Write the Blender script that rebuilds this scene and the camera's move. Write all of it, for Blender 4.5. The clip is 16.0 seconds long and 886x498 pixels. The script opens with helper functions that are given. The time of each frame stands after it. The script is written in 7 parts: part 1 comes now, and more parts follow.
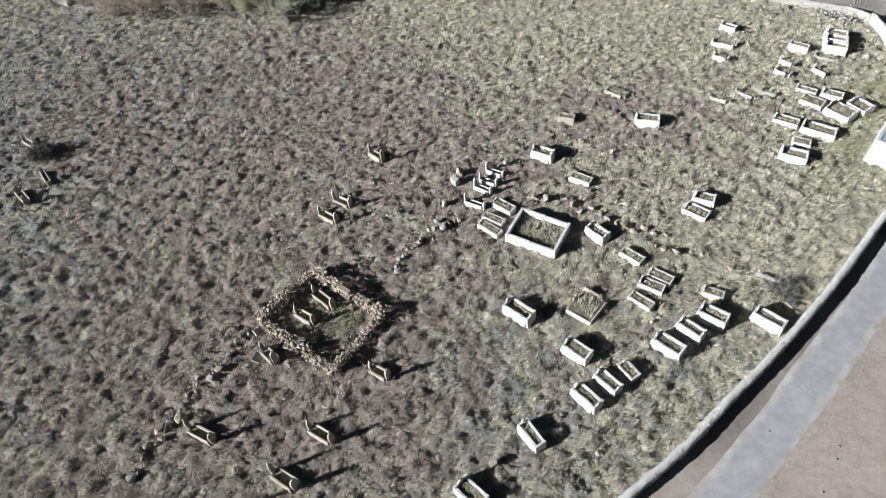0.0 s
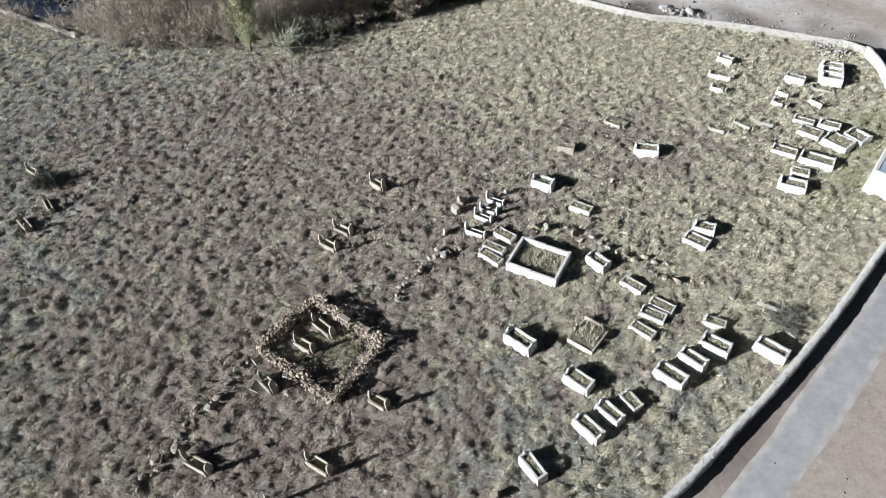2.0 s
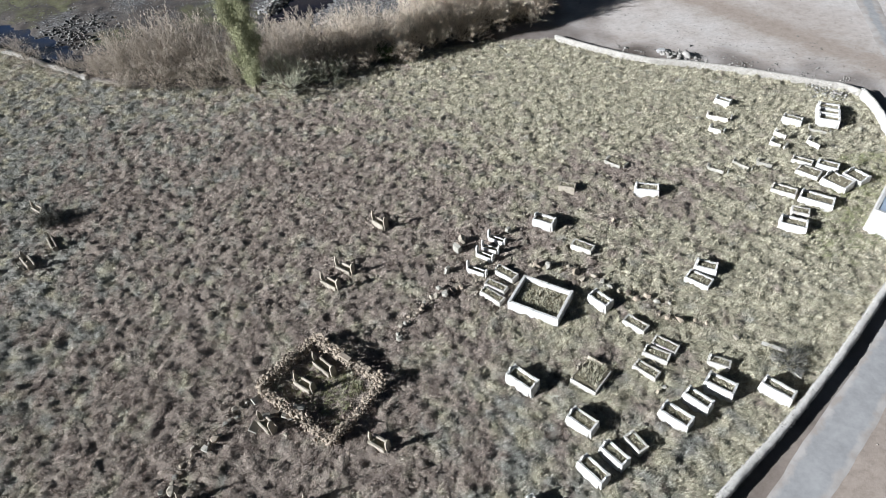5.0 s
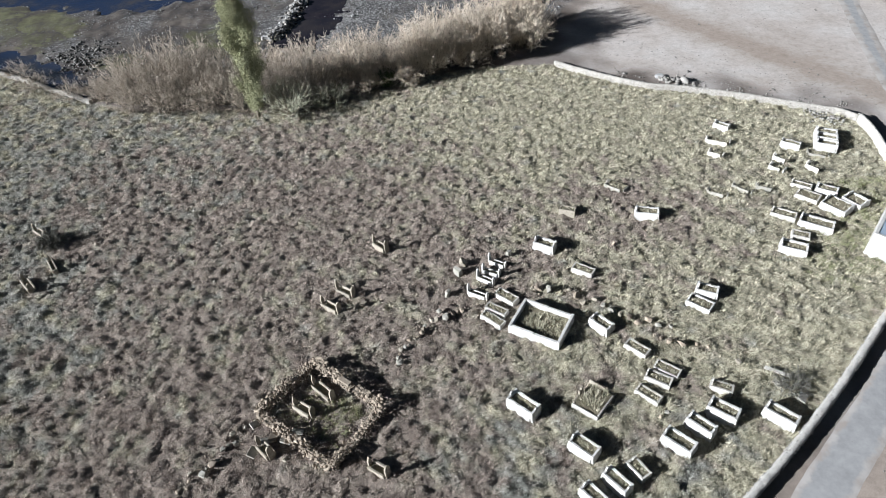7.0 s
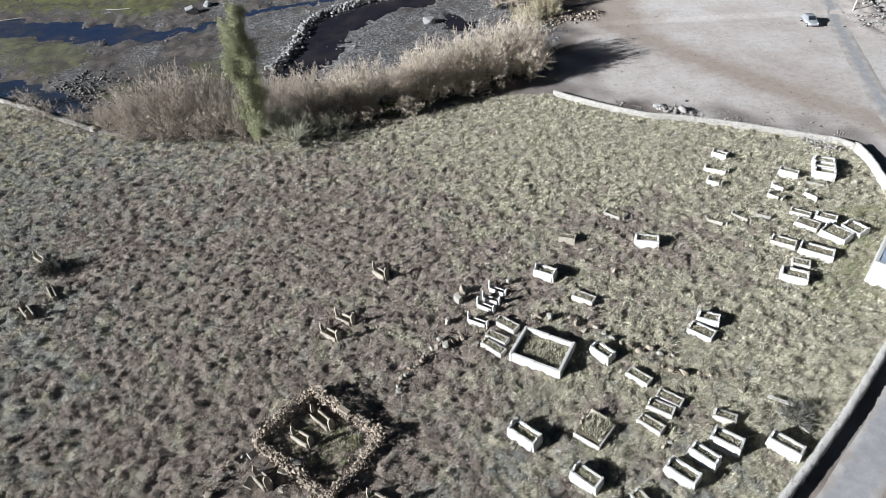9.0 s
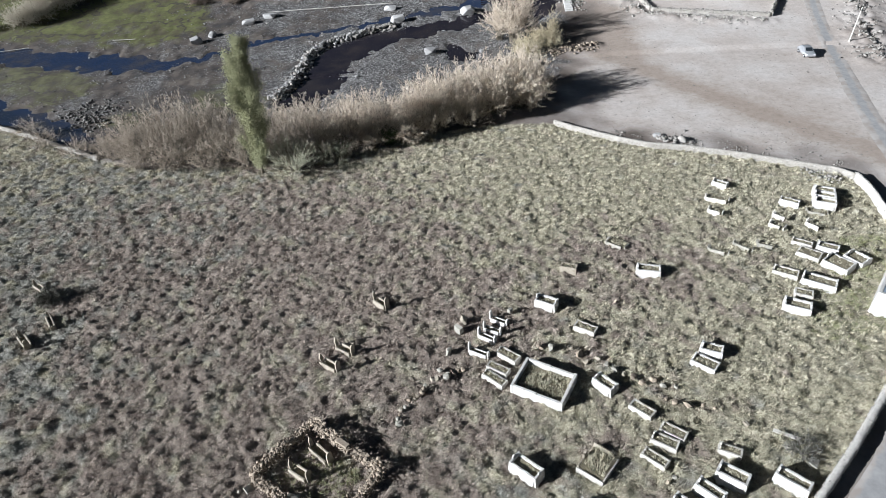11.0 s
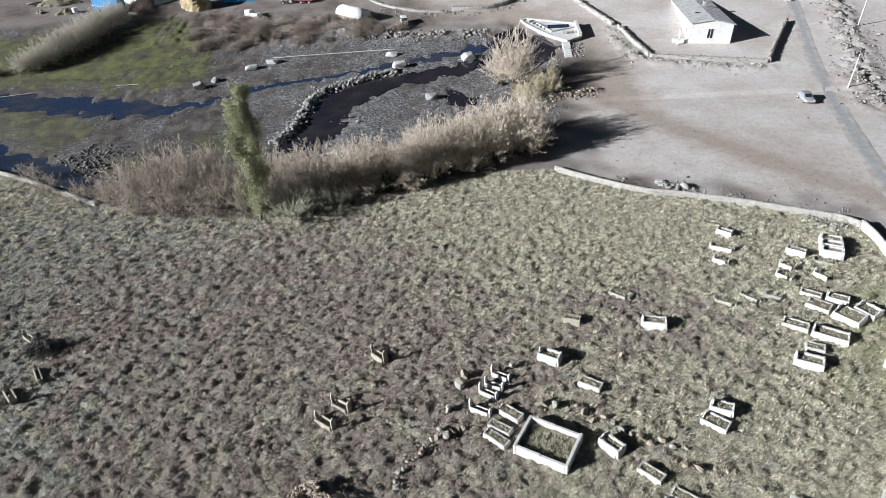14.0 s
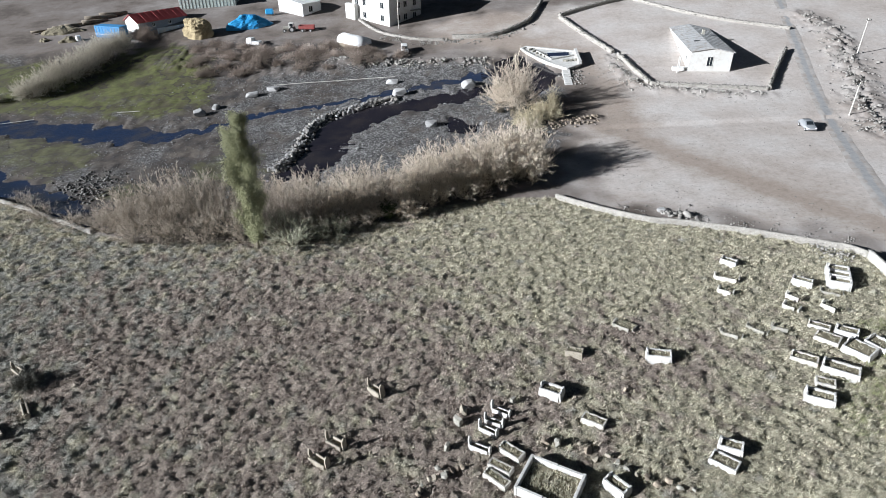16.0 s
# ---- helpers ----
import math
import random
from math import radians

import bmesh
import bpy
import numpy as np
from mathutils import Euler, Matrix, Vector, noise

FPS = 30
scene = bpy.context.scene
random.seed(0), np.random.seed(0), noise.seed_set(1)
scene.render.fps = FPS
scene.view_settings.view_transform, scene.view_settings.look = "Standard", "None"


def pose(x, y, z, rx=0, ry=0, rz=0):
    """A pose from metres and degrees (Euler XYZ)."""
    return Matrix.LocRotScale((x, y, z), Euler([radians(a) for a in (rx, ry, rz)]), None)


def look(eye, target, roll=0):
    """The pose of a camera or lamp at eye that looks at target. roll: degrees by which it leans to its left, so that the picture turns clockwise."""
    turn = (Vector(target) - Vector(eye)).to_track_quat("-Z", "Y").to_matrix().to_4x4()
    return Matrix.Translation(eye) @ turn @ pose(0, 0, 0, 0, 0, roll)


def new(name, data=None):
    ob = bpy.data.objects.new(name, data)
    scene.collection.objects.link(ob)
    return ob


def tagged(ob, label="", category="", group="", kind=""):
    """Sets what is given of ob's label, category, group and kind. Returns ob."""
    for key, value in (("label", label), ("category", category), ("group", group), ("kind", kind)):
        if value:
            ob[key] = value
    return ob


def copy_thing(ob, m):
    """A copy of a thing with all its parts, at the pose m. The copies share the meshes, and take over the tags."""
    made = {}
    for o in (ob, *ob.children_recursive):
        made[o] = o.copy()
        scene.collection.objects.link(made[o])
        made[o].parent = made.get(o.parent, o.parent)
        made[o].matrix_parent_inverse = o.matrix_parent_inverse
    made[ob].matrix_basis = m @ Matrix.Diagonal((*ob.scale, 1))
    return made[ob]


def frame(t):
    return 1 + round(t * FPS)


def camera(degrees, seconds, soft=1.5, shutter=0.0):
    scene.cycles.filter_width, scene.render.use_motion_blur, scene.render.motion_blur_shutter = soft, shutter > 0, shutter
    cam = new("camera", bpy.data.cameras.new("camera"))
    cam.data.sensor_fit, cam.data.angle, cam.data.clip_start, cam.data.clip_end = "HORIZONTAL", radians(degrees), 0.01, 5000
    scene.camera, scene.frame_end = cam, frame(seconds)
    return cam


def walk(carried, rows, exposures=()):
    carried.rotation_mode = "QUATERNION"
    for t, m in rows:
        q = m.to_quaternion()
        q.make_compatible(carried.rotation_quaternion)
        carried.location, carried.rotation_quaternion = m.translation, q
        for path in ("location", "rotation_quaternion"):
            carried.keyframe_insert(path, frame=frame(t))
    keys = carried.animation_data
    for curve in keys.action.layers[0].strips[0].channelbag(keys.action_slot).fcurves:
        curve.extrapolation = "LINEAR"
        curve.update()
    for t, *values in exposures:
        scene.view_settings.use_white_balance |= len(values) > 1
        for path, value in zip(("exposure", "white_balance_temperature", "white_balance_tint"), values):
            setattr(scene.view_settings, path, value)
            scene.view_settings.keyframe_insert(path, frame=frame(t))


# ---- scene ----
# Camera: a drone that hovers, tilts up and then drifts forward.
cam = camera(71.58, 16.0, soft=0.9)


def aim(x, y, z, yaw, pitch, roll):
    a, b = radians(yaw), radians(pitch)
    way = Vector((-math.sin(a) * math.cos(b), math.cos(a) * math.cos(b), math.sin(b)))
    return look((x, y, z), Vector((x, y, z)) + way * 50, roll)


walk(cam, [
    (0, aim(0.00, 0.00, 42.00, 0.00, -50.12, -0.32)),
    (0.5, aim(0.00, 0.00, 42.00, 0.03, -49.44, -0.31)),
    (1, aim(0.00, 0.00, 42.00, 0.05, -48.82, -0.28)),
    (1.5, aim(0.00, 0.00, 42.00, 0.06, -48.12, -0.26)),
    (2, aim(0.00, 0.00, 42.00, 0.07, -47.47, -0.23)),
    (2.5, aim(0.00, 0.00, 42.00, 0.10, -46.94, -0.22)),
    (3, aim(0.00, 0.00, 42.00, 0.13, -46.38, -0.23)),
    (3.5, aim(0.00, 0.00, 42.00, 0.17, -45.81, -0.24)),
    (4, aim(0.00, 0.00, 42.00, 0.21, -45.18, -0.26)),
    (6.5, aim(0.00, 0.00, 42.00, 0.33, -42.17, -0.26)),
    (7, aim(0.00, 0.00, 42.00, 0.33, -41.71, -0.25)),
    (7.5, aim(0.00, 0.00, 42.00, 0.33, -41.16, -0.24)),
    (8, aim(0.00, 0.00, 42.00, 0.33, -40.50, -0.22)),
    (8.5, aim(0.00, 0.00, 42.00, 0.34, -39.86, -0.20)),
    (9, aim(0.00, 0.00, 42.00, 0.35, -39.17, -0.18)),
    (11.5, aim(0.04, 0.64, 42.27, 0.49, -36.12, -0.18)),
    (12, aim(0.05, 0.95, 42.33, 0.51, -35.45, -0.19)),
    (12.5, aim(0.06, 1.26, 42.39, 0.54, -34.90, -0.19)),
    (13, aim(0.08, 1.59, 42.43, 0.56, -34.29, -0.19)),
    (13.5, aim(0.11, 1.92, 42.47, 0.58, -33.77, -0.19)),
    (14, aim(0.14, 2.27, 42.48, 0.60, -33.25, -0.19)),
    (14.5, aim(0.19, 2.62, 42.47, 0.63, -32.75, -0.19)),
    (15, aim(0.24, 2.97, 42.44, 0.66, -32.14, -0.20)),
    (15.5, aim(0.30, 3.34, 42.39, 0.68, -31.58, -0.19)),
    (16, aim(0.35, 3.72, 42.34, 0.71, -30.99, -0.19)),
], exposures=((0, 0.75, 5790, 8), (8, 0.71, 5790, 8), (16, 0.58, 5790, 8)))

# ---- light: a low winter sun and a clear sky ----
SUN_TO = Vector((-0.94, -0.34, 0.0)).normalized()
SUN_UP = radians(17.5)
world = bpy.data.worlds.new("sky")
scene.world = world
world.use_nodes = True
wn = world.node_tree.nodes
sky = wn.new("ShaderNodeTexSky")
sky.sky_type = "NISHITA"
sky.sun_disc = False
sky.sun_elevation = SUN_UP
sky.sun_rotation = math.atan2(SUN_TO.x, SUN_TO.y)
wn["Background"].inputs["Strength"].default_value = 0.0115
world.node_tree.links.new(sky.outputs["Color"], wn["Background"].inputs["Color"])
sun_data = bpy.data.lights.new("sun", "SUN")
sun_data.energy = 6.5
sun_data.angle = radians(0.5)
sun_data.color = (1.0, 0.965, 0.92)
sun = new("sun", sun_data)
sun_dir = Vector((SUN_TO.x * math.cos(SUN_UP), SUN_TO.y * math.cos(SUN_UP), math.sin(SUN_UP)))
sun.matrix_world = look(sun_dir * 200 + Vector((0, 60, 0)), (0, 60, 0))


# ---- materials ----
def node(nt, kind, **values):
    n = nt.nodes.new(kind)
    for key, value in values.items():
        if key in n.inputs:
            n.inputs[key].default_value = value
    return n


def ramp_of(nt, stops):
    r = nt.nodes.new("ShaderNodeValToRGB")
    while len(r.color_ramp.elements) < len(stops):
        r.color_ramp.elements.new(0.5)
    for e, (at, col) in zip(r.color_ramp.elements, stops):
        e.position, e.color = at, (*col, 1)
    return r


def mixed(nt, fac, a, b, kind="MIX"):
    m = nt.nodes.new("ShaderNodeMix")
    m.data_type, m.blend_type = "RGBA", kind
    for sock, value in ((m.inputs[0], fac), (m.inputs[6], a), (m.inputs[7], b)):
        if isinstance(value, (int, float)):
            sock.default_value = value
        elif isinstance(value, tuple):
            sock.default_value = (*value, 1)
        else:
            nt.links.new(value, sock)
    return m.outputs[2]


def noise_of(nt, scale, detail=4, rough=0.6, vector=None):
    n = node(nt, "ShaderNodeTexNoise", Scale=scale, Detail=detail, Roughness=rough)
    if vector is None:
        g = nt.nodes.new("ShaderNodeNewGeometry")
        vector = g.outputs["Position"]
    nt.links.new(vector, n.inputs["Vector"])
    return n.outputs[0]


def blank(name):
    m = bpy.data.materials.new(name)
    m.use_nodes = True
    return m, m.node_tree, m.node_tree.nodes["Principled BSDF"]


def surface(name, stops, coarse=1.5, fine=14.0, rough=0.85, bump=0.4, depth=0.03, vary=0.25, metal=0.0, stain=None, island=False):
    """A weathered surface: two scales of noise pick the colour, each object differs a little."""
    m, nt, p = blank(name)
    a, b = noise_of(nt, coarse, 5), noise_of(nt, fine, 6, 0.7)
    fac = nt.nodes.new("ShaderNodeMath")
    fac.operation = "MULTIPLY_ADD"
    nt.links.new(b, fac.inputs[0])
    fac.inputs[1].default_value = 0.55
    half = nt.nodes.new("ShaderNodeMath")
    half.operation = "MULTIPLY"
    nt.links.new(a, half.inputs[0])
    half.inputs[1].default_value = 0.45
    nt.links.new(half.outputs[0], fac.inputs[2])
    r = ramp_of(nt, stops)
    nt.links.new(fac.outputs[0], r.inputs[0])
    col = r.outputs[0]
    if stain:
        s = ramp_of(nt, ((0.50, (0, 0, 0)), (0.66, (1, 1, 1))))
        nt.links.new(noise_of(nt, coarse * 2.3, 6, 0.75), s.inputs[0])
        col = mixed(nt, s.outputs[0], col, stain)
    if vary:
        if island:
            rnd = nt.nodes.new("ShaderNodeNewGeometry").outputs["Random Per Island"]
        else:
            rnd = nt.nodes.new("ShaderNodeObjectInfo").outputs["Random"]
        v = nt.nodes.new("ShaderNodeMapRange")
        v.inputs[3].default_value, v.inputs[4].default_value = 1 - vary, 1 + vary * 0.6
        nt.links.new(rnd, v.inputs[0])
        h = nt.nodes.new("ShaderNodeHueSaturation")
        nt.links.new(v.outputs[0], h.inputs["Value"])
        nt.links.new(col, h.inputs["Color"])
        col = h.outputs[0]
    nt.links.new(col, p.inputs["Base Color"])
    p.inputs["Roughness"].default_value, p.inputs["Metallic"].default_value = rough, metal
    if bump:
        bn = node(nt, "ShaderNodeBump", Strength=bump, Distance=depth)
        nt.links.new(b, bn.inputs["Height"])
        nt.links.new(bn.outputs[0], p.inputs["Normal"])
    return m


WHITE = surface("whitewashed_concrete", ((0.3, (0.42, 0.41, 0.385)), (0.5, (0.57, 0.562, 0.545)), (0.7, (0.66, 0.654, 0.64))), 1.2, 9, 0.8, 0.35, 0.02, 0.12, stain=(0.40, 0.375, 0.33))
GREY = surface("weathered_concrete", ((0.3, (0.22, 0.21, 0.18)), (0.5, (0.33, 0.315, 0.275)), (0.7, (0.45, 0.43, 0.385))), 1.4, 10, 0.9, 0.5, 0.03, 0.2, stain=(0.22, 0.21, 0.17))
STONE = surface("lichened_tombstone", ((0.3, (0.22, 0.19, 0.15)), (0.5, (0.36, 0.32, 0.26)), (0.7, (0.50, 0.46, 0.39))), 1.6, 12, 0.92, 0.7, 0.04, 0.2, stain=(0.18, 0.16, 0.11))
RUBBLE = surface("fieldstone", ((0.3, (0.18, 0.145, 0.108)), (0.5, (0.32, 0.265, 0.205)), (0.72, (0.48, 0.41, 0.33))), 1.1, 9, 0.93, 0.6, 0.04, 0.4)
RUBBLE_SET = surface("fieldstone_heap", ((0.3, (0.15, 0.12, 0.09)), (0.5, (0.28, 0.23, 0.178)), (0.72, (0.45, 0.385, 0.31))), 1.1, 9, 0.93, 0.6, 0.04, 0.4, island=True)
PALE = surface("pale_wall_stone", ((0.3, (0.31, 0.29, 0.265)), (0.5, (0.42, 0.40, 0.37)), (0.7, (0.54, 0.515, 0.485))), 1.2, 10, 0.92, 0.6, 0.04, 0.22)
PALE_SET = surface("pale_wall_stone_heap", ((0.3, (0.28, 0.262, 0.238)), (0.5, (0.40, 0.38, 0.35)), (0.7, (0.53, 0.505, 0.47))), 1.2, 10, 0.92, 0.6, 0.04, 0.5, island=True)
RIVER_STONE = surface("river_stone", ((0.3, (0.11, 0.11, 0.112)), (0.5, (0.25, 0.247, 0.245)), (0.7, (0.46, 0.455, 0.445))), 1.0, 8, 0.8, 0.4, 0.03, 0.45, island=True)
GREY_SET = surface("grey_rubble", ((0.3, (0.16, 0.15, 0.14)), (0.5, (0.27, 0.255, 0.235)), (0.72, (0.40, 0.38, 0.355))), 1.0, 8, 0.9, 0.5, 0.04, 0.45, island=True)
DARK_SET = surface("dark_wet_rock", ((0.3, (0.05, 0.05, 0.045)), (0.5, (0.11, 0.105, 0.095)), (0.72, (0.20, 0.19, 0.18))), 1.0, 8, 0.7, 0.5, 0.04, 0.45, island=True)
DAM_STONE = surface("dam_stone", ((0.3, (0.15, 0.148, 0.145)), (0.5, (0.27, 0.265, 0.26)), (0.72, (0.42, 0.415, 0.41))), 1.0, 8, 0.88, 0.5, 0.04, 0.5)
BOULDER = surface("river_boulder", ((0.3, (0.22, 0.215, 0.21)), (0.5, (0.37, 0.365, 0.36)), (0.72, (0.54, 0.535, 0.53))), 0.8, 6, 0.85, 0.5, 0.05, 0.15)
SOIL = surface("grave_soil", ((0.3, (0.10, 0.085, 0.06)), (0.5, (0.20, 0.175, 0.12)), (0.7, (0.33, 0.30, 0.20))), 2.0, 14, 0.95, 0.9, 0.06, 0.2)
PLASTER = surface("white_plaster", ((0.3, (0.60, 0.59, 0.56)), (0.6, (0.68, 0.675, 0.655))), 0.4, 5, 0.85, 0.2, 0.02, 0.05, stain=(0.55, 0.525, 0.48))
TIN = surface("weathered_roof_sheet", ((0.3, (0.46, 0.46, 0.47)), (0.5, (0.62, 0.62, 0.62)), (0.7, (0.72, 0.71, 0.70))), 0.5, 3, 0.55, 0.2, 0.02, 0.05, metal=0.35, stain=(0.38, 0.33, 0.28))
BLUE_ROOF = surface("pale_blue_roof_sheet", ((0.3, (0.30, 0.37, 0.46)), (0.6, (0.36, 0.43, 0.52))), 0.5, 4, 0.5, 0.1, 0.01, 0.0)
RED_ROOF = surface("red_roof_sheet", ((0.3, (0.30, 0.05, 0.05)), (0.6, (0.42, 0.08, 0.08))), 0.5, 4, 0.6, 0.15, 0.02, 0.0)
BLUE_TARP = surface("blue_tarpaulin", ((0.3, (0.03, 0.22, 0.55)), (0.6, (0.05, 0.36, 0.72))), 0.6, 3, 0.45, 0.5, 0.1, 0.0)
WHITE_TARP = surface("white_tarpaulin", ((0.3, (0.70, 0.70, 0.70)), (0.6, (0.84, 0.84, 0.84))), 0.6, 3, 0.5, 0.3, 0.05, 0.0)
BLUE_PAINT = surface("blue_paint", ((0.3, (0.05, 0.22, 0.50)), (0.6, (0.09, 0.32, 0.62))), 0.8, 5, 0.5, 0.1, 0.01, 0.0)
RED_PAINT = surface("faded_red_paint", ((0.3, (0.22, 0.05, 0.05)), (0.6, (0.36, 0.10, 0.09))), 0.8, 5, 0.55, 0.1, 0.01, 0.0)
HAY = surface("hay", ((0.3, (0.20, 0.155, 0.085)), (0.5, (0.36, 0.29, 0.17)), (0.7, (0.52, 0.44, 0.28))), 1.0, 9, 0.95, 1.0, 0.12, 0.0)
WOOD = surface("grey_timber", ((0.3, (0.14, 0.11, 0.08)), (0.6, (0.28, 0.24, 0.19))), 1.5, 12, 0.9, 0.4, 0.02, 0.2)
POLE = surface("pale_pole", ((0.3, (0.50, 0.48, 0.44)), (0.6, (0.62, 0.60, 0.55))), 1.5, 12, 0.8, 0.2, 0.01, 0.05)
DARK = surface("dark_rubber", ((0.3, (0.015, 0.015, 0.015)), (0.6, (0.03, 0.03, 0.03))), 2, 12, 0.7, 0.2, 0.01, 0.0)
CAR_PAINT = surface("silver_car_paint", ((0.3, (0.55, 0.57, 0.60)), (0.6, (0.62, 0.64, 0.67))), 2, 20, 0.3, 0.0, 0.01, 0.0, metal=0.6)
BARK = surface("bark", ((0.3, (0.10, 0.085, 0.065)), (0.6, (0.22, 0.19, 0.15))), 2, 12, 0.9, 0.6, 0.03, 0.1)
GREEN_WALL = surface("pale_grey_green_sheet", ((0.3, (0.42, 0.48, 0.45)), (0.6, (0.52, 0.57, 0.54))), 0.5, 4, 0.6, 0.1, 0.01, 0.0)


def glass():
    m, nt, p = blank("dark_window_glass")
    p.inputs["Base Color"].default_value = (0.02, 0.025, 0.03, 1)
    p.inputs["Roughness"].default_value = 0.08
    return m


GLASS = glass()


def twigs(name, low, high, tip):
    """Bare twigs: brown at the root, paler and finer towards the light."""
    m, nt, p = blank(name)
    rnd = nt.nodes.new("ShaderNodeNewGeometry").outputs["Random Per Island"]
    r = ramp_of(nt, ((0.0, low), (0.45, high), (1.0, tip)))
    nt.links.new(rnd, r.inputs[0])
    nt.links.new(mixed(nt, noise_of(nt, 0.5, 3), r.outputs[0], high), p.inputs["Base Color"])
    p.inputs["Roughness"].default_value = 0.9
    p.inputs["Specular IOR Level"].default_value = 0.15
    return m


TWIG = twigs("willow_twigs", (0.43, 0.37, 0.30), (0.62, 0.54, 0.445), (0.75, 0.665, 0.56))
TWIG_PINK = twigs("pinkish_twigs", (0.28, 0.23, 0.20), (0.48, 0.41, 0.36), (0.66, 0.57, 0.51))
TWIG_GREY = twigs("grey_twigs", (0.30, 0.26, 0.215), (0.44, 0.385, 0.325), (0.55, 0.49, 0.42))
TWIG_BROWN = twigs("brown_thorn_twigs", (0.16, 0.125, 0.10), (0.28, 0.23, 0.195), (0.42, 0.36, 0.31))
TWIG_PALE = twigs("pale_grey_twigs", (0.40, 0.37, 0.31), (0.54, 0.50, 0.42), (0.66, 0.62, 0.54))
TWIG_YELLOW = twigs("yellowish_twigs", (0.36, 0.31, 0.21), (0.50, 0.44, 0.31), (0.62, 0.55, 0.41))
TWIG_SAGE = twigs("grey_green_twigs", (0.20, 0.20, 0.14), (0.38, 0.38, 0.29), (0.56, 0.55, 0.44))
WEED = twigs("dark_weeds", (0.06, 0.06, 0.05), (0.14, 0.135, 0.115), (0.28, 0.27, 0.24))
LEAF = twigs("poplar_leaves", (0.24, 0.245, 0.145), (0.33, 0.335, 0.205), (0.42, 0.415, 0.28))
HERB = twigs("dark_evergreen_leaves", (0.03, 0.045, 0.02), (0.07, 0.09, 0.04), (0.13, 0.15, 0.07))


def patch_colour(nt):
    """The meadow's plants: straw grass, brown heath and grey-green sage, as they grow on the ground."""
    g = nt.nodes.new("ShaderNodeNewGeometry")
    flat = nt.nodes.new("ShaderNodeVectorMath")
    flat.operation = "MULTIPLY"
    flat.inputs[1].default_value = (1, 1, 0)
    nt.links.new(g.outputs["Position"], flat.inputs[0])
    cover = nt.nodes.new("ShaderNodeAttribute")
    cover.attribute_name = "cover"
    split = nt.nodes.new("ShaderNodeSeparateColor")
    nt.links.new(cover.outputs["Color"], split.inputs[0])
    b = noise_of(nt, 0.7, 4, 0.65, flat.outputs[0])
    straw = ramp_of(nt, ((0.36, (0.323, 0.304, 0.226)), (0.50, (0.400, 0.376, 0.286)), (0.64, (0.468, 0.437, 0.340))))
    heath = ramp_of(nt, ((0.36, (0.207, 0.168, 0.145)), (0.50, (0.288, 0.243, 0.211)), (0.64, (0.372, 0.322, 0.279))))
    sage = ramp_of(nt, ((0.36, (0.198, 0.200, 0.179)), (0.50, (0.268, 0.267, 0.243)), (0.64, (0.343, 0.336, 0.301))))
    for r in (straw, heath, sage):
        nt.links.new(b, r.inputs[0])
    col = mixed(nt, split.outputs[1], straw.outputs[0], sage.outputs[0])
    return mixed(nt, split.outputs[0], col, heath.outputs[0]), split.outputs[2], flat.outputs[0]


def grass_material():
    m, nt, p = blank("dry_grass")
    col, tuft, _ = patch_colour(nt)
    rnd = nt.nodes.new("ShaderNodeNewGeometry").outputs["Random Per Island"]
    both = nt.nodes.new("ShaderNodeMath")
    both.operation = "MULTIPLY_ADD"
    both.inputs[1].default_value = 0.8
    nt.links.new(rnd, both.inputs[0])
    nt.links.new(tuft, both.inputs[2])
    v = nt.nodes.new("ShaderNodeMapRange")
    for k, value in enumerate((0.0, 1.8, 0.80, 2.05)):
        v.inputs[k + 1].default_value = value
    nt.links.new(both.outputs[0], v.inputs[0])
    h = nt.nodes.new("ShaderNodeHueSaturation")
    nt.links.new(v.outputs[0], h.inputs["Value"])
    nt.links.new(col, h.inputs["Color"])
    nt.links.new(h.outputs[0], p.inputs["Base Color"])
    p.inputs["Roughness"].default_value = 0.9
    p.inputs["Specular IOR Level"].default_value = 0.08
    # thin dry blades let a part of the sun through
    thin = nt.nodes.new("ShaderNodeBsdfTranslucent")
    nt.links.new(h.outputs[0], thin.inputs["Color"])
    both = nt.nodes.new("ShaderNodeMixShader")
    both.inputs[0].default_value = 0.06
    nt.links.new(p.outputs[0], both.inputs[1])
    nt.links.new(thin.outputs[0], both.inputs[2])
    nt.links.new(both.outputs[0], nt.nodes["Material Output"].inputs[0])
    return m


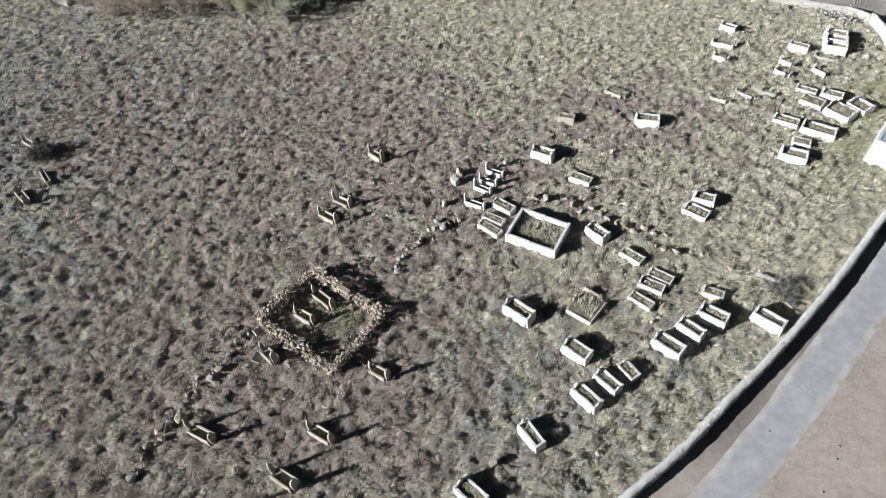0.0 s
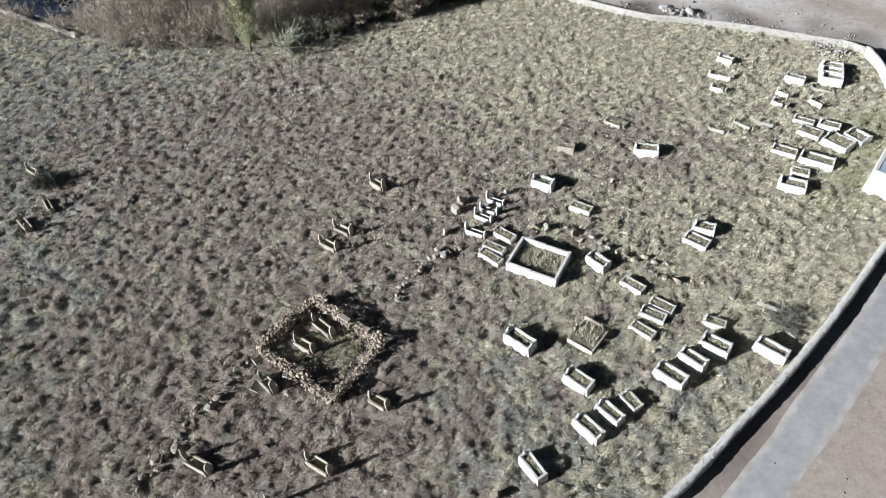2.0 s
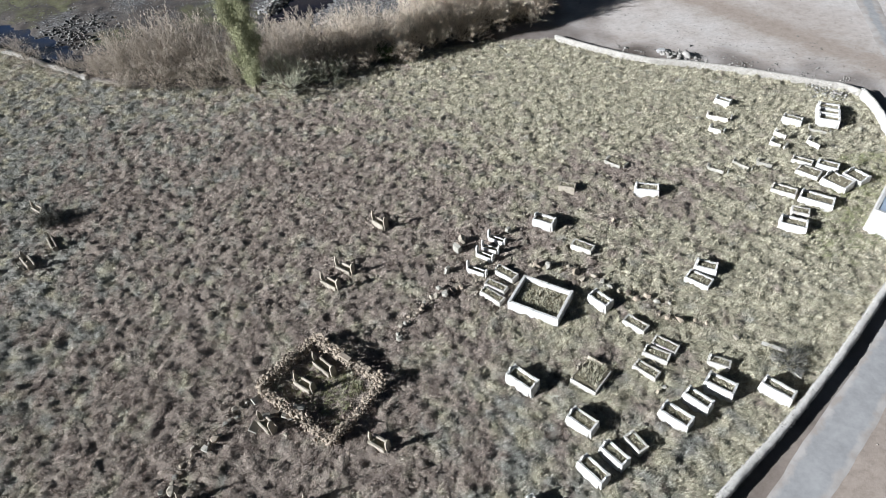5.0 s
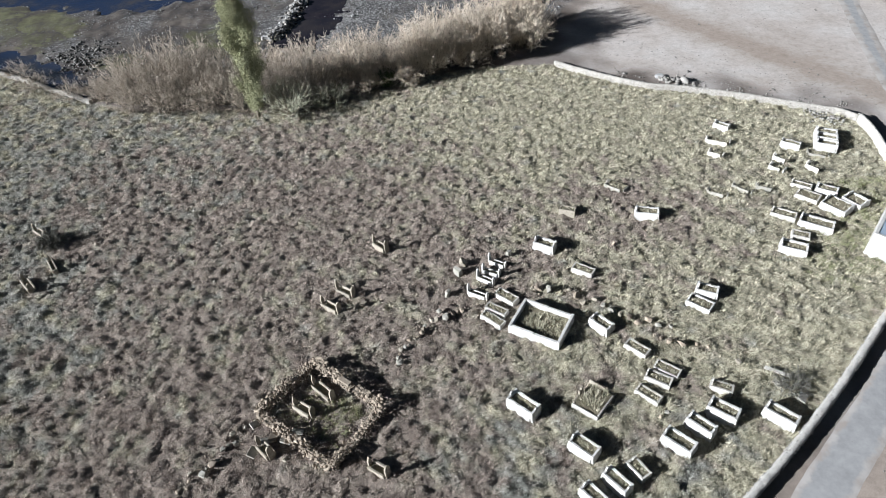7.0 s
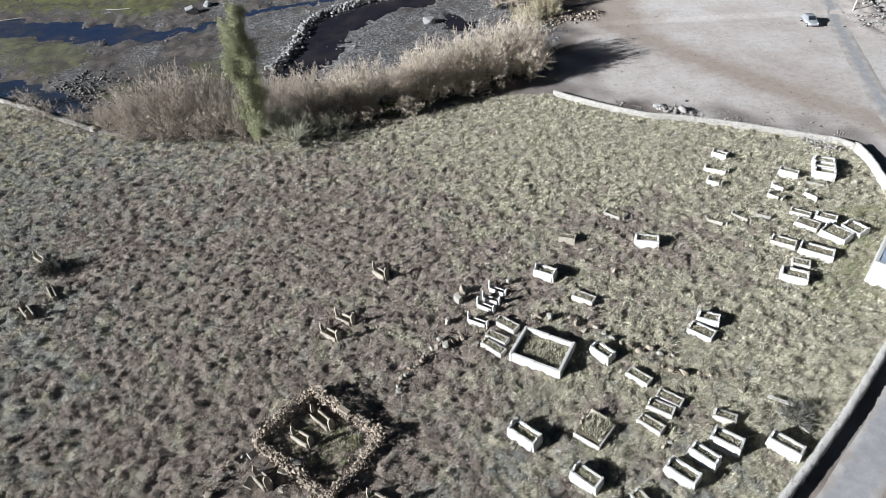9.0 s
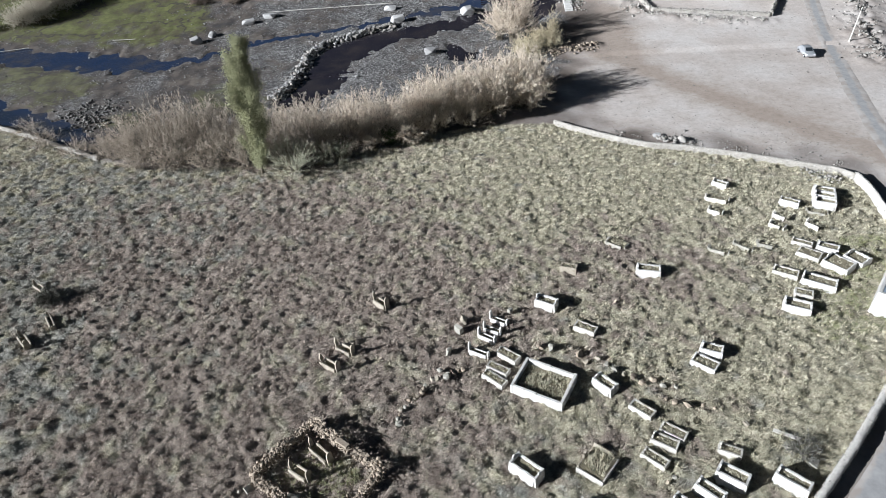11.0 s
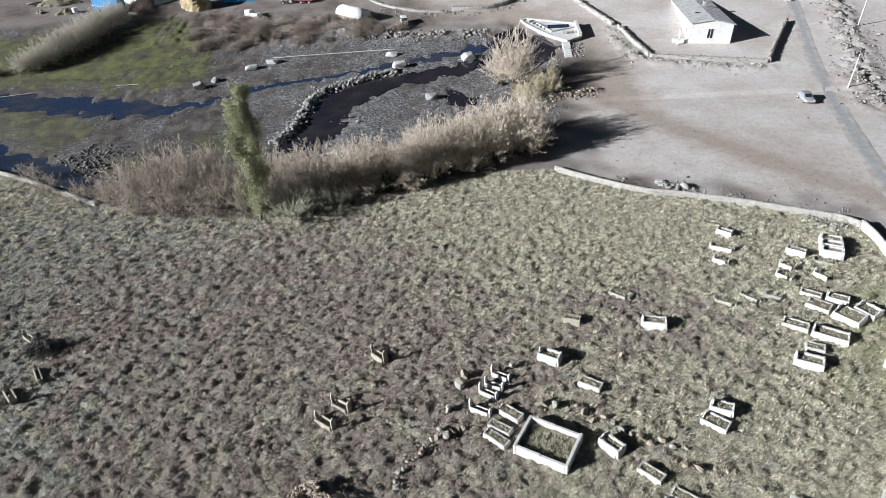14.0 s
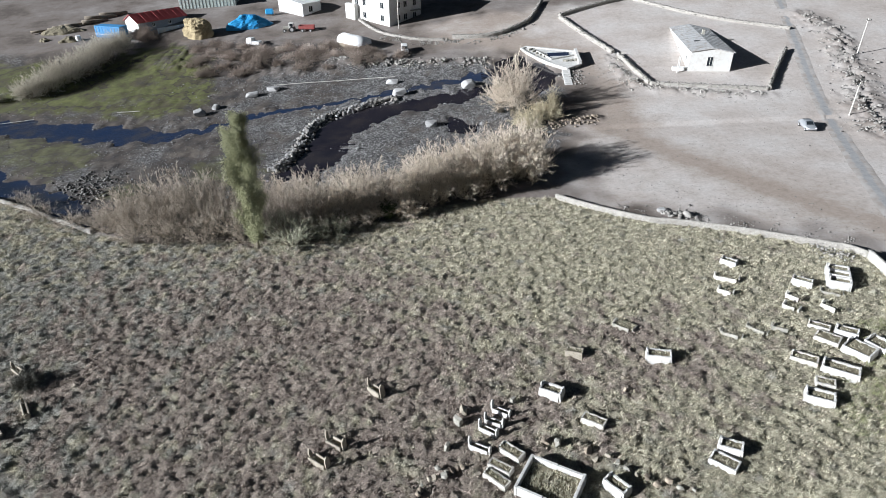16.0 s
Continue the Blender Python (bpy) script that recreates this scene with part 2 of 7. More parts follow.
def ground_material():
    m, nt, p = blank("ground")
    zone = nt.nodes.new("ShaderNodeAttribute")
    zone.attribute_name = "zone"
    split = nt.nodes.new("ShaderNodeSeparateColor")
    nt.links.new(zone.outputs["Color"], split.inputs[0])
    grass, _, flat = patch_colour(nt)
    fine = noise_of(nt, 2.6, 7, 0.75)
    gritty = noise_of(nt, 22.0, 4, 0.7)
    # Mottles the meadow floor: bare soil plus shaded gaps between tufts, put into colour.
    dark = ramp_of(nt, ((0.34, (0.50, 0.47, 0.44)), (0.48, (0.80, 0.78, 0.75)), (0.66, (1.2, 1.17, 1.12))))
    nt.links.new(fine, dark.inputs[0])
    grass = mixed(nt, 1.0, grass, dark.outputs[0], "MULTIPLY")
    # trodden earth, greyer where it is driven on, rusty in between
    earth = ramp_of(nt, ((0.38, (0.09, 0.072, 0.06)), (0.48, (0.165, 0.138, 0.12)), (0.56, (0.20, 0.175, 0.16)), (0.66, (0.27, 0.245, 0.23))))
    slow = noise_of(nt, 0.06, 8, 0.68, flat)
    nt.links.new(slow, earth.inputs[0])
    yard = ramp_of(nt, ((0.36, (0.42, 0.368, 0.332)), (0.48, (0.49, 0.442, 0.41)), (0.60, (0.545, 0.51, 0.485))))
    nt.links.new(slow, yard.inputs[0])
    # a brown driven band that sweeps across the yard
    band = nt.nodes.new("ShaderNodeAttribute")
    band.attribute_name = "driven"
    worn = nt.nodes.new("ShaderNodeMath")
    nt.links.new(noise_of(nt, 0.16, 7, 0.7, flat), worn.inputs[0])
    nt.links.new(band.outputs["Fac"], worn.inputs[1])
    rust = ramp_of(nt, ((0.58, (0, 0, 0)), (1.0, (0.9, 0.9, 0.9))))
    nt.links.new(worn.outputs[0], rust.inputs[0])
    yard_col = mixed(nt, rust.outputs[0], yard.outputs[0], (0.33, 0.272, 0.228))
    rut = ramp_of(nt, ((0.36, (0.84, 0.83, 0.81)), (0.50, (1, 1, 1)), (0.64, (1.08, 1.08, 1.08))))
    nt.links.new(noise_of(nt, 0.9, 7, 0.8, flat), rut.inputs[0])
    yard_col = mixed(nt, 1.0, yard_col, rut.outputs[0], "MULTIPLY")
    earth_col = mixed(nt, zone.outputs["Alpha"], earth.outputs[0], yard_col)
    speck = ramp_of(nt, ((0.30, (0.70, 0.68, 0.66)), (0.5, (1, 1, 1)), (0.72, (1.18, 1.17, 1.15))))
    nt.links.new(mixed(nt, 0.5, fine, gritty), speck.inputs[0])
    earth = mixed(nt, 1.0, earth_col, speck.outputs[0], "MULTIPLY")
    # river gravel
    g = nt.nodes.new("ShaderNodeNewGeometry")
    stones = None
    for scale in (4.6, 2.2):
        cells = node(nt, "ShaderNodeTexVoronoi", Scale=scale)
        nt.links.new(g.outputs["Position"], cells.inputs["Vector"])
        pick = nt.nodes.new("ShaderNodeSeparateColor")
        nt.links.new(cells.outputs["Color"], pick.inputs[0])
        pebble = ramp_of(nt, ((0.0, (0.035, 0.034, 0.035)), (0.45, (0.12, 0.118, 0.12)), (0.72, (0.32, 0.315, 0.315)), (1.0, (0.58, 0.575, 0.57))))
        nt.links.new(pick.outputs[0], pebble.inputs[0])
        gap = ramp_of(nt, ((0.30, (1, 1, 1)), (0.62, (0.25, 0.24, 0.23))))
        nt.links.new(cells.outputs["Distance"], gap.inputs[0])
        tone = mixed(nt, 1.0, pebble.outputs[0], gap.outputs[0], "MULTIPLY")
        stones = tone if stones is None else mixed(nt, 0.4, stones, tone)
    silt = ramp_of(nt, ((0.36, (0.022, 0.020, 0.021)), (0.50, (0.055, 0.043, 0.036)), (0.62, (0.105, 0.088, 0.072))))
    nt.links.new(noise_of(nt, 0.22, 6, 0.7, flat), silt.inputs[0])
    strewn = ramp_of(nt, ((0.43, (0.06, 0.06, 0.06)), (0.60, (0.95, 0.95, 0.95))))
    across = nt.nodes.new("ShaderNodeSeparateXYZ")
    nt.links.new(flat, across.inputs[0])
    upper = nt.nodes.new("ShaderNodeMapRange")
    for k, value in enumerate((-58.0, -14.0, -0.06, 0.09)):
        upper.inputs[k + 1].default_value = value
    nt.links.new(across.outputs[0], upper.inputs[0])
    spread = nt.nodes.new("ShaderNodeMath")
    nt.links.new(noise_of(nt, 0.09, 7, 0.7, flat), spread.inputs[0])
    nt.links.new(upper.outputs[0], spread.inputs[1])
    nt.links.new(spread.outputs[0], strewn.inputs[0])
    gravel = mixed(nt, strewn.outputs[0], silt.outputs[0], stones)
    moss = ramp_of(nt, ((0.34, (0.045, 0.038, 0.026)), (0.44, (0.065, 0.058, 0.025)), (0.52, (0.082, 0.088, 0.026)), (0.66, (0.135, 0.142, 0.042))))
    nt.links.new(noise_of(nt, 0.22, 8, 0.75, flat), moss.inputs[0])
    moss = mixed(nt, 1.0, moss.outputs[0], speck.outputs[0], "MULTIPLY")
    # thin runnels through the moss
    vein = ramp_of(nt, ((0.484, (0, 0, 0)), (0.494, (1, 1, 1)), (0.502, (1, 1, 1)), (0.512, (0, 0, 0))))
    nt.links.new(noise_of(nt, 0.055, 5, 0.62, flat), vein.inputs[0])
    moss = mixed(nt, vein.outputs[0], moss, (0.035, 0.028, 0.022))
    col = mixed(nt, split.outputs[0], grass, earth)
    col = mixed(nt, split.outputs[1], col, gravel)
    clump = ramp_of(nt, ((0.31, (0, 0, 0)), (0.45, (1, 1, 1))))
    nt.links.new(noise_of(nt, 0.13, 7, 0.72, flat), clump.inputs[0])
    col = mixed(nt, mixed(nt, 1.0, split.outputs[2], clump.outputs[0], "MULTIPLY"), col, moss)
    nt.links.new(col, p.inputs["Base Color"])
    p.inputs["Roughness"].default_value = 0.95
    rough = nt.nodes.new("ShaderNodeMapRange")
    rough.inputs[3].default_value, rough.inputs[4].default_value = 1.0, 0.15
    nt.links.new(split.outputs[0], rough.inputs[0])
    bn = node(nt, "ShaderNodeBump", Strength=0.7, Distance=0.5)
    nt.links.new(rough.outputs[0], bn.inputs["Strength"])
    nt.links.new(mixed(nt, 0.45, fine, noise_of(nt, 7.5, 5, 0.75)), bn.inputs["Height"])
    nt.links.new(bn.outputs[0], p.inputs["Normal"])
    return m


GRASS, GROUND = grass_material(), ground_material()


def water_material(name, deep, mid, shallow):
    m, nt, p = blank(name)
    r = ramp_of(nt, ((0.36, deep), (0.50, mid), (0.66, shallow)))
    nt.links.new(noise_of(nt, 0.16, 7, 0.7), r.inputs[0])
    nt.links.new(r.outputs[0], p.inputs["Base Color"])
    p.inputs["Roughness"].default_value = 0.12
    p.inputs["IOR"].default_value = 1.33
    bn = node(nt, "ShaderNodeBump", Strength=0.35, Distance=0.05)
    nt.links.new(noise_of(nt, 2.2, 4), bn.inputs["Height"])
    nt.links.new(bn.outputs[0], p.inputs["Normal"])
    return m


# Part of the sky's reflected blue is put into the stream's base colours.
WATER = water_material("shallow_river_water", (0.018, 0.032, 0.072), (0.028, 0.038, 0.068), (0.055, 0.054, 0.060))
STILL_WATER = water_material("still_pool_water", (0.013, 0.012, 0.018), (0.020, 0.018, 0.023), (0.034, 0.029, 0.030))


def asphalt_material():
    """Worn grey asphalt whose edges fade under blown earth."""
    m, nt, p = blank("dusty_asphalt")
    tar = ramp_of(nt, ((0.30, (0.265, 0.262, 0.264)), (0.5, (0.32, 0.317, 0.318)), (0.70, (0.38, 0.376, 0.374))))
    nt.links.new(noise_of(nt, 0.9, 6, 0.7), tar.inputs[0])
    dust = ramp_of(nt, ((0.4, (0.335, 0.298, 0.27)), (0.6, (0.435, 0.408, 0.388))))
    nt.links.new(noise_of(nt, 0.5, 5, 0.6), dust.inputs[0])
    edge = nt.nodes.new("ShaderNodeAttribute")
    edge.attribute_name = "worn"
    s = nt.nodes.new("ShaderNodeMath")
    nt.links.new(edge.outputs["Fac"], s.inputs[0])
    nt.links.new(noise_of(nt, 0.7, 6, 0.7), s.inputs[1])
    cut = ramp_of(nt, ((0.62, (0, 0, 0)), (0.74, (1, 1, 1))))
    half = nt.nodes.new("ShaderNodeMath")
    half.operation = "MULTIPLY"
    half.inputs[1].default_value = 0.55
    nt.links.new(s.outputs[0], half.inputs[0])
    nt.links.new(half.outputs[0], cut.inputs[0])
    nt.links.new(mixed(nt, cut.outputs[0], tar.outputs[0], dust.outputs[0]), p.inputs["Base Color"])
    p.inputs["Roughness"].default_value = 0.9
    return m


ASPHALT = asphalt_material()

# ---- the lie of the land ----
def lie(x, y):
    """The slope of the land, which climbs to the right and behind the river."""
    r = 0.8 * np.log1p(np.exp(np.clip((y - 125) / 8, -40, 60)))
    r = np.where(y > 115, 22 * np.tanh(r * 1.6 / 22), 0)
    return 5.94 * np.tanh(x / 90) + 0.004 * np.clip(y - 40, -60, 120) + r


def inside(x, y, poly):
    """How many metres a place lies inside an outline (negative outside)."""
    best, odd = np.full(np.shape(x), 1e9), np.zeros(np.shape(x), bool)
    for (ax, ay), (bx, by) in zip(poly, poly[1:] + poly[:1]):
        dx, dy = bx - ax, by - ay
        k = np.clip(((x - ax) * dx + (y - ay) * dy) / (dx * dx + dy * dy), 0, 1)
        best = np.minimum(best, np.hypot(x - ax - k * dx, y - ay - k * dy))
        if ay != by:
            odd ^= ((ay > y) != (by > y)) & (x < (y - ay) * dx / dy + ax)
    return np.where(odd, best, -best)


def step(a, b, v):
    k = np.clip((v - a) / (b - a), 0, 1)
    return k * k * (3 - 2 * k)


def wave(x, y, size, seed):
    """Cheap smooth unevenness: a sum of turned sines."""
    r = np.random.default_rng(seed)
    v = 0
    for k in range(7):
        a, f, p = r.uniform(0, 6.28), r.uniform(0.6, 1.7) / size, r.uniform(0, 6.28, 2)
        v = v + np.sin((x * math.cos(a) + y * math.sin(a)) * f * 6.28 + p[0] + 1.3 * np.sin((y * math.cos(a) - x * math.sin(a)) * f * 3.1 + p[1]))
    return v / 3.2


ROAD_WALL = [(-30.0, -19.0), (-14.0, -6.0), (2.0, 6.5), (7.0, 9.8), (11.7, 13.1), (15.9, 15.9), (20.3, 19.7), (23.6, 22.3), (26.8, 25.1), (31.4, 29.3), (36.1, 34.0), (40.5, 38.3), (45.5, 42.8), (49.3, 48.5), (50.3, 53.5), (49.9, 58.8), (51.1, 64.3), (51.0, 67.6)]
NORTH_WALL = [(51.0, 67.6), (49.6, 69.4), (47.1, 70.5), (43.0, 72.6), (38.0, 75.0), (32.0, 77.5), (27.6, 78.5), (20.7, 83.4), (16.2, 87.3)]
RIVER_WALL = [(16.2, 87.3), (6.5, 88.2), (-3.0, 86.2), (-11.0, 82.5), (-20.0, 80.5), (-30.0, 79.2), (-44.0, 80.0), (-53.3, 83.6), (-62.8, 89.0), (-69.8, 93.1), (-79.0, 97.2), (-110.0, 114.0)]
MEADOW = ROAD_WALL + NORTH_WALL[1:] + RIVER_WALL[1:] + [(-160.0, 140.0), (-160.0, -125.0), (-60.0, -42.0)]
RIVERBED = [(-200.0, 190.0), (-122.0, 171.0), (-90.0, 168.0), (-60.0, 161.0), (-27.0, 157.0), (0.0, 152.0), (14.0, 151.0), (21.0, 143.0), (25.0, 134.0), (20.0, 119.0), (22.0, 112.0), (16.0, 98.0), (6.0, 90.0), (-8.0, 85.0), (-30.0, 80.5), (-44.5, 81.5), (-53.0, 85.0), (-76.0, 97.0), (-110.0, 115.0), (-200.0, 162.0)]
STREAM = [(-190.0, 150.0), (-100.0, 134.2), (-84.0, 132.5), (-67.8, 129.3), (-58.2, 126.5), (-50.4, 128.4), (-39.8, 134.6), (-28.0, 137.0), (-12.0, 141.5), (8.0, 148.0), (9.0, 144.5), (-10.5, 140.0), (-28.6, 135.4), (-42.5, 131.6), (-51.0, 125.6), (-58.0, 122.2), (-67.6, 122.0), (-77.7, 123.6), (-96.4, 127.8), (-190.0, 142.0)]
SIDE_STREAM = [(-190.0, 166.0), (-86.4, 110.7), (-69.3, 101.2), (-54.1, 90.6), (-50.0, 87.5), (-53.5, 84.8), (-66.4, 92.3), (-79.6, 99.7), (-190.0, 157.0)]
POOL = [(-30.4, 104.0), (-28.0, 115.0), (-27.2, 124.8), (-22.8, 130.6), (-12.5, 135.2), (4.7, 139.5), (12.0, 143.0), (11.0, 137.5), (0.9, 133.5), (-8.6, 130.2), (-15.8, 125.5), (-18.6, 119.1), (-20.6, 107.9), (-22.5, 99.5), (-27.4, 100.0)]
SMALL_POOL = [(-2.0, 120.2), (0.9, 125.1), (5.4, 122.4), (4.7, 118.4), (-0.3, 119.0)]
BRIDGE_POOL = [(11.0, 137.0), (9.0, 148.0), (14.0, 154.0), (19.0, 152.0), (25.0, 143.0), (22.0, 137.0), (16.0, 131.0)]
MOSS = [[(-200.0, 180.0), (-112.0, 164.0), (-107.6, 166.0), (-90.6, 158.0), (-86.0, 170.0), (-72.0, 174.0), (-62.0, 163.0), (-56.0, 148.0), (-54.0, 139.0), (-64.3, 133.6), (-81.4, 136.8), (-105.0, 139.2), (-200.0, 155.0)],
        [(-110.0, 124.0), (-87.3, 126.0), (-74.1, 121.0), (-68.7, 115.0), (-68.9, 108.6), (-73.0, 106.3), (-83.0, 111.9), (-110.0, 123.0)],
        [(-60.0, 99.1), (-54.4, 103.2), (-50.0, 98.4), (-54.5, 93.4)], [(-47.0, 112.0), (-36.0, 113.0), (-33.0, 102.0), (-46.0, 100.0)]]
BANK = [(-82.0, 173.0), (-62.0, 177.0), (-44.0, 172.0), (-28.0, 166.0), (-21.0, 160.0), (-26.0, 154.0), (-46.0, 153.0), (-60.0, 157.0), (-82.0, 163.0)]
YARD = [(20.0, 97.0), (24.0, 84.0), (52.0, 72.0), (53.0, 50.0), (40.0, 34.0), (0.0, 2.0), (30.0, -20.0), (140.0, 40.0), (120.0, 190.0), (70.0, 195.0), (40.0, 188.0), (2.0, 184.0), (-8.0, 176.0), (-2.0, 164.0), (14.0, 157.0), (27.0, 150.0), (31.0, 134.0), (26.0, 118.0)]
WATERS = [("river_water", STREAM), ("side_channel_water", SIDE_STREAM), ("pool_water", POOL), ("puddle_water", SMALL_POOL), ("bridge_pool_water", BRIDGE_POOL)]


def bed(x, y):
    """The land with its river bed and channels, without the hummocks of the meadow."""
    wx, wy = x + 1.1 * wave(x, y, 9, 3) + 0.5 * wave(x, y, 3.3, 5), y + 1.1 * wave(x, y, 9, 4) + 0.5 * wave(x, y, 3.3, 6)
    z = lie(x, y) - 0.7 * step(0, 6, inside(x, y, RIVERBED))
    ch = np.full(np.shape(x), -99.0)
    for _, poly in WATERS:
        ch = np.maximum(ch, inside(wx, wy, poly))
    return z - 0.55 * step(-2.0, 1.8, ch)


ROADSIDE = [(75, 106), (78, 117), (83, 127), (87, 137), (89, 146), (93, 158), (91, 172)]
YARD_FOOT = [(39, 136), (43, 132.3), (50, 129.8), (58, 127.6), (64, 126.8)]
LANE_FOOT = [(37.5, 150), (38, 142), (40, 135)]
YARD_EDGE = [(16, 112), (20, 117), (26, 118.5), (29, 119)]
RIVER_FOOT = [(-30, 159), (-13, 154.5), (0, 153), (9, 152)]


DRIVEN = [(29.0, 122.0), (31.0, 116.0), (34.2, 108.4), (40.0, 98.7), (46.2, 89.2), (52.2, 81.1), (58.0, 74.5), (66.0, 64.0)]
VILLAGE_LANE = [(-70.0, 176.0), (-32.0, 173.0), (-8.0, 167.0), (14.0, 163.0), (28.0, 152.0), (32.0, 136.0), (30.0, 122.0)]
ALONG_WALL = [(24.0, 86.0), (34.0, 80.5), (44.0, 76.5), (52.0, 72.0), (54.5, 62.0), (53.0, 50.0), (44.0, 39.0), (30.0, 25.5), (14.0, 12.0)]


def away(x, y, line):
    """The distance to a line of points."""
    d = np.full(np.shape(x), 1e9)
    for (ax, ay), (bx, by) in zip(line, line[1:]):
        dx, dy = bx - ax, by - ay
        k = np.clip(((x - ax) * dx + (y - ay) * dy) / (dx * dx + dy * dy), 0, 1)
        d = np.minimum(d, np.hypot(x - ax - k * dx, y - ay - k * dy))
    return d


def banks(x, y):
    """Low lumpy banks of tipped earth and stones."""
    v = 0
    for line, wide, high in ((ROADSIDE, 3.2, 1.1), (YARD_FOOT, 1.7, 0.6), (LANE_FOOT, 1.6, 0.6), (RIVER_FOOT, 1.6, 0.8), (YARD_EDGE, 1.1, 0.8)):
        d = away(x, y, line)
        v = v + high * np.exp(-(d / wide) ** 2) * (0.15 + 0.85 * cushions(x, y, 2.0, 19))
    return v


def soft(x, y):
    """Meadow 1, bare earth 0."""
    return step(-0.3, 0.3, inside(x, y, MEADOW))


def ground_z(x, y):
    x, y = np.asarray(x, float), np.asarray(y, float)
    return bed(x, y) + soft(x, y) * 0.05 * wave(x, y, 2.6, 11) + banks(x, y)


def at(x, y, up=0.0):
    return Vector((x, y, float(ground_z(x, y)) + up))


def axis(parts):
    """Grid lines: (start, end, spacing), the spacing growing outside."""
    v = []
    for a, b, s in parts:
        v.extend(np.linspace(a, b, max(2, round((b - a) / s)), endpoint=False))
    return np.array(v)


def cushions(x, y, size, seed):
    """Rounded tussocks on a loose grid: 0 between them, up to 1 on top."""
    tab = np.random.default_rng(seed).uniform(0, 1, (97, 89, 4))
    i, j = np.floor(x / size).astype(int), np.floor(y / size).astype(int)
    v = np.zeros(np.shape(x))
    for di in (-1, 0, 1):
        for dj in (-1, 0, 1):
            t = tab[(i + di) % 97, (j + dj) % 89]
            px, py = (i + di + t[..., 0]) * size, (j + dj + t[..., 1]) * size
            r = size * (0.34 + 0.42 * t[..., 2])
            d = ((x - px) ** 2 + (y - py) ** 2) / (r * r)
            v = np.maximum(v, (0.35 + 0.65 * t[..., 3]) * np.sqrt(np.clip(1 - d, 0, 1)))
    return v


CLOD = np.random.default_rng(77).normal(0, 0.115, (211, 223))


def clods(x, y):
    """Small uneven clods and tufts, a hand's width high."""
    u, v = x / 0.27, y / 0.25
    i, j = np.floor(u).astype(int), np.floor(v).astype(int)
    fu, fv = u - i, v - j
    t = [[CLOD[(i + a) % 211, (j + b) % 223] for b in (0, 1)] for a in (0, 1)]
    return (t[0][0] * (1 - fv) + t[0][1] * fv) * (1 - fu) + (t[1][0] * (1 - fv) + t[1][1] * fv) * fu


def hummock(x, y):
    """Cushions of heath on the low side, lower tussocks towards the track; none at the edge of the plot."""
    wx, wy = x + 0.34 * wave(x, y, 1.3, 17), y + 0.34 * wave(x, y, 1.3, 18)
    high = 0.36 - 0.10 * step(15, 75, x + 0.8 * y)
    edge = step(4.5, 9, y) * step(-76, -72, x)
    return edge * (0.22 * high * cushions(wx * 0.8, wy, 0.62, 12) + 1.1 * high * cushions(wx * 0.9, wy * 1.1, 0.38, 13) + clods(x, y) + 0.03 * wave(x, y, 1.7, 45) - 0.85 * high)


HEATH = ((-3, 18, 9, 0.65), (-8, 31, 11, 0.5), (-22, 66, 13, 0.7), (-40, 60, 10, 0.4), (-30, 30, 10, 0.3), (-8, 52, 17, 0.85), (-27, 43, 12, 0.5), (28, 54, 9, 0.45), (-22, 20, 13, 0.9), (-11, 21, 7, 0.4), (3, 45, 8, 0.35), (-38, 52, 7, 0.6), (17, 55, 6, 0.5), (-45, 66, 8, 0.3), (2, 34, 6, 0.3), (20, 52, 8, 0.45), (9, 43, 8, 0.4), (14, 27, 7, 0.35), (24, 45, 6, 0.3), (19, 35, 6, 0.25))
SAGE = ((-46, 34, 26, 0.8), (-50, 70, 24, 0.7), (3, 22, 10, 0.5), (-24, 62, 12, 0.4), (-14, 12, 8, 0.4), (8, 17, 8, 0.3), (19, 21, 5, 0.45))


def cover(x, y):
    """How much brown heath and how much grey-green sage grows at a place; the rest is straw grass."""
    out = []
    for spots, seed in ((HEATH, 51), (SAGE, 61)):
        v = -0.30 - 0.28 * step(-5, 25, x + 0.25 * (y - 40)) + 0.42 * wave(x, y, 6.5, seed) + 0.42 * wave(x, y, 2.1, seed + 1)
        for cx, cy, r, k in spots:
            v = v + k * np.exp(-((x - cx) ** 2 + (y - cy) ** 2) / (r * r))
        out.append(step(-0.30, 0.75, v))
    return out


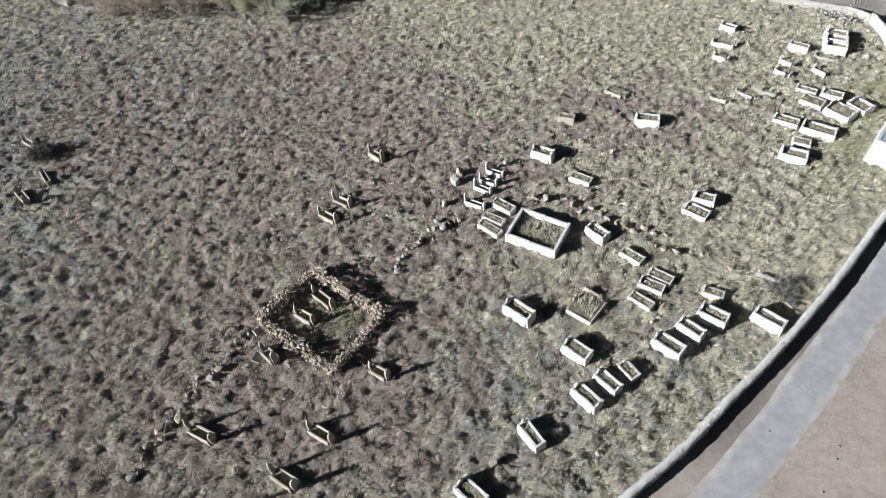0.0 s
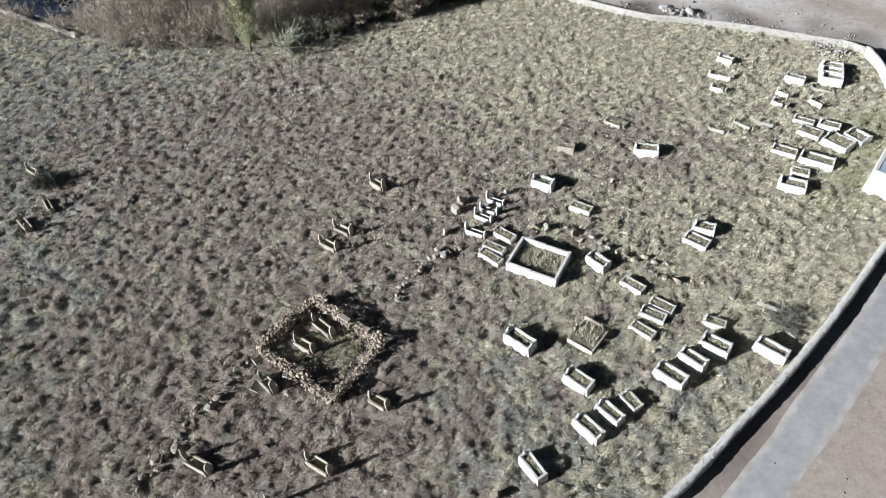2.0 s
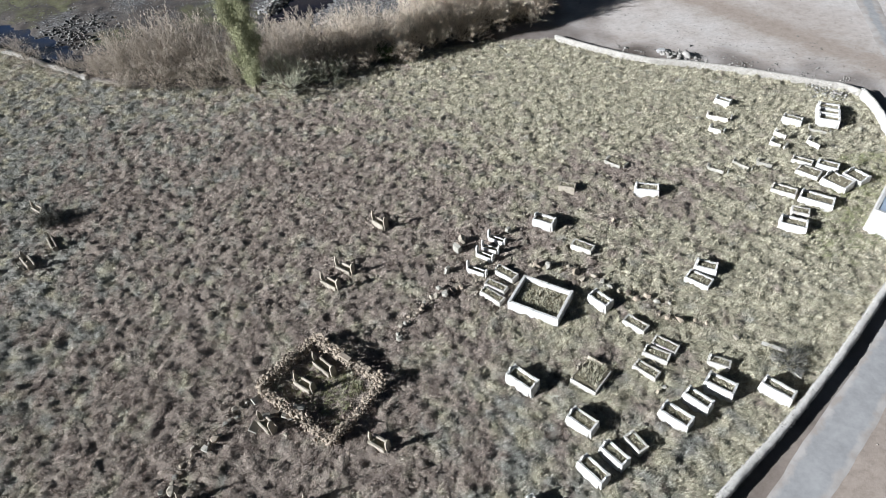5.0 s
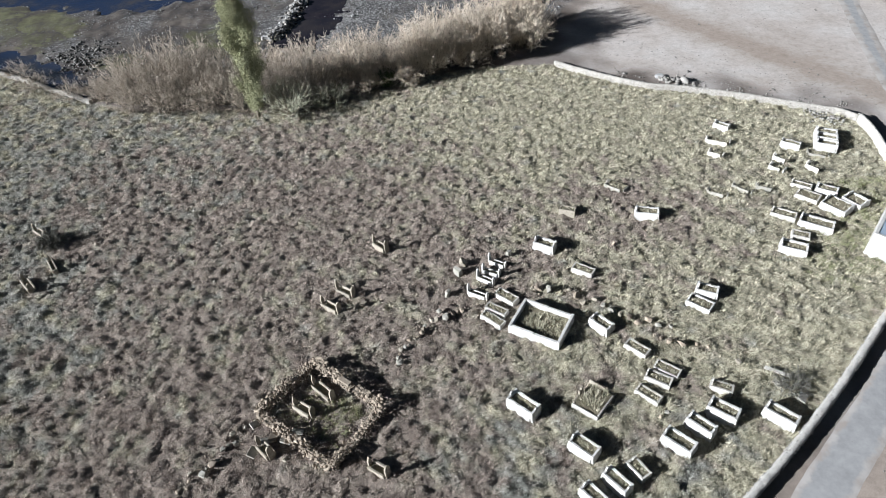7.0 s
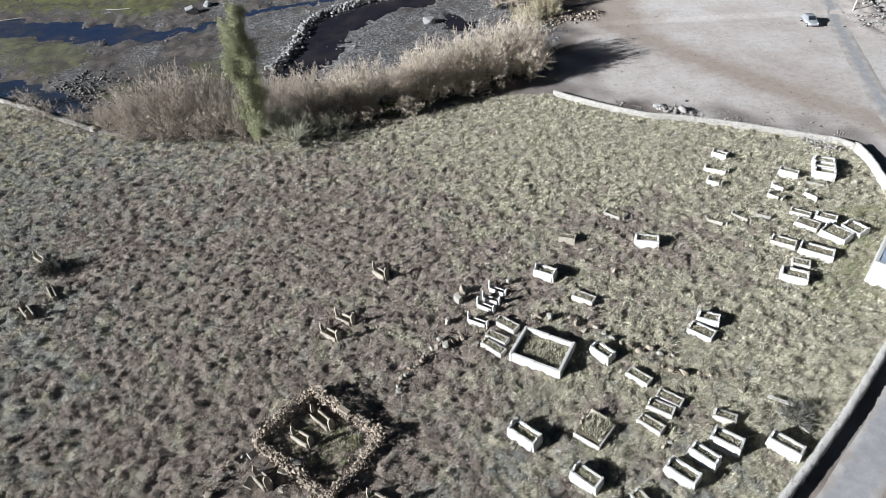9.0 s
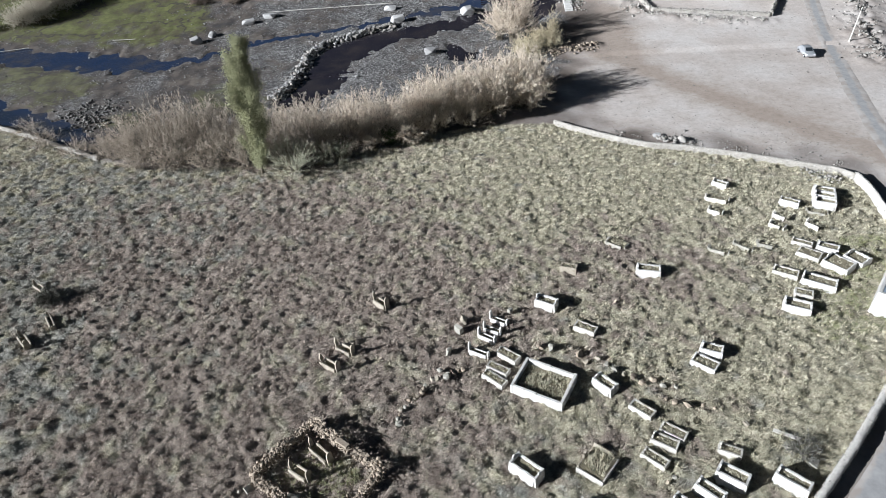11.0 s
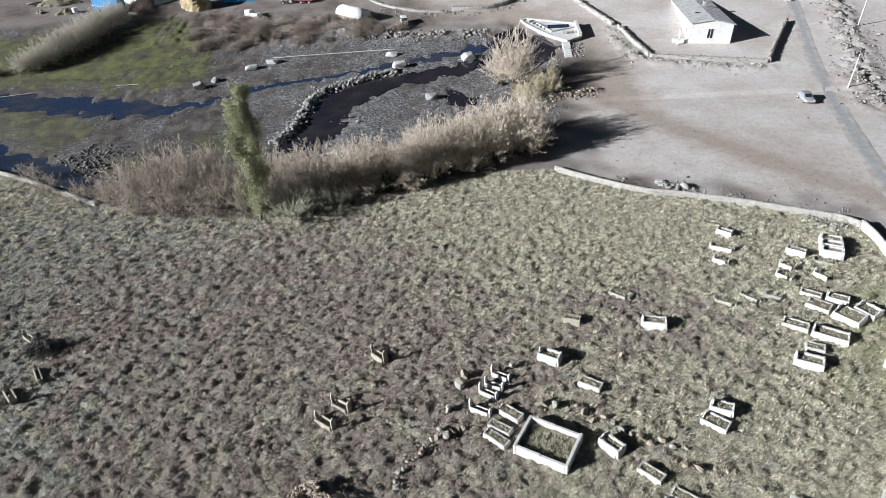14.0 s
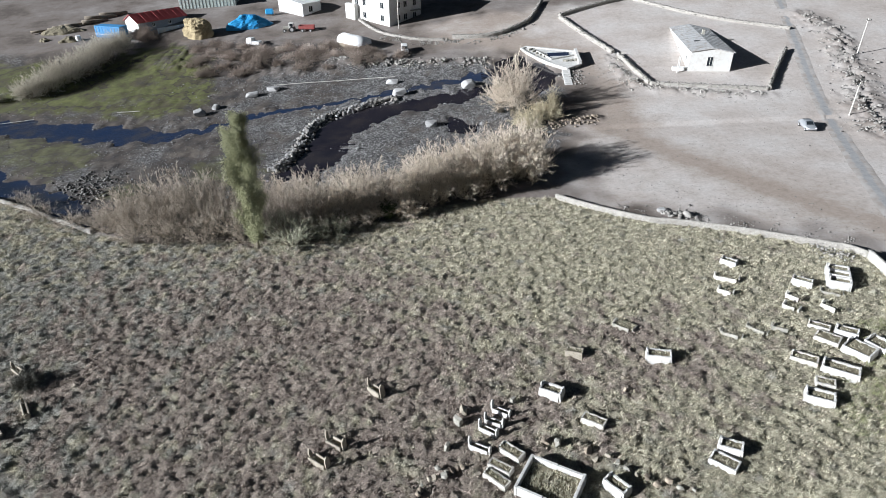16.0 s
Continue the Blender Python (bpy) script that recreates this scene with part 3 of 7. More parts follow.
def build_ground():
    xs = axis([(-3000, -600, 300), (-600, -200, 40), (-200, -130, 2.0), (-130, -75, 0.8), (-75, 54, 0.30), (54, 96, 0.6), (96, 120, 1.0), (120, 200, 4), (200, 600, 40), (600, 3001, 300)])
    ys = axis([(-1000, -200, 200), (-200, -60, 12), (-60, 4, 2), (4, 58, 0.28), (58, 92, 0.35), (92, 165, 0.8), (165, 235, 1.5), (235, 420, 10), (420, 1000, 60), (1000, 4001, 300)])
    x, y = np.meshgrid(xs, ys)
    grass = soft(x, y)
    near = (x > -76) & (x < 55) & (y > 3) & (y < 93)
    z = bed(x, y) + grass * 0.05 * wave(x, y, 2.6, 11)
    z += np.where(near, grass * hummock(x, y), 0)
    z += banks(x, y)
    riv = step(-1, 1.5, inside(x + wave(x, y, 5, 21), y + wave(x, y, 5, 22), RIVERBED))
    moss = np.zeros_like(x)
    for k, poly in enumerate(MOSS):
        moss = np.maximum(moss, (1.0 if k == 0 else 0.6) * step(-1.5, 1.5, inside(x + 2.2 * wave(x, y, 6, 23), y + 2.2 * wave(x, y, 6, 24), poly)))
    z += riv * (y < 200) * ((1 - moss) * (0.06 * wave(x, y, 4.1, 14) + 0.02 * wave(x, y, 1.3, 44)) + moss * 0.16 * cushions(x, y, 2.6, 16))
    bank = step(-2, 2, inside(x + 2 * wave(x, y, 6, 27), y + 2 * wave(x, y, 6, 28), BANK))
    z += bank * 0.5 * cushions(x, y, 2.4, 15)
    riv = np.maximum(riv * (1 - bank), 0.6 * bank)
    yard = step(-4, 5, inside(x + 2 * wave(x, y, 9, 25), y + 2 * wave(x, y, 9, 26), YARD))
    yard *= 1 - 0.75 * np.clip(banks(x, y) / 0.7, 0, 1)
    me = bpy.data.meshes.new("ground")
    ny, nx = x.shape
    i = np.arange(nx * ny).reshape(ny, nx)
    quads = np.stack([i[:-1, :-1], i[:-1, 1:], i[1:, 1:], i[1:, :-1]], -1).reshape(-1, 4)
    fill(me, np.stack([x, y, z], -1).reshape(-1, 3), quads)
    a = me.color_attributes.new("zone", "FLOAT_COLOR", "POINT")
    a.data.foreach_set("color", np.stack([1 - grass, riv, moss, yard], -1).reshape(-1).astype(np.float32))
    driven = 0.42 * np.exp(-(away(x, y, DRIVEN) / 3.4) ** 2) + 0.15 * np.exp(-(away(x, y, DRIVEN) / 11.0) ** 2) + 0.6 * np.exp(-(away(x, y, VILLAGE_LANE) / 7.0) ** 2) + 0.15 * np.exp(-(away(x, y, ALONG_WALL) / 3.0) ** 2) * step(30, 60, y) + 0.52 * (1 - step(34, 62, y)) + 0.5 * np.exp(-(away(x, y, [(-6.0, 186.0), (16.0, 182.0)]) / 11.0) ** 2)
    c = me.color_attributes.new("driven", "FLOAT_COLOR", "POINT")
    c.data.foreach_set("color", np.repeat(driven.reshape(-1), 4).astype(np.float32))
    heath, sage = cover(x, y)
    c = me.color_attributes.new("cover", "FLOAT_COLOR", "POINT")
    c.data.foreach_set("color", np.stack([heath, sage, 0 * x + 0.5, 0 * x + 1], -1).reshape(-1).astype(np.float32))
    me.polygons.foreach_set("use_smooth", np.ones(len(me.polygons), bool))
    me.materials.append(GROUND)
    tagged(new("ground", me), "rough dry meadow, bare earth yard and gravel river bed", "ground", kind="structure")


def fill(me, verts, faces):
    """Mesh data from arrays; all faces have the same number of corners."""
    verts, faces = np.asarray(verts, np.float32), np.asarray(faces, np.int32)
    k = faces.shape[1]
    me.vertices.add(len(verts))
    me.vertices.foreach_set("co", verts.ravel())
    me.loops.add(faces.size)
    me.loops.foreach_set("vertex_index", faces.ravel())
    me.polygons.add(len(faces))
    me.polygons.foreach_set("loop_start", np.arange(0, faces.size, k, dtype=np.int32))
    me.update(calc_edges=True)
    me.validate()


build_ground()


def build_water(name, poly):
    p = np.array(poly)
    lo, hi = np.maximum(p.min(0) - 3, (-150, 60)), p.max(0) + 3
    xs, ys = np.arange(lo[0], hi[0], 0.8), np.arange(lo[1], hi[1], 0.8)
    x, y = np.meshgrid(xs, ys)
    z = lie(x, y) - 0.7 * step(0, 6, inside(x, y, RIVERBED)) - 0.27
    keep = inside(x, y, poly) > -2.0
    ny, nx = x.shape
    i = np.arange(nx * ny).reshape(ny, nx)
    quads = np.stack([i[:-1, :-1], i[:-1, 1:], i[1:, 1:], i[1:, :-1]], -1).reshape(-1, 4)
    quads = quads[keep.reshape(-1)[quads].all(1)]
    used, inv = np.unique(quads, return_inverse=True)
    me = bpy.data.meshes.new(name)
    fill(me, np.stack([x, y, z], -1).reshape(-1, 3)[used], inv.reshape(-1, 4))
    me.polygons.foreach_set("use_smooth", np.ones(len(me.polygons), bool))
    me.materials.append(STILL_WATER if "pool" in name or "puddle" in name else WATER)
    tagged(new(name, me), "shallow dark river water reflecting the blue sky", "water", kind="structure")


for water_name, outline in WATERS:
    build_water(water_name, outline)


def along(line, spacing):
    """Places and directions every so many metres along a line of points."""
    p = np.array(line, float)
    d = np.hypot(*np.diff(p, axis=0).T)
    s = np.concatenate([[0], np.cumsum(d)])
    out = []
    for k in np.arange(0, s[-1], spacing):
        i = min(np.searchsorted(s, k, side="right") - 1, len(d) - 1)
        f = (k - s[i]) / d[i]
        t = (p[i + 1] - p[i]) / d[i]
        out.append((*(p[i] + (p[i + 1] - p[i]) * f), t[0], t[1]))
    return out


def smooth_line(line, rounds=2):
    p = np.array(line, float)
    for _ in range(rounds):
        q = np.empty((2 * len(p) - 2, 2))
        q[0::2], q[1::2] = p[:-1] * 0.75 + p[1:] * 0.25, p[:-1] * 0.25 + p[1:] * 0.75
        p = np.concatenate([p[:1], q, p[-1:]])
    return p


def strip(name, line, width, up, mat, wobble=0.0, cross=5):
    """A surface laid on the ground along a line."""
    rows = along(smooth_line(line), 0.8)
    verts, faces = [], []
    for k, (x, y, tx, ty) in enumerate(rows):
        w = width / 2 + wobble * (math.sin(k * 0.37) * 0.5 + math.sin(k * 0.83 + 1) * 0.3 + math.sin(k * 2.1) * 0.2)
        for c in range(cross):
            o = (c / (cross - 1) * 2 - 1) * w
            px, py = x - ty * o, y + tx * o
            edge = 0.03 if c in (0, cross - 1) else 0.0
            verts.append((px, py, float(bed(np.float64(px), np.float64(py))) + up - edge))
    for k in range(len(rows) - 1):
        for c in range(cross - 1):
            a = k * cross + c
            faces.append((a + cross, a + cross + 1, a + 1, a))
    me = bpy.data.meshes.new(name)
    fill(me, verts, faces)
    worn = me.color_attributes.new("worn", "FLOAT_COLOR", "POINT")
    edge = np.abs(np.arange(len(verts)) % cross / (cross - 1) * 2 - 1)
    edge = edge + 0.35 * step(44, 66, np.array(verts)[:, 1])
    worn.data.foreach_set("color", np.repeat(edge, 4).astype(np.float32))
    me.polygons.foreach_set("use_smooth", np.ones(len(me.polygons), bool))
    me.materials.append(mat)
    return new(name, me)


tagged(strip("road", [(-60, -47.5), (-30, -24), (-2, -3.0), (10, 6.0), (17.0, 12.1), (21.5, 16.2), (25.9, 20.3), (30.7, 24.9), (34.6, 28.7), (40.5, 34.5), (47, 42), (54.5, 54), (59.5, 75), (63.2, 89.1), (68.0, 105.5), (72.0, 119.0), (75.9, 133.0), (82, 154), (92, 190)], 3.0, 0.03, ASPHALT, 0.12, 9),
       "worn pale asphalt track crossing the bare earth", "road", kind="structure")

# ---- building blocks ----
def part(name, bm, material, parent=None, label="", smooth=False):
    """A bmesh as one mesh object, under a thing or on its own."""
    me = bpy.data.meshes.new(name)
    bm.to_mesh(me)
    bm.free()
    if smooth:
        me.polygons.foreach_set("use_smooth", np.ones(len(me.polygons), bool))
    me.materials.append(material)
    ob = new(name, me)
    ob.parent = parent
    if label:
        ob["label"] = label
    return ob


PLOTS = []


def plot(x, y, turn, length, width):
    """Keeps the tall grass off a grave."""
    PLOTS.append((x, y, math.cos(radians(turn)), math.sin(radians(turn)), length / 2, width / 2))


def thing(name, x, y, turn, label, category, group="", up=0.0, lean=True):
    """The base of a thing, an Empty that stands on the ground and leans with its slope."""
    e = new(name)
    e.empty_display_size = 0.3
    p = at(x, y, up)
    tilt = Matrix.Identity(4)
    if lean:
        sx = (float(bed(np.float64(x + 1), np.float64(y))) - float(bed(np.float64(x - 1), np.float64(y)))) / 2
        sy = (float(bed(np.float64(x), np.float64(y + 1))) - float(bed(np.float64(x), np.float64(y - 1)))) / 2
        tilt = Vector((0, 0, 1)).rotation_difference(Vector((-sx, -sy, 1)).normalized()).to_matrix().to_4x4()
    e.matrix_basis = Matrix.Translation(p) @ tilt @ pose(0, 0, 0, 0, 0, turn)
    return tagged(e, label, category, group)


def add_box(bm, lo, hi, bevel=0.0, jitter=0.0, taper=0.0):
    """A block between two corners, with rounded edges, slightly uneven, narrower at its top."""
    c = [(lo[i] + hi[i]) / 2 for i in range(3)]
    s = [hi[i] - lo[i] for i in range(3)]
    got = bmesh.ops.create_cube(bm, size=1, matrix=Matrix.Translation(c) @ Matrix.Diagonal((*s, 1)))["verts"]
    for v in got:
        if taper and v.co.z > c[2]:
            v.co.x = c[0] + (v.co.x - c[0]) * (1 - taper)
            v.co.y = c[1] + (v.co.y - c[1]) * (1 - taper)
        if jitter:
            v.co += Vector([random.uniform(-jitter, jitter) for _ in range(3)])
    if bevel:
        edges = {e for v in got for e in v.link_edges}
        bmesh.ops.bevel(bm, geom=list(edges), offset=bevel, segments=1, affect="EDGES", profile=0.7)


def box(name, lo, hi, mat, parent, bevel=0.02, jitter=0.0, taper=0.0, label=""):
    bm = bmesh.new()
    add_box(bm, lo, hi, bevel, jitter, taper)
    return part(name, bm, mat, parent, label)


def slab(name, mat, parent, cx, width, height, thick, shape="round", lean=0.0, label="", sink=0.25):
    """An upright stone across a grave: a rounded, pointed or broken outline with thickness, standing at cx on the long axis."""
    bm = bmesh.new()
    n, w = 10, width / 2
    out = [(-w, -sink), (w * 0.98, -sink), (w, height * 0.62)]
    for k in range(1, n):
        a = math.pi * k / n
        rise = {"round": math.sin(a), "point": 1 - abs(math.cos(a)), "broken": 0.55 + 0.3 * math.sin(a * 2.3) + 0.1 * math.sin(a * 7)}[shape]
        out.append((w * math.cos(a) * (1 if shape != "point" else 0.92), height * (0.62 + 0.38 * rise)))
    out.append((-w, height * 0.62))
    faces = []
    for side in (-1, 1):
        faces.append([bm.verts.new((cx + side * thick / 2 * (1 - 0.25 * max(0, z) / height) + lean * max(z, 0), y + random.uniform(-0.01, 0.01), z + random.uniform(-0.012, 0.012))) for y, z in out])
    m = len(out)
    for k in range(m):
        bm.faces.new((faces[0][k], faces[0][(k + 1) % m], faces[1][(k + 1) % m], faces[1][k]))
    bm.faces.new(faces[0][::-1])
    bm.faces.new(faces[1])
    bmesh.ops.recalc_face_normals(bm, faces=bm.faces)
    return part(name, bm, mat, parent, label)


def soil(parent, lx, ly, z, name="soil"):
    """The earth inside a grave's kerb, sunken and lumpy."""
    bm = bmesh.new()
    nx, ny = 9, 6
    grid = [[bm.verts.new((lx * (i / nx - 0.5), ly * (j / ny - 0.5), z + 0.05 * math.sin(i * 1.7 + j) + random.uniform(-0.03, 0.05))) for i in range(nx + 1)] for j in range(ny + 1)]
    for j in range(ny):
        for i in range(nx):
            bm.faces.new((grid[j][i], grid[j][i + 1], grid[j + 1][i + 1], grid[j + 1][i]))
    return part(name, bm, SOIL, parent, smooth=True)


def tuft_at(parent, places, size):
    """Dry grass that grows inside a grave."""
    bm = bmesh.new()
    for x, y, z in places:
        for _ in range(7):
            a, r = random.uniform(0, 6.28), size * random.uniform(0.3, 1.0)
            h = size * random.uniform(0.7, 1.3)
            b = Vector((x + random.uniform(-0.06, 0.06), y + random.uniform(-0.06, 0.06), z - 0.05))
            s = Vector((-math.sin(a), math.cos(a), 0)) * 0.03
            tip = b + Vector((math.cos(a) * r, math.sin(a) * r, h))
            bm.faces.new([bm.verts.new(b - s), bm.verts.new(b + s), bm.verts.new(tip)])
    return tagged(part("weed_cover", bm, GRASS, parent), kind="stuff")


PALE_KERB = surface("chalky_kerb", ((0.3, (0.36, 0.345, 0.31)), (0.5, (0.50, 0.48, 0.44)), (0.7, (0.62, 0.60, 0.555))), 1.2, 9, 0.88, 0.5, 0.03, 0.15, stain=(0.36, 0.33, 0.27))
OLD_KERB = surface("sunken_kerb", ((0.3, (0.42, 0.40, 0.36)), (0.5, (0.58, 0.56, 0.51)), (0.7, (0.68, 0.66, 0.61))), 1.2, 9, 0.9, 0.5, 0.03, 0.15, stain=(0.34, 0.31, 0.26))
KERB_WORDS = {"lichened_tombstone": "box grave of grey-brown lichened stone slabs", "sunken_kerb": "low pale kerb grave half sunk in the meadow", "whitewashed_concrete": "whitewashed concrete kerb grave filled with dry weeds", "chalky_kerb": "chalky weathered kerb grave with sunken earth inside", "weathered_concrete": "low grey stone kerb grave overgrown by the meadow"}


def prism(name, section, axis, lo, hi, mat, parent, rough=0.012, label=""):
    """A hand-laid wall: a cross-section drawn out along x (axis 0) or y (axis 1), a little uneven along its length."""
    bm = bmesh.new()
    n, m = max(2, round((hi - lo) / 0.45)), len(section)
    rings = []
    for k in range(n + 1):
        p = lo + (hi - lo) * k / n
        ring = []
        for o, z in section:
            o, z = o + random.uniform(-rough, rough), z + random.uniform(-rough, rough) * 1.4
            ring.append(bm.verts.new((p, o, z) if axis == 0 else (o, p, z)))
        rings.append(ring)
    for r, q in zip(rings, rings[1:]):
        for k in range(m):
            bm.faces.new((r[k], r[(k + 1) % m], q[(k + 1) % m], q[k]))
    bm.faces.new(rings[0])
    bm.faces.new(rings[-1][::-1])
    bmesh.ops.recalc_face_normals(bm, faces=bm.faces)
    return part(name, bm, mat, parent, label)


def kerb_grave(x, y, turn, length, width, height, mat):
    """A grave with a raised kerb: battered sides, end walls, earth and weeds inside, a low head and foot stone."""
    tall = mat.name == "whitewashed_concrete" and height > 0.42
    sunk = mat.name in ("weathered_concrete", "sunken_kerb")
    if tall:
        height *= 1.4 if x < 28 else 1.15
        y -= 0.12
    g = thing("grave", x, y, turn, KERB_WORDS[mat.name], "grave", "kerb graves of the cemetery")
    t = 0.15 if tall else 0.13
    a, b, low = length / 2, width / 2, -0.35
    if sunk:
        # the meadow has grown over all but the sunny side and an end
        prism("kerb_side", [(-b - 0.03, low), (-b, height), (-b + t, height), (-b + t, low)], 0, -a + t, a - t * random.uniform(1, 4), mat, g, 0.03)
        prism("kerb_end", [(-a - 0.03, low), (-a, height + 0.08), (-a + t, height + 0.06), (-a + t, low)], 1, -b - 0.02, b * random.uniform(-0.1, 0.9), mat, g, 0.03)
        if random.random() < 0.6:
            prism("kerb_end", [(a - t, low), (a - t, height * 0.9), (a, height * 0.9), (a + 0.03, low)], 1, -b * random.uniform(0.2, 0.8), b * 0.8, mat, g, 0.03)
        slab("headstone", mat, g, -a - 0.10, 0.4, height + random.uniform(0.1, 0.3), 0.12, "broken", random.uniform(-0.1, 0.1))
        soil(g, length - 2 * t, width - 2 * t, height * 0.35)
        tuft_at(g, [(random.uniform(-a + 0.2, a - 0.2), random.uniform(-b + 0.15, b - 0.15), height * 0.35) for _ in range(34)], 0.22)
        plot(x, y, turn, length * 0.8, width * 0.6)
        return g
    plot(x, y, turn, length + 0.1, width + 0.1)
    flare = 0.16 if tall else 0.04
    for s in (-1, 1):
        out = flare * (1.0 if s < 0 else 0.5)
        prism("kerb_side", [(s * (b + out), low), (s * (b + out * 0.8), 0.12), (s * b, height), (s * (b - t), height - 0.01), (s * (b - t), low)], 0, -a + t, a - t, mat, g)
        lift = 0.0 if not tall else (0.09 if s < 0 else 0.04)
        prism("kerb_end", [(s * (a + flare * 0.7), low), (s * a, height + lift), (s * (a - t), height + lift - 0.01), (s * (a - t), low)], 1, -b - 0.03, b + 0.03, mat, g)
    level = height * random.uniform(0.62, 0.86)
    soil(g, length - 2 * t + 0.02, width - 2 * t + 0.02, level)
    spots = [(random.uniform(-a + 0.25, a - 0.25), random.uniform(-b + 0.22, b - 0.22), level) for _ in range(random.randint(16, 40))]
    tuft_at(g, spots, 0.2)
    if tall:
        slab("headstone", mat, g, -a + t * 0.5, min(0.5, width * 0.45), height + random.uniform(0.2, 0.42), 0.13, "round", random.uniform(-0.06, 0.06))
        if random.random() < 0.7:
            slab("footstone", mat, g, a - t * 0.5, 0.28, height + random.uniform(0.12, 0.24), 0.12, "round")
        if random.random() < 0.5:
            slab("side_lug", mat, g, random.uniform(-0.1, 0.2), 0.14, height + 0.1, 0.14, "round").matrix_basis = pose(0, b - t * 0.5, 0)
    elif random.random() < 0.6:
        slab("headstone", mat, g, -a + 0.1, 0.5, height + random.uniform(0.1, 0.35), 0.13, "broken", random.uniform(-0.1, 0.1))
    return g


def stele_grave(x, y, turn, length, width, mat):
    """A narrow grave between two slender upright stones, with a low kerb on the sunny side."""
    width = max(width, 0.7)
    plot(x, y, turn, length, width)
    g = thing("stele_grave", x, y, turn, "narrow whitewashed grave with slender upright head and foot stones", "grave", "stele graves by the enclosure")
    a, b = length / 2, width / 2
    for s in (-1, 1):
        y0, y1 = sorted((s * b, s * (b - 0.14)))
        box("kerb_side", (-a, y0, -0.3), (a, y1, 0.34 if s < 0 else 0.2), mat, g, 0.03, 0.015)
    slab("headstone", mat, g, -a - 0.08, width * 0.62, random.uniform(0.95, 1.15), 0.16, "round", -0.04)
    slab("footstone", mat, g, a + 0.08, width * 0.62, random.uniform(0.7, 0.9), 0.16, "round", 0.05)
    soil(g, length - 0.02, width - 0.28, 0.12)
    return g


def old_tomb(x, y, turn, length, head=1.2, foot=1.45, width=0.85):
    """An old tomb of grey-brown stone: tall head and foot slabs joined by low side slabs."""
    c, s = math.cos(radians(turn)), math.sin(radians(turn))
    g = thing("stone_tomb", x - s * width / 2, y + c * width / 2, turn, "old lichened stone tomb with tall head and foot slabs", "tomb", "old stone tombs")
    a, b = length / 2, width / 2
    box("side_slab", (-a + 0.05, -b, -0.3), (a - 0.05, -b + 0.15, 0.42), STONE, g, 0.03, 0.03)
    box("side_slab", (-a + 0.05, b - 0.15, -0.3), (a - 0.05, b, 0.36), STONE, g, 0.03, 0.03)
    slab("headstone", STONE, g, -a - 0.03, width * 0.38, head * random.uniform(0.92, 1.1), 0.15, "point", random.uniform(-0.10, 0.02))
    slab("footstone", STONE, g, a + 0.03, width * 0.6, foot * random.uniform(0.9, 1.08), 0.16, "round", random.uniform(-0.02, 0.10))
    soil(g, length, width - 0.28, 0.08)
    return g


def stone_mesh(name, size, mat, seed, points=13, boxy=0.55):
    """An angular stone: the hull of a few points in a flattened ball."""
    r = random.Random(seed)
    bm = bmesh.new()
    for _ in range(points):
        v = Vector((r.gauss(0, 1), r.gauss(0, 1), r.gauss(0, 1))).normalized()
        v = Vector([math.copysign(abs(k) ** boxy, k) for k in v]) * r.uniform(0.8, 1.05)
        bm.verts.new((v.x * size[0] / 2, v.y * size[1] / 2, v.z * size[2] / 2))
    got = bmesh.ops.convex_hull(bm, input=bm.verts)
    loose = [g for g in got["geom_interior"] if isinstance(g, bmesh.types.BMVert)]
    bmesh.ops.delete(bm, geom=loose, context="VERTS")
    bmesh.ops.recalc_face_normals(bm, faces=bm.faces)
    me = bpy.data.meshes.new(name)
    bm.to_mesh(me)
    bm.free()
    me.materials.append(mat)
    return me


def arrays(me):
    v = np.empty(len(me.vertices) * 3, np.float32)
    me.vertices.foreach_get("co", v)
    f = np.array([tuple(p.vertices) for p in me.polygons], np.int32)
    return v.reshape(-1, 3), f


def heap(name, meshes, places, mat, label, category, parent=None):
    """Many loose stones in one mesh. Places: x, y, z, size, turn, squash."""
    shapes = [arrays(m) for m in meshes]
    vs, fs, base = [], [], 0
    for k, (x, y, z, s, a, q) in enumerate(places):
        v, f = shapes[k % len(shapes)]
        c, n = math.cos(a), math.sin(a)
        w = np.stack([(v[:, 0] * c - v[:, 1] * n) * s + x, (v[:, 0] * n + v[:, 1] * c) * s + y, v[:, 2] * s * q + z], -1)
        vs.append(w)
        fs.append(f + base)
        base += len(v)
    me = bpy.data.meshes.new(name)
    fill(me, np.concatenate(vs), np.concatenate(fs))
    me.materials.append(mat)
    ob = tagged(new(name, me), label, category if parent is None else "", kind="stuff")
    ob.parent = parent
    return ob


UNIT = [stone_mesh("stone", (1, random.uniform(0.55, 0.9), random.uniform(0.4, 0.65)), RUBBLE, 40 + k) for k in range(7)]
UNIT_LOW = [stone_mesh("stone", (1, random.uniform(0.65, 0.95), random.uniform(0.5, 0.8)), PALE, 170 + k, 8, 0.45) for k in range(7)]
UNIT_PALE = [stone_mesh("stone", (1, random.uniform(0.7, 0.95), random.uniform(0.55, 0.8)), PALE, 60 + k) for k in range(7)]


def stone_piece(me, parent, x, y, z, s, a, q, tip=0.25):
    ob = new("stone", me)
    ob.parent = parent
    ob.matrix_basis = Matrix.Translation((x, y, z)) @ Euler((random.uniform(-tip, tip), random.uniform(-tip, tip), a)).to_matrix().to_4x4() @ Matrix.Diagonal((s, s, s * q, 1))
    return ob


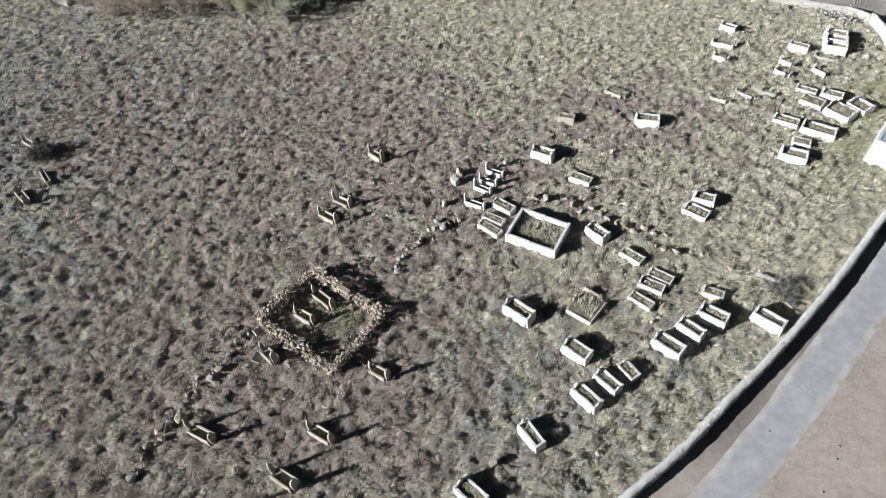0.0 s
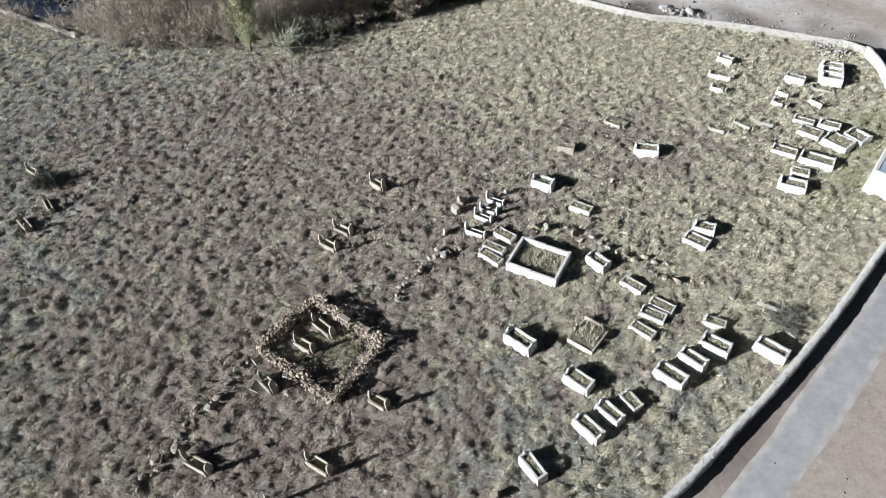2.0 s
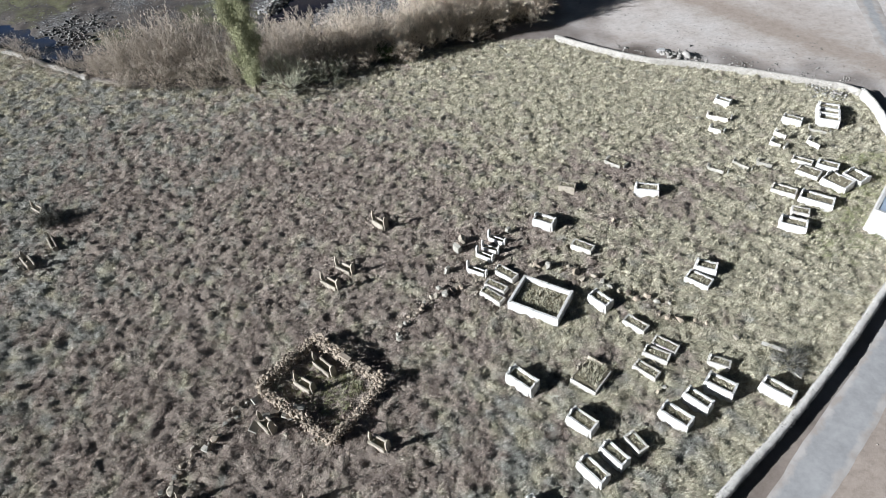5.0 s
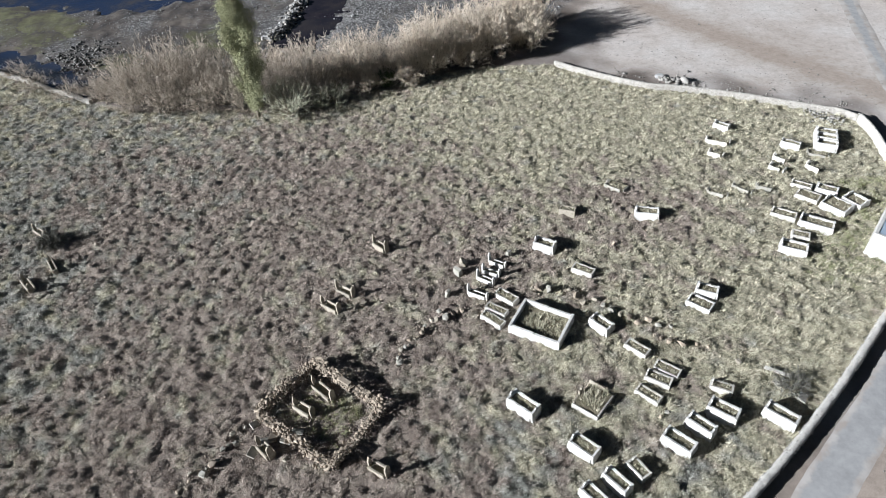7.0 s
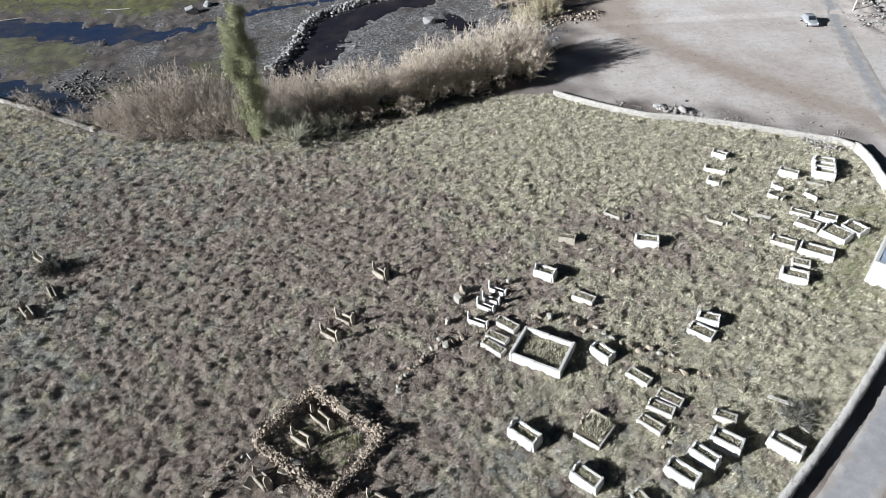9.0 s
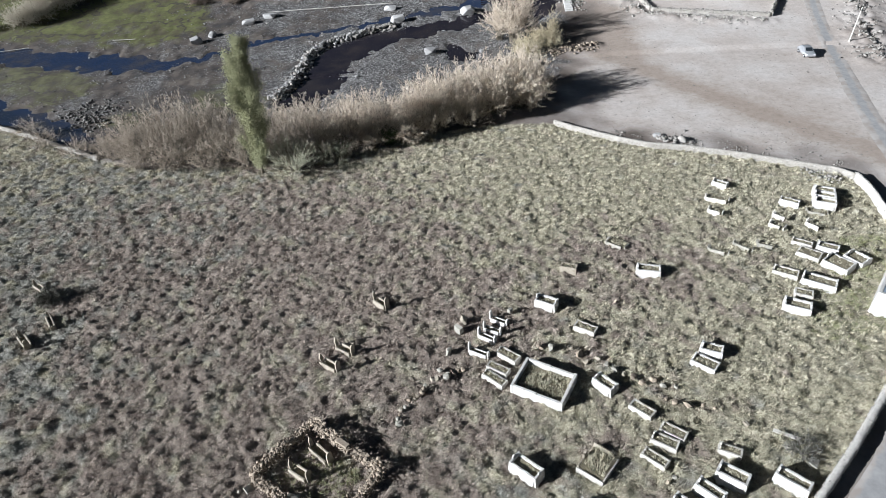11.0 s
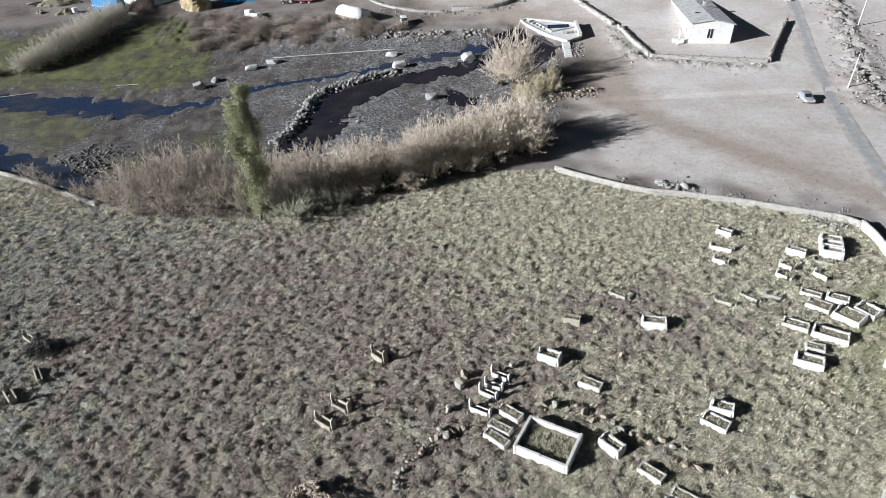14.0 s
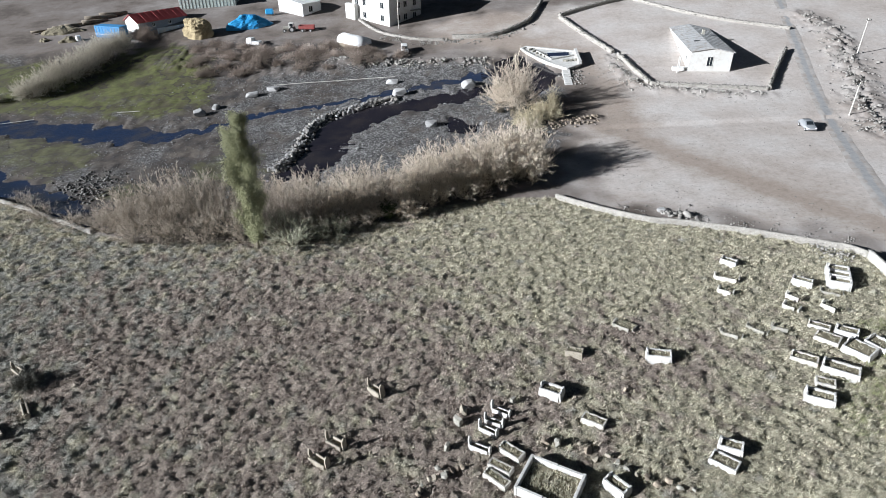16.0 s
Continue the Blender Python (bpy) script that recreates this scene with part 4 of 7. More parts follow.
# ---- boundary walls ----
def wall_body(name, line, width, height, mat, label, rough=0.05):
    """A dry-stone wall along a line: an uneven body with a rounded, crumbling top."""
    rows = along(smooth_line(line), 0.35)
    prof = [(-0.5, -0.5), (-0.52, 0.3), (-0.5, 0.8), (-0.36, 1.0), (0.0, 1.04), (0.36, 1.0), (0.5, 0.8), (0.52, 0.3), (0.5, -0.5)]
    verts, faces, m = [], [], len(prof)
    for k, (x, y, tx, ty) in enumerate(rows):
        h = height * (1 + 0.02 * math.sin(k * 0.21))
        zb = float(bed(np.float64(x), np.float64(y)))
        for o, u in prof:
            o2 = o * width + random.uniform(-rough, rough)
            verts.append((x - ty * o2, y + tx * o2, zb + u * h + (random.uniform(-rough, rough) if u > 0 else 0)))
    for k in range(len(rows) - 1):
        for c in range(m - 1):
            a = k * m + c
            faces.append((a, a + 1, a + m + 1, a + m))
    me = bpy.data.meshes.new(name)
    fill(me, verts, faces)
    bm = bmesh.new()
    bm.from_mesh(me)
    bm.verts.ensure_lookup_table()
    for first in (0, len(rows) - 1):
        bm.faces.new([bm.verts[first * m + c] for c in range(m)])
    bmesh.ops.recalc_face_normals(bm, faces=bm.faces)
    bm.to_mesh(me)
    bm.free()
    me.materials.append(mat)
    return tagged(new(name, me), label, "wall", kind="structure"), rows


WALL_CORE = surface("wall_mortar_and_rubble", ((0.3, (0.19, 0.175, 0.155)), (0.5, (0.33, 0.31, 0.28)), (0.7, (0.48, 0.455, 0.42))), 2.2, 8, 0.93, 0.9, 0.06, 0.0)
ROAD_WALL_CORE = surface("limewashed_wall_rubble", ((0.3, (0.36, 0.34, 0.31)), (0.5, (0.52, 0.50, 0.47)), (0.7, (0.62, 0.60, 0.57))), 2.6, 11, 0.93, 1.0, 0.08, 0.0)
wall_road, road_rows = wall_body("wall_1", ROAD_WALL, 0.55, 0.92, ROAD_WALL_CORE, "pale dry-stone boundary wall along the track")
wall_north, north_rows = wall_body("wall_2", NORTH_WALL, 0.5, 0.66, WALL_CORE, "pale dry-stone boundary wall beside the earth yard")
wall_river, river_rows = wall_body("wall_3", RIVER_WALL[7:], 0.55, 0.55, WALL_CORE, "low crumbling stone wall above the river")

# ---- graves ----
kerb_grave(10.38, 20.40, -50, 2.15, 0.94, 0.50, WHITE)
kerb_grave(12.08, 21.53, -50, 1.97, 0.90, 0.50, WHITE)
kerb_grave(13.76, 22.31, -58, 1.63, 0.90, 0.50, PALE_KERB)
kerb_grave(6.14, 17.66, -58, 2.08, 0.83, 0.50, WHITE)
kerb_grave(1.80, 13.80, -44, 2.12, 1.17, 0.50, WHITE)
kerb_grave(6.14, 28.02, -41, 2.39, 1.14, 0.60, WHITE)
kerb_grave(10.23, 24.21, -42, 2.09, 1.08, 0.55, WHITE)
kerb_grave(16.02, 28.62, -43, 2.01, 0.85, 0.30, PALE_KERB)
kerb_grave(17.14, 30.04, -32, 2.05, 0.96, 0.35, PALE_KERB)
kerb_grave(18.08, 30.94, -37, 2.04, 0.98, 0.35, PALE_KERB)
kerb_grave(16.18, 33.20, -43, 2.01, 0.90, 0.38, PALE_KERB)
kerb_grave(17.13, 24.39, -43, 2.26, 1.10, 0.60, WHITE)
kerb_grave(19.06, 25.65, -45, 2.03, 0.89, 0.60, WHITE)
kerb_grave(21.08, 26.81, -37, 2.15, 1.13, 0.60, WHITE)
kerb_grave(21.80, 29.03, -28, 1.68, 0.80, 0.40, PALE_KERB)
kerb_grave(25.18, 26.28, -43, 2.30, 0.95, 0.60, WHITE)
kerb_grave(22.83, 37.96, -40, 2.17, 1.24, 0.40, WHITE)
kerb_grave(23.85, 39.48, -26, 1.83, 1.08, 0.45, WHITE)
kerb_grave(13.68, 36.02, -49, 1.94, 1.02, 0.50, WHITE)
kerb_grave(10.03, 46.66, -29, 2.06, 1.10, 0.60, WHITE)
kerb_grave(13.28, 42.94, -33, 2.10, 0.95, 0.36, PALE_KERB)
kerb_grave(13.07, 52.00, -20, 1.7, 0.80, 0.60, STONE)
kerb_grave(21.20, 51.00, -14, 2.33, 1.17, 0.50, WHITE)
kerb_grave(5.70, 39.80, -41, 2.16, 0.94, 0.40, PALE_KERB)
kerb_grave(4.68, 38.23, -34, 2.09, 0.80, 0.40, PALE_KERB)
kerb_grave(4.28, 37.16, -42, 2.29, 0.80, 0.34, PALE_KERB)
kerb_grave(34.29, 67.39, -41, 1.78, 0.84, 0.50, WHITE)
kerb_grave(32.91, 64.12, -27, 2.68, 1.24, 0.40, OLD_KERB)
kerb_grave(31.79, 61.41, -35, 1.62, 1.02, 0.40, OLD_KERB)
kerb_grave(40.73, 62.63, -36, 2.06, 0.85, 0.50, WHITE)
kerb_grave(38.73, 59.76, -45, 1.74, 1.02, 0.40, OLD_KERB)
kerb_grave(37.56, 58.07, -46, 1.66, 1.23, 0.40, OLD_KERB)
kerb_grave(41.54, 57.74, -52, 1.76, 1.08, 0.40, OLD_KERB)
kerb_grave(38.65, 54.59, -34, 2.04, 0.80, 0.40, PALE_KERB)
kerb_grave(38.55, 52.66, -42, 2.23, 1.43, 0.40, PALE_KERB)
kerb_grave(40.82, 53.56, -33, 2.03, 1.08, 0.50, WHITE)
kerb_grave(40.58, 50.79, -52, 2.50, 1.93, 0.50, WHITE)
kerb_grave(42.79, 51.47, -58, 2.00, 1.71, 0.50, WHITE)
kerb_grave(34.85, 49.79, -32, 2.37, 1.16, 0.42, PALE_KERB)
kerb_grave(37.40, 48.16, -33, 3.07, 1.43, 0.50, WHITE)
kerb_grave(35.15, 46.42, -25, 1.62, 0.97, 0.40, PALE_KERB)
kerb_grave(33.67, 44.65, -28, 2.35, 1.33, 0.60, WHITE)
kerb_grave(19.2, 56.2, -42, 2.3, 1.5, 0.22, GREY)
kerb_grave(29.60, 54.00, -33, 2.08, 0.80, 0.30, GREY)
kerb_grave(32.46, 54.51, -44, 2.07, 0.80, 0.35, GREY)
kerb_grave(34.92, 54.61, -28, 1.81, 0.80, 0.30, GREY)

stele_grave(5.14, 44.49, -32, 1.58, 0.55, WHITE)
stele_grave(4.43, 43.26, -26, 1.49, 0.53, WHITE)
stele_grave(3.86, 42.26, -34, 1.53, 0.59, WHITE)
stele_grave(3.03, 40.37, -29, 1.73, 0.57, WHITE)
old_tomb(-17.9, 18.15, -27, 2.1, 1.6, 1.4, 0.85)
old_tomb(-9.08, 17.86, -31, 2.01)
old_tomb(-11.25, 14.66, -32, 1.97, 1.7, 1.5, 0.95)
old_tomb(-5.16, 22.65, -33, 1.62)
old_tomb(-14.06, 24.52, -42, 1.60)
old_tomb(-11.07, 39.29, -36, 2.03)
old_tomb(-9.9, 41.15, -33, 1.88)
old_tomb(-7.05, 47.55, -43, 1.79)
old_tomb(-11.67, 28.06, -34, 1.90)
old_tomb(-10.36, 29.78, -42, 2.27)
old_tomb(-45.92, 52.59, -34, 2.1, 1.0, 0.8, 0.7)
old_tomb(-43.01, 44.08, -44, 2.3, 1.1, 1.2, 0.8)
old_tomb(-41.72, 46.96, -51, 2.4, 0.9, 0.5, 0.6)
# three graves in one tall whitewashed block
for k in range(3):
    kerb_grave(45.35 + k * 0.52 - 0.9, 62.45 + k * 1.22 - 0.55, -25, 2.25, 1.22, 0.75, WHITE)
kerb_grave(43.15, 60.55, -27, 2.2, 1.05, 0.2, GREY)
old_tomb(-13.3, 12.3, -32, 1.9, 1.6, 1.6)


def enclosure():
    """A walled family plot with open earth inside."""
    g = thing("grave_enclosure", 8.49, 36.22, -29, "rectangular whitewashed wall round a weedy family grave plot", "enclosure")
    plot(8.49, 36.22, -29, 4.8, 3.7)
    a, b, t = 4.74 / 2, 3.65 / 2, 0.26
    for s in (-1, 1):
        y0, y1 = sorted((s * b, s * (b - t)))
        for k in range(2):
            box("wall_panel", (-a + t + k * (a - t) + 0.004 * k, y0, -0.5), (k * (a - t) + 0.0, y1, 0.86 - 0.06 * k), WHITE, g, 0.03, 0.015)
        x0, x1 = sorted((s * a, s * (a - t)))
        box("wall_panel", (x0, -b, -0.5), (x1, b, 0.88 + 0.02 * s), WHITE, g, 0.03, 0.015)
    soil(g, 2 * a - 2 * t + 0.02, 2 * b - 2 * t + 0.02, 0.3)
    tuft_at(g, [(random.uniform(-1.95, 1.95), random.uniform(-1.4, 1.4), 0.3) for _ in range(300)], 0.3)


enclosure()


def stone_ring():
    g = thing("grave_kerb_ring", 11.63, 28.28, -39, "sunken ring of tan kerbstones round an old grave", "grave")
    box("kerbstone", (-1.14, -1.38, -0.3), (1.14, -1.22, 0.3), PALE, g, 0.03, 0.03)
    box("kerbstone", (1.0, -1.15, -0.3), (1.16, 1.2, 0.34), PALE, g, 0.03, 0.04)
    box("kerbstone", (-1.16, -1.1, -0.3), (-1.0, -0.2, 0.22), STONE, g, 0.03, 0.04)
    box("kerbstone", (-1.1, 1.22, -0.3), (0.3, 1.38, 0.45), STONE, g, 0.03, 0.04)
    slab("headstone", STONE, g, -1.1, 0.5, 0.7, 0.2, "broken", -0.1)
    soil(g, 2.0, 2.3, 0.18)
    tuft_at(g, [(random.uniform(-0.8, 0.8), random.uniform(-1, 1.1), 0.18) for _ in range(60)], 0.5)


stone_ring()


# ---- the ruined stone enclosure ----
def ruin():
    corners = [Vector((-11.3, 32.9)), Vector((-5.0, 28.2)), Vector((-8.5, 23.2)), Vector((-15.1, 28.1))]
    g = thing("stone_ruin", -10.0, 28.1, 0, "roofless square ruin of tumbled brown dry-stone walls", "ruin", lean=False)
    base = at(-10.0, 28.1).z
    more, singles = [], 0
    for i, (p, q) in enumerate(zip(corners, corners[1:] + corners[:1])):
        d = (q - p).normalized()
        n = Vector((-d.y, d.x))
        length = (q - p).length
        top = (1.1, 0.92, 0.88, 1.05)[i]
        courses = 7
        for c in range(courses):
            for side in range(3):
                s = 0.0
                while s < length:
                    w = random.choice((random.uniform(0.14, 0.26), random.uniform(0.2, 0.44)))
                    here = top * (1 + 0.25 * math.sin(s * 0.9 + i * 2) + 0.12 * math.sin(s * 2.7))
                    z = (c + 0.5) * 0.23
                    if z < here and (side != 1 or c >= courses - 2 or z > here - 0.3):
                        o = (side - 1) * 0.23 + random.uniform(-0.06, 0.06)
                        x, y = p.x + d.x * s + n.x * o, p.y + d.y * s + n.y * o
                        zz = float(ground_z(x, y)) + z - 0.12 + random.uniform(-0.04, 0.04)
                        a = math.atan2(d.y, d.x) + random.uniform(-0.8, 0.8)
                        if z > here - 0.25 and singles < 290:
                            stone_piece(random.choice(UNIT), g, x + 10.0, y - 28.1, zz - base, w * 1.1, a, random.uniform(0.75, 1.1))
                            singles += 1
                        else:
                            more.append((x + 10.0, y - 28.1, zz - base, w * 1.1, a, random.uniform(0.75, 1.1)))
                    s += w * 0.86
    for _ in range(90):
        p, q = random.choice(list(zip(corners, corners[1:] + corners[:1])))
        k, o = random.random(), random.gauss(0, 0.7)
        d = (q - p).normalized()
        x, y = p.x + (q.x - p.x) * k - d.y * o, p.y + (q.y - p.y) * k + d.x * o
        more.append((x + 10.0, y - 28.1, float(ground_z(x, y)) + 0.08 - base, random.uniform(0.15, 0.36), random.uniform(0, 6), 0.8))
    heap("wall_rubble", UNIT, more, RUBBLE_SET, "tumbled brown wall stones", "", g)
    # flat slabs thrown down by the west corner
    for k in range(9):
        bm = bmesh.new()
        w, d = random.uniform(0.3, 0.6), random.uniform(0.2, 0.35)
        add_box(bm, (-w, -d, -0.06), (w, d, 0.06), 0.02, 0.04)
        x, y = -13.6 + random.gauss(0, 0.9), 25.6 + random.gauss(0, 0.8)
        st = part("fallen_slab", bm, RUBBLE if k % 2 else GREY, g)
        st.matrix_basis = Matrix.Translation((x + 10.0, y - 28.1, float(ground_z(x, y)) - base + 0.12)) @ pose(0, 0, 0, random.uniform(-25, 25), random.uniform(-25, 25), random.uniform(0, 180))
    # a long pale lintel laid on the wall
    bm = bmesh.new()
    add_box(bm, (-0.6, -0.25, 0.0), (0.6, 0.25, 0.2), 0.04, 0.03)
    st = part("lintel", bm, RUBBLE, g, "tan squared lintel stone")
    st.matrix_basis = Matrix.Translation((1.75, 2.3, 0.98)) @ pose(0, 0, 0, 3, -2, -37)


ruin()


# ---- loose stones in the meadow ----
def lone_stone(x, y, s, tall=False, mat=None, up=0.0):
    me = stone_mesh("field_stone", (s, s * random.uniform(0.6, 0.9), s * (1.2 if tall else 0.62)), mat or random.choice((RUBBLE, RUBBLE, STONE, GREY)), random.random(), 20, 0.65)
    ob = tagged(new("field_stone", me), "weathered field stone half sunk in dry grass", "stone", "field stones")
    ob.matrix_basis = Matrix.Translation(at(x, y, s * (0.35 if tall else 0.22) + up)) @ pose(0, 0, 0, random.uniform(-15, 15), random.uniform(-15, 15), random.uniform(0, 360))
    return ob


for line, gap, low, high in (([(-4.6, 32.6), (-3.7, 34.4), (-2.0, 36.3), (-1.0, 37.6), (0.3, 37.8), (1.6, 38.8)], 0.42, 0.35, 0.85),
                             ([(8.9, 40.8), (11.4, 39.9), (14.2, 38.3), (16.4, 36.4), (19.1, 35.3), (21.6, 32.5)], 0.85, 0.45, 1.0),
                             ([(-15.6, 27.8), (-17.0, 25.3), (-18.5, 23.0), (-20.2, 20.0), (-21.5, 18.0), (-22.6, 15.0)], 0.45, 0.35, 0.95)):
    for x, y, tx, ty in along(line, gap):
        o = random.gauss(0, 0.28)
        lone_stone(x - ty * o, y + tx * o, random.uniform(low, high) * random.choice((0.6, 0.85, 1.0)))
for x, y, s, tall in ((1.7, 44.6, 0.95, True), (1.2, 43.4, 1.1, True), (0.2, 40.5, 0.9, True), (6.3, 45.6, 0.9, True), (8.6, 40.9, 0.7, True), (9.7, 40.3, 0.75, True),
                      (12.1, 39.6, 1.0, False), (16.9, 46.6, 0.45, True), (17.0, 27.0, 0.5, False), (16.4, 26.6, 0.45, False), (3.3, 15.7, 0.8, True), (23.9, 31.5, 0.7, False),
                      (-12.2, 24.0, 0.5, False), (18.4, 34.2, 0.5, False), (10.5, 16.2, 0.5, False)):
    lone_stone(x, y, s * 0.9, tall)


def fallen_grave():
    """A collapsed grave: pale slabs thrown across a weedy hollow."""
    g = thing("collapsed_grave", 26.6, 29.2, -30, "collapsed grave of broken pale slabs in a weedy hollow", "grave")
    for k, (x, y, z, l, w, a, b) in enumerate(((-0.6, 0.9, 0.2, 1.9, 0.3, 5, 12), (0.9, 0.2, 0.15, 1.2, 0.7, 40, -14), (1.5, -0.7, 0.15, 0.9, 0.6, 80, 10), (-0.2, -0.2, 0.05, 1.0, 0.5, -30, 20))):
        bm = bmesh.new()
        add_box(bm, (-l / 2, -w / 2, -0.08), (l / 2, w / 2, 0.08), 0.025, 0.03)
        o = part("slab", bm, PALE_KERB if k % 2 == 0 else GREY, g)
        o.matrix_basis = pose(x, y, z, b, b * 0.6, a)
    tuft_at(g, [(random.uniform(-1.2, 1.3), random.uniform(-0.9, 0.9), 0.05) for _ in range(40)], 0.45)


fallen_grave()


# ---- shrubs and trees ----
def tubes(lines, widths, sides=3):
    """Tapering rods along many lines at once. lines: (n, k, 3); widths: (n, k)."""
    lines, widths = np.asarray(lines, float), np.asarray(widths, float)
    n, k, _ = lines.shape
    d = np.gradient(lines, axis=1)
    d /= np.linalg.norm(d, axis=2, keepdims=True) + 1e-9
    ref = np.where(np.abs(d[..., 2:3]) > 0.8, np.array([1.0, 0, 0]), np.array([0, 0, 1.0]))
    u = np.cross(d, ref)
    u /= np.linalg.norm(u, axis=2, keepdims=True) + 1e-9
    w = np.cross(d, u)
    rings = [lines + (u * math.cos(a) + w * math.sin(a)) * widths[..., None] / 2 for a in np.arange(sides) * 2 * math.pi / sides]
    v = np.stack(rings, 2).reshape(-1, 3)
    base = (np.arange(n)[:, None, None] * k + np.arange(k - 1)[None, :, None]) * sides
    c = np.arange(sides)[None, None, :]
    e = (c + 1) % sides
    f = np.stack([base + c, base + e, base + sides + e, base + sides + c], -1).reshape(-1, 4)
    return v, f


def grow(rg, count, spread, height, reach, curl, thick, k=4):
    """Stems from a stool: start near the middle, rise and lean outward."""
    a = rg.uniform(0, 6.283, count)
    r = spread * np.sqrt(rg.uniform(0, 1, count))
    h = height * rg.uniform(0.55, 1.0, count)
    o = reach * np.sqrt(rg.uniform(0, 1, count))
    s = np.linspace(0, 1, k)[None, :]
    aa = a[:, None] + rg.normal(0, 0.25, (count, 1)) * s
    rad = r[:, None] + (o[:, None] - r[:, None] * 0.5) * s ** curl
    lift = np.sqrt(np.clip(1 - (o / (reach * 1.06)) ** 2, 0.1, 1))[:, None]
    z = h[:, None] * lift * s ** 0.85
    p = np.stack([np.cos(aa) * rad, np.sin(aa) * rad, z], -1)
    p[:, 1:] += rg.normal(0, 0.06 * reach / 3, (count, k - 1, 3))
    return p, thick * np.linspace(1, 0.25, k)[None, :] * rg.uniform(0.7, 1.3, (count, 1))


def array_part(name, v, f, mat, parent, label="", smooth=False):
    me = bpy.data.meshes.new(name)
    fill(me, v, f)
    if smooth:
        me.polygons.foreach_set("use_smooth", np.ones(len(me.polygons), bool))
    me.materials.append(mat)
    ob = new(name, me)
    ob.parent = parent
    if label:
        ob["label"] = label
    return ob


def spikes(rg, lines, each, length, thick, low=0.15, up=0.35, loose=0.5, sides=3):
    """Side twigs that fork off along many lines: three-sided points, or slim slivers for the finest."""
    n, m, _ = lines.shape
    count = n * each
    pick = rg.integers(0, n, count)
    f = rg.uniform(low, 1.0, count) * (m - 1)
    i = np.minimum(f.astype(int), m - 2)
    t = (f - i)[:, None]
    p = lines[pick, i] * (1 - t) + lines[pick, i + 1] * t
    d = lines[pick, i + 1] - lines[pick, i]
    d /= np.linalg.norm(d, axis=1, keepdims=True) + 1e-9
    d = d + rg.normal(0, loose, d.shape) + np.array([0, 0, up])
    d /= np.linalg.norm(d, axis=1, keepdims=True)
    u = np.cross(d, rg.normal(0, 1, d.shape))
    u /= np.linalg.norm(u, axis=1, keepdims=True) + 1e-9
    w = np.cross(d, u)
    r = thick / 2 * rg.uniform(0.7, 1.3, (count, 1))
    tip = p + d * length * rg.uniform(0.4, 1.15, (count, 1))
    v = np.stack([p + u * r, p - u * r * 0.5 + w * r * 0.87, p - u * r * 0.5 - w * r * 0.87, tip], 1)
    if sides == 1:
        return np.stack([p + u * r, p - u * r, tip], 1).reshape(-1, 3), np.arange(count * 3).reshape(-1, 3), None
    b = np.arange(count)[:, None] * 4
    faces = np.concatenate([b + np.array([[0, 1, 3]]), b + np.array([[1, 2, 3]]), b + np.array([[2, 0, 3]])])
    return v.reshape(-1, 3), faces, np.stack([p, tip], 1)


def shrub(x, y, height, reach, seed, stem_mat, twig_mat, label, category="shrub", stems=95, each=9, curl=1.25, spread=0.35, thick=0.05, group="", name="shrub", twig=1.0, low=0.3, fine=0.042, rise=0.25, loose=0.75):
    """A many-stemmed bare bush: stems, forking branches and a haze of fine twigs."""
    rg = np.random.default_rng(seed)
    g = thing(name, x, y, 0, label, category, group, lean=False)
    p, w = grow(rg, stems, reach * spread, height, reach, curl, thick)
    array_part("stool", *tubes(p, w), stem_mat, g)
    v, f, tips = spikes(rg, p, max(3, round(each * 0.45)), twig * 2.0, thick * 0.7, low, 0.1, 0.75)
    array_part("bough_frame", v, f, twig_mat, g)["kind"] = "stuff"
    v, f, _ = spikes(rg, tips, 13, twig * 0.75, fine, 0.05, rise, loose, 1)
    v2, f2, _ = spikes(rg, p, each, twig * 0.9, fine, low, rise, loose, 1)
    array_part("crown", np.concatenate([v, v2]), np.concatenate([f, f2 + len(v)]), twig_mat, g)["kind"] = "stuff"
    return g


WILLOW = "bare tan willow bush on the stony river bank"
willows = [shrub(-8.0 + k * 0.01, 92 + k, 7.0, 3.8, 100 + k, BARK, TWIG, WILLOW, group="willows on the river bank", stems=85, each=13, low=0.3, twig=0.7) for k in range(4)]
greys = [shrub(-44.0 + 3 * k, 84, 6.4, 4.0, 120 + k, BARK, TWIG_GREY, "bare grey-brown bush on the meadow's river edge", group="grey bushes on the river bank", stems=85, each=12, low=0.3, twig=0.65) for k in range(3)]


def plant(kinds, places):
    """The first places take the bushes themselves, the others take copies."""
    for k, (x, y, size, tall) in enumerate(places):
        m = Matrix.Translation(at(x, y, -0.1)) @ pose(0, 0, 0, 0, 0, (k * 77) % 360)
        src = kinds[k % len(kinds)]
        ob = src if k < len(kinds) else copy_thing(src, m)
        ob.matrix_basis = m @ Matrix.Diagonal((size, size, tall, 1))


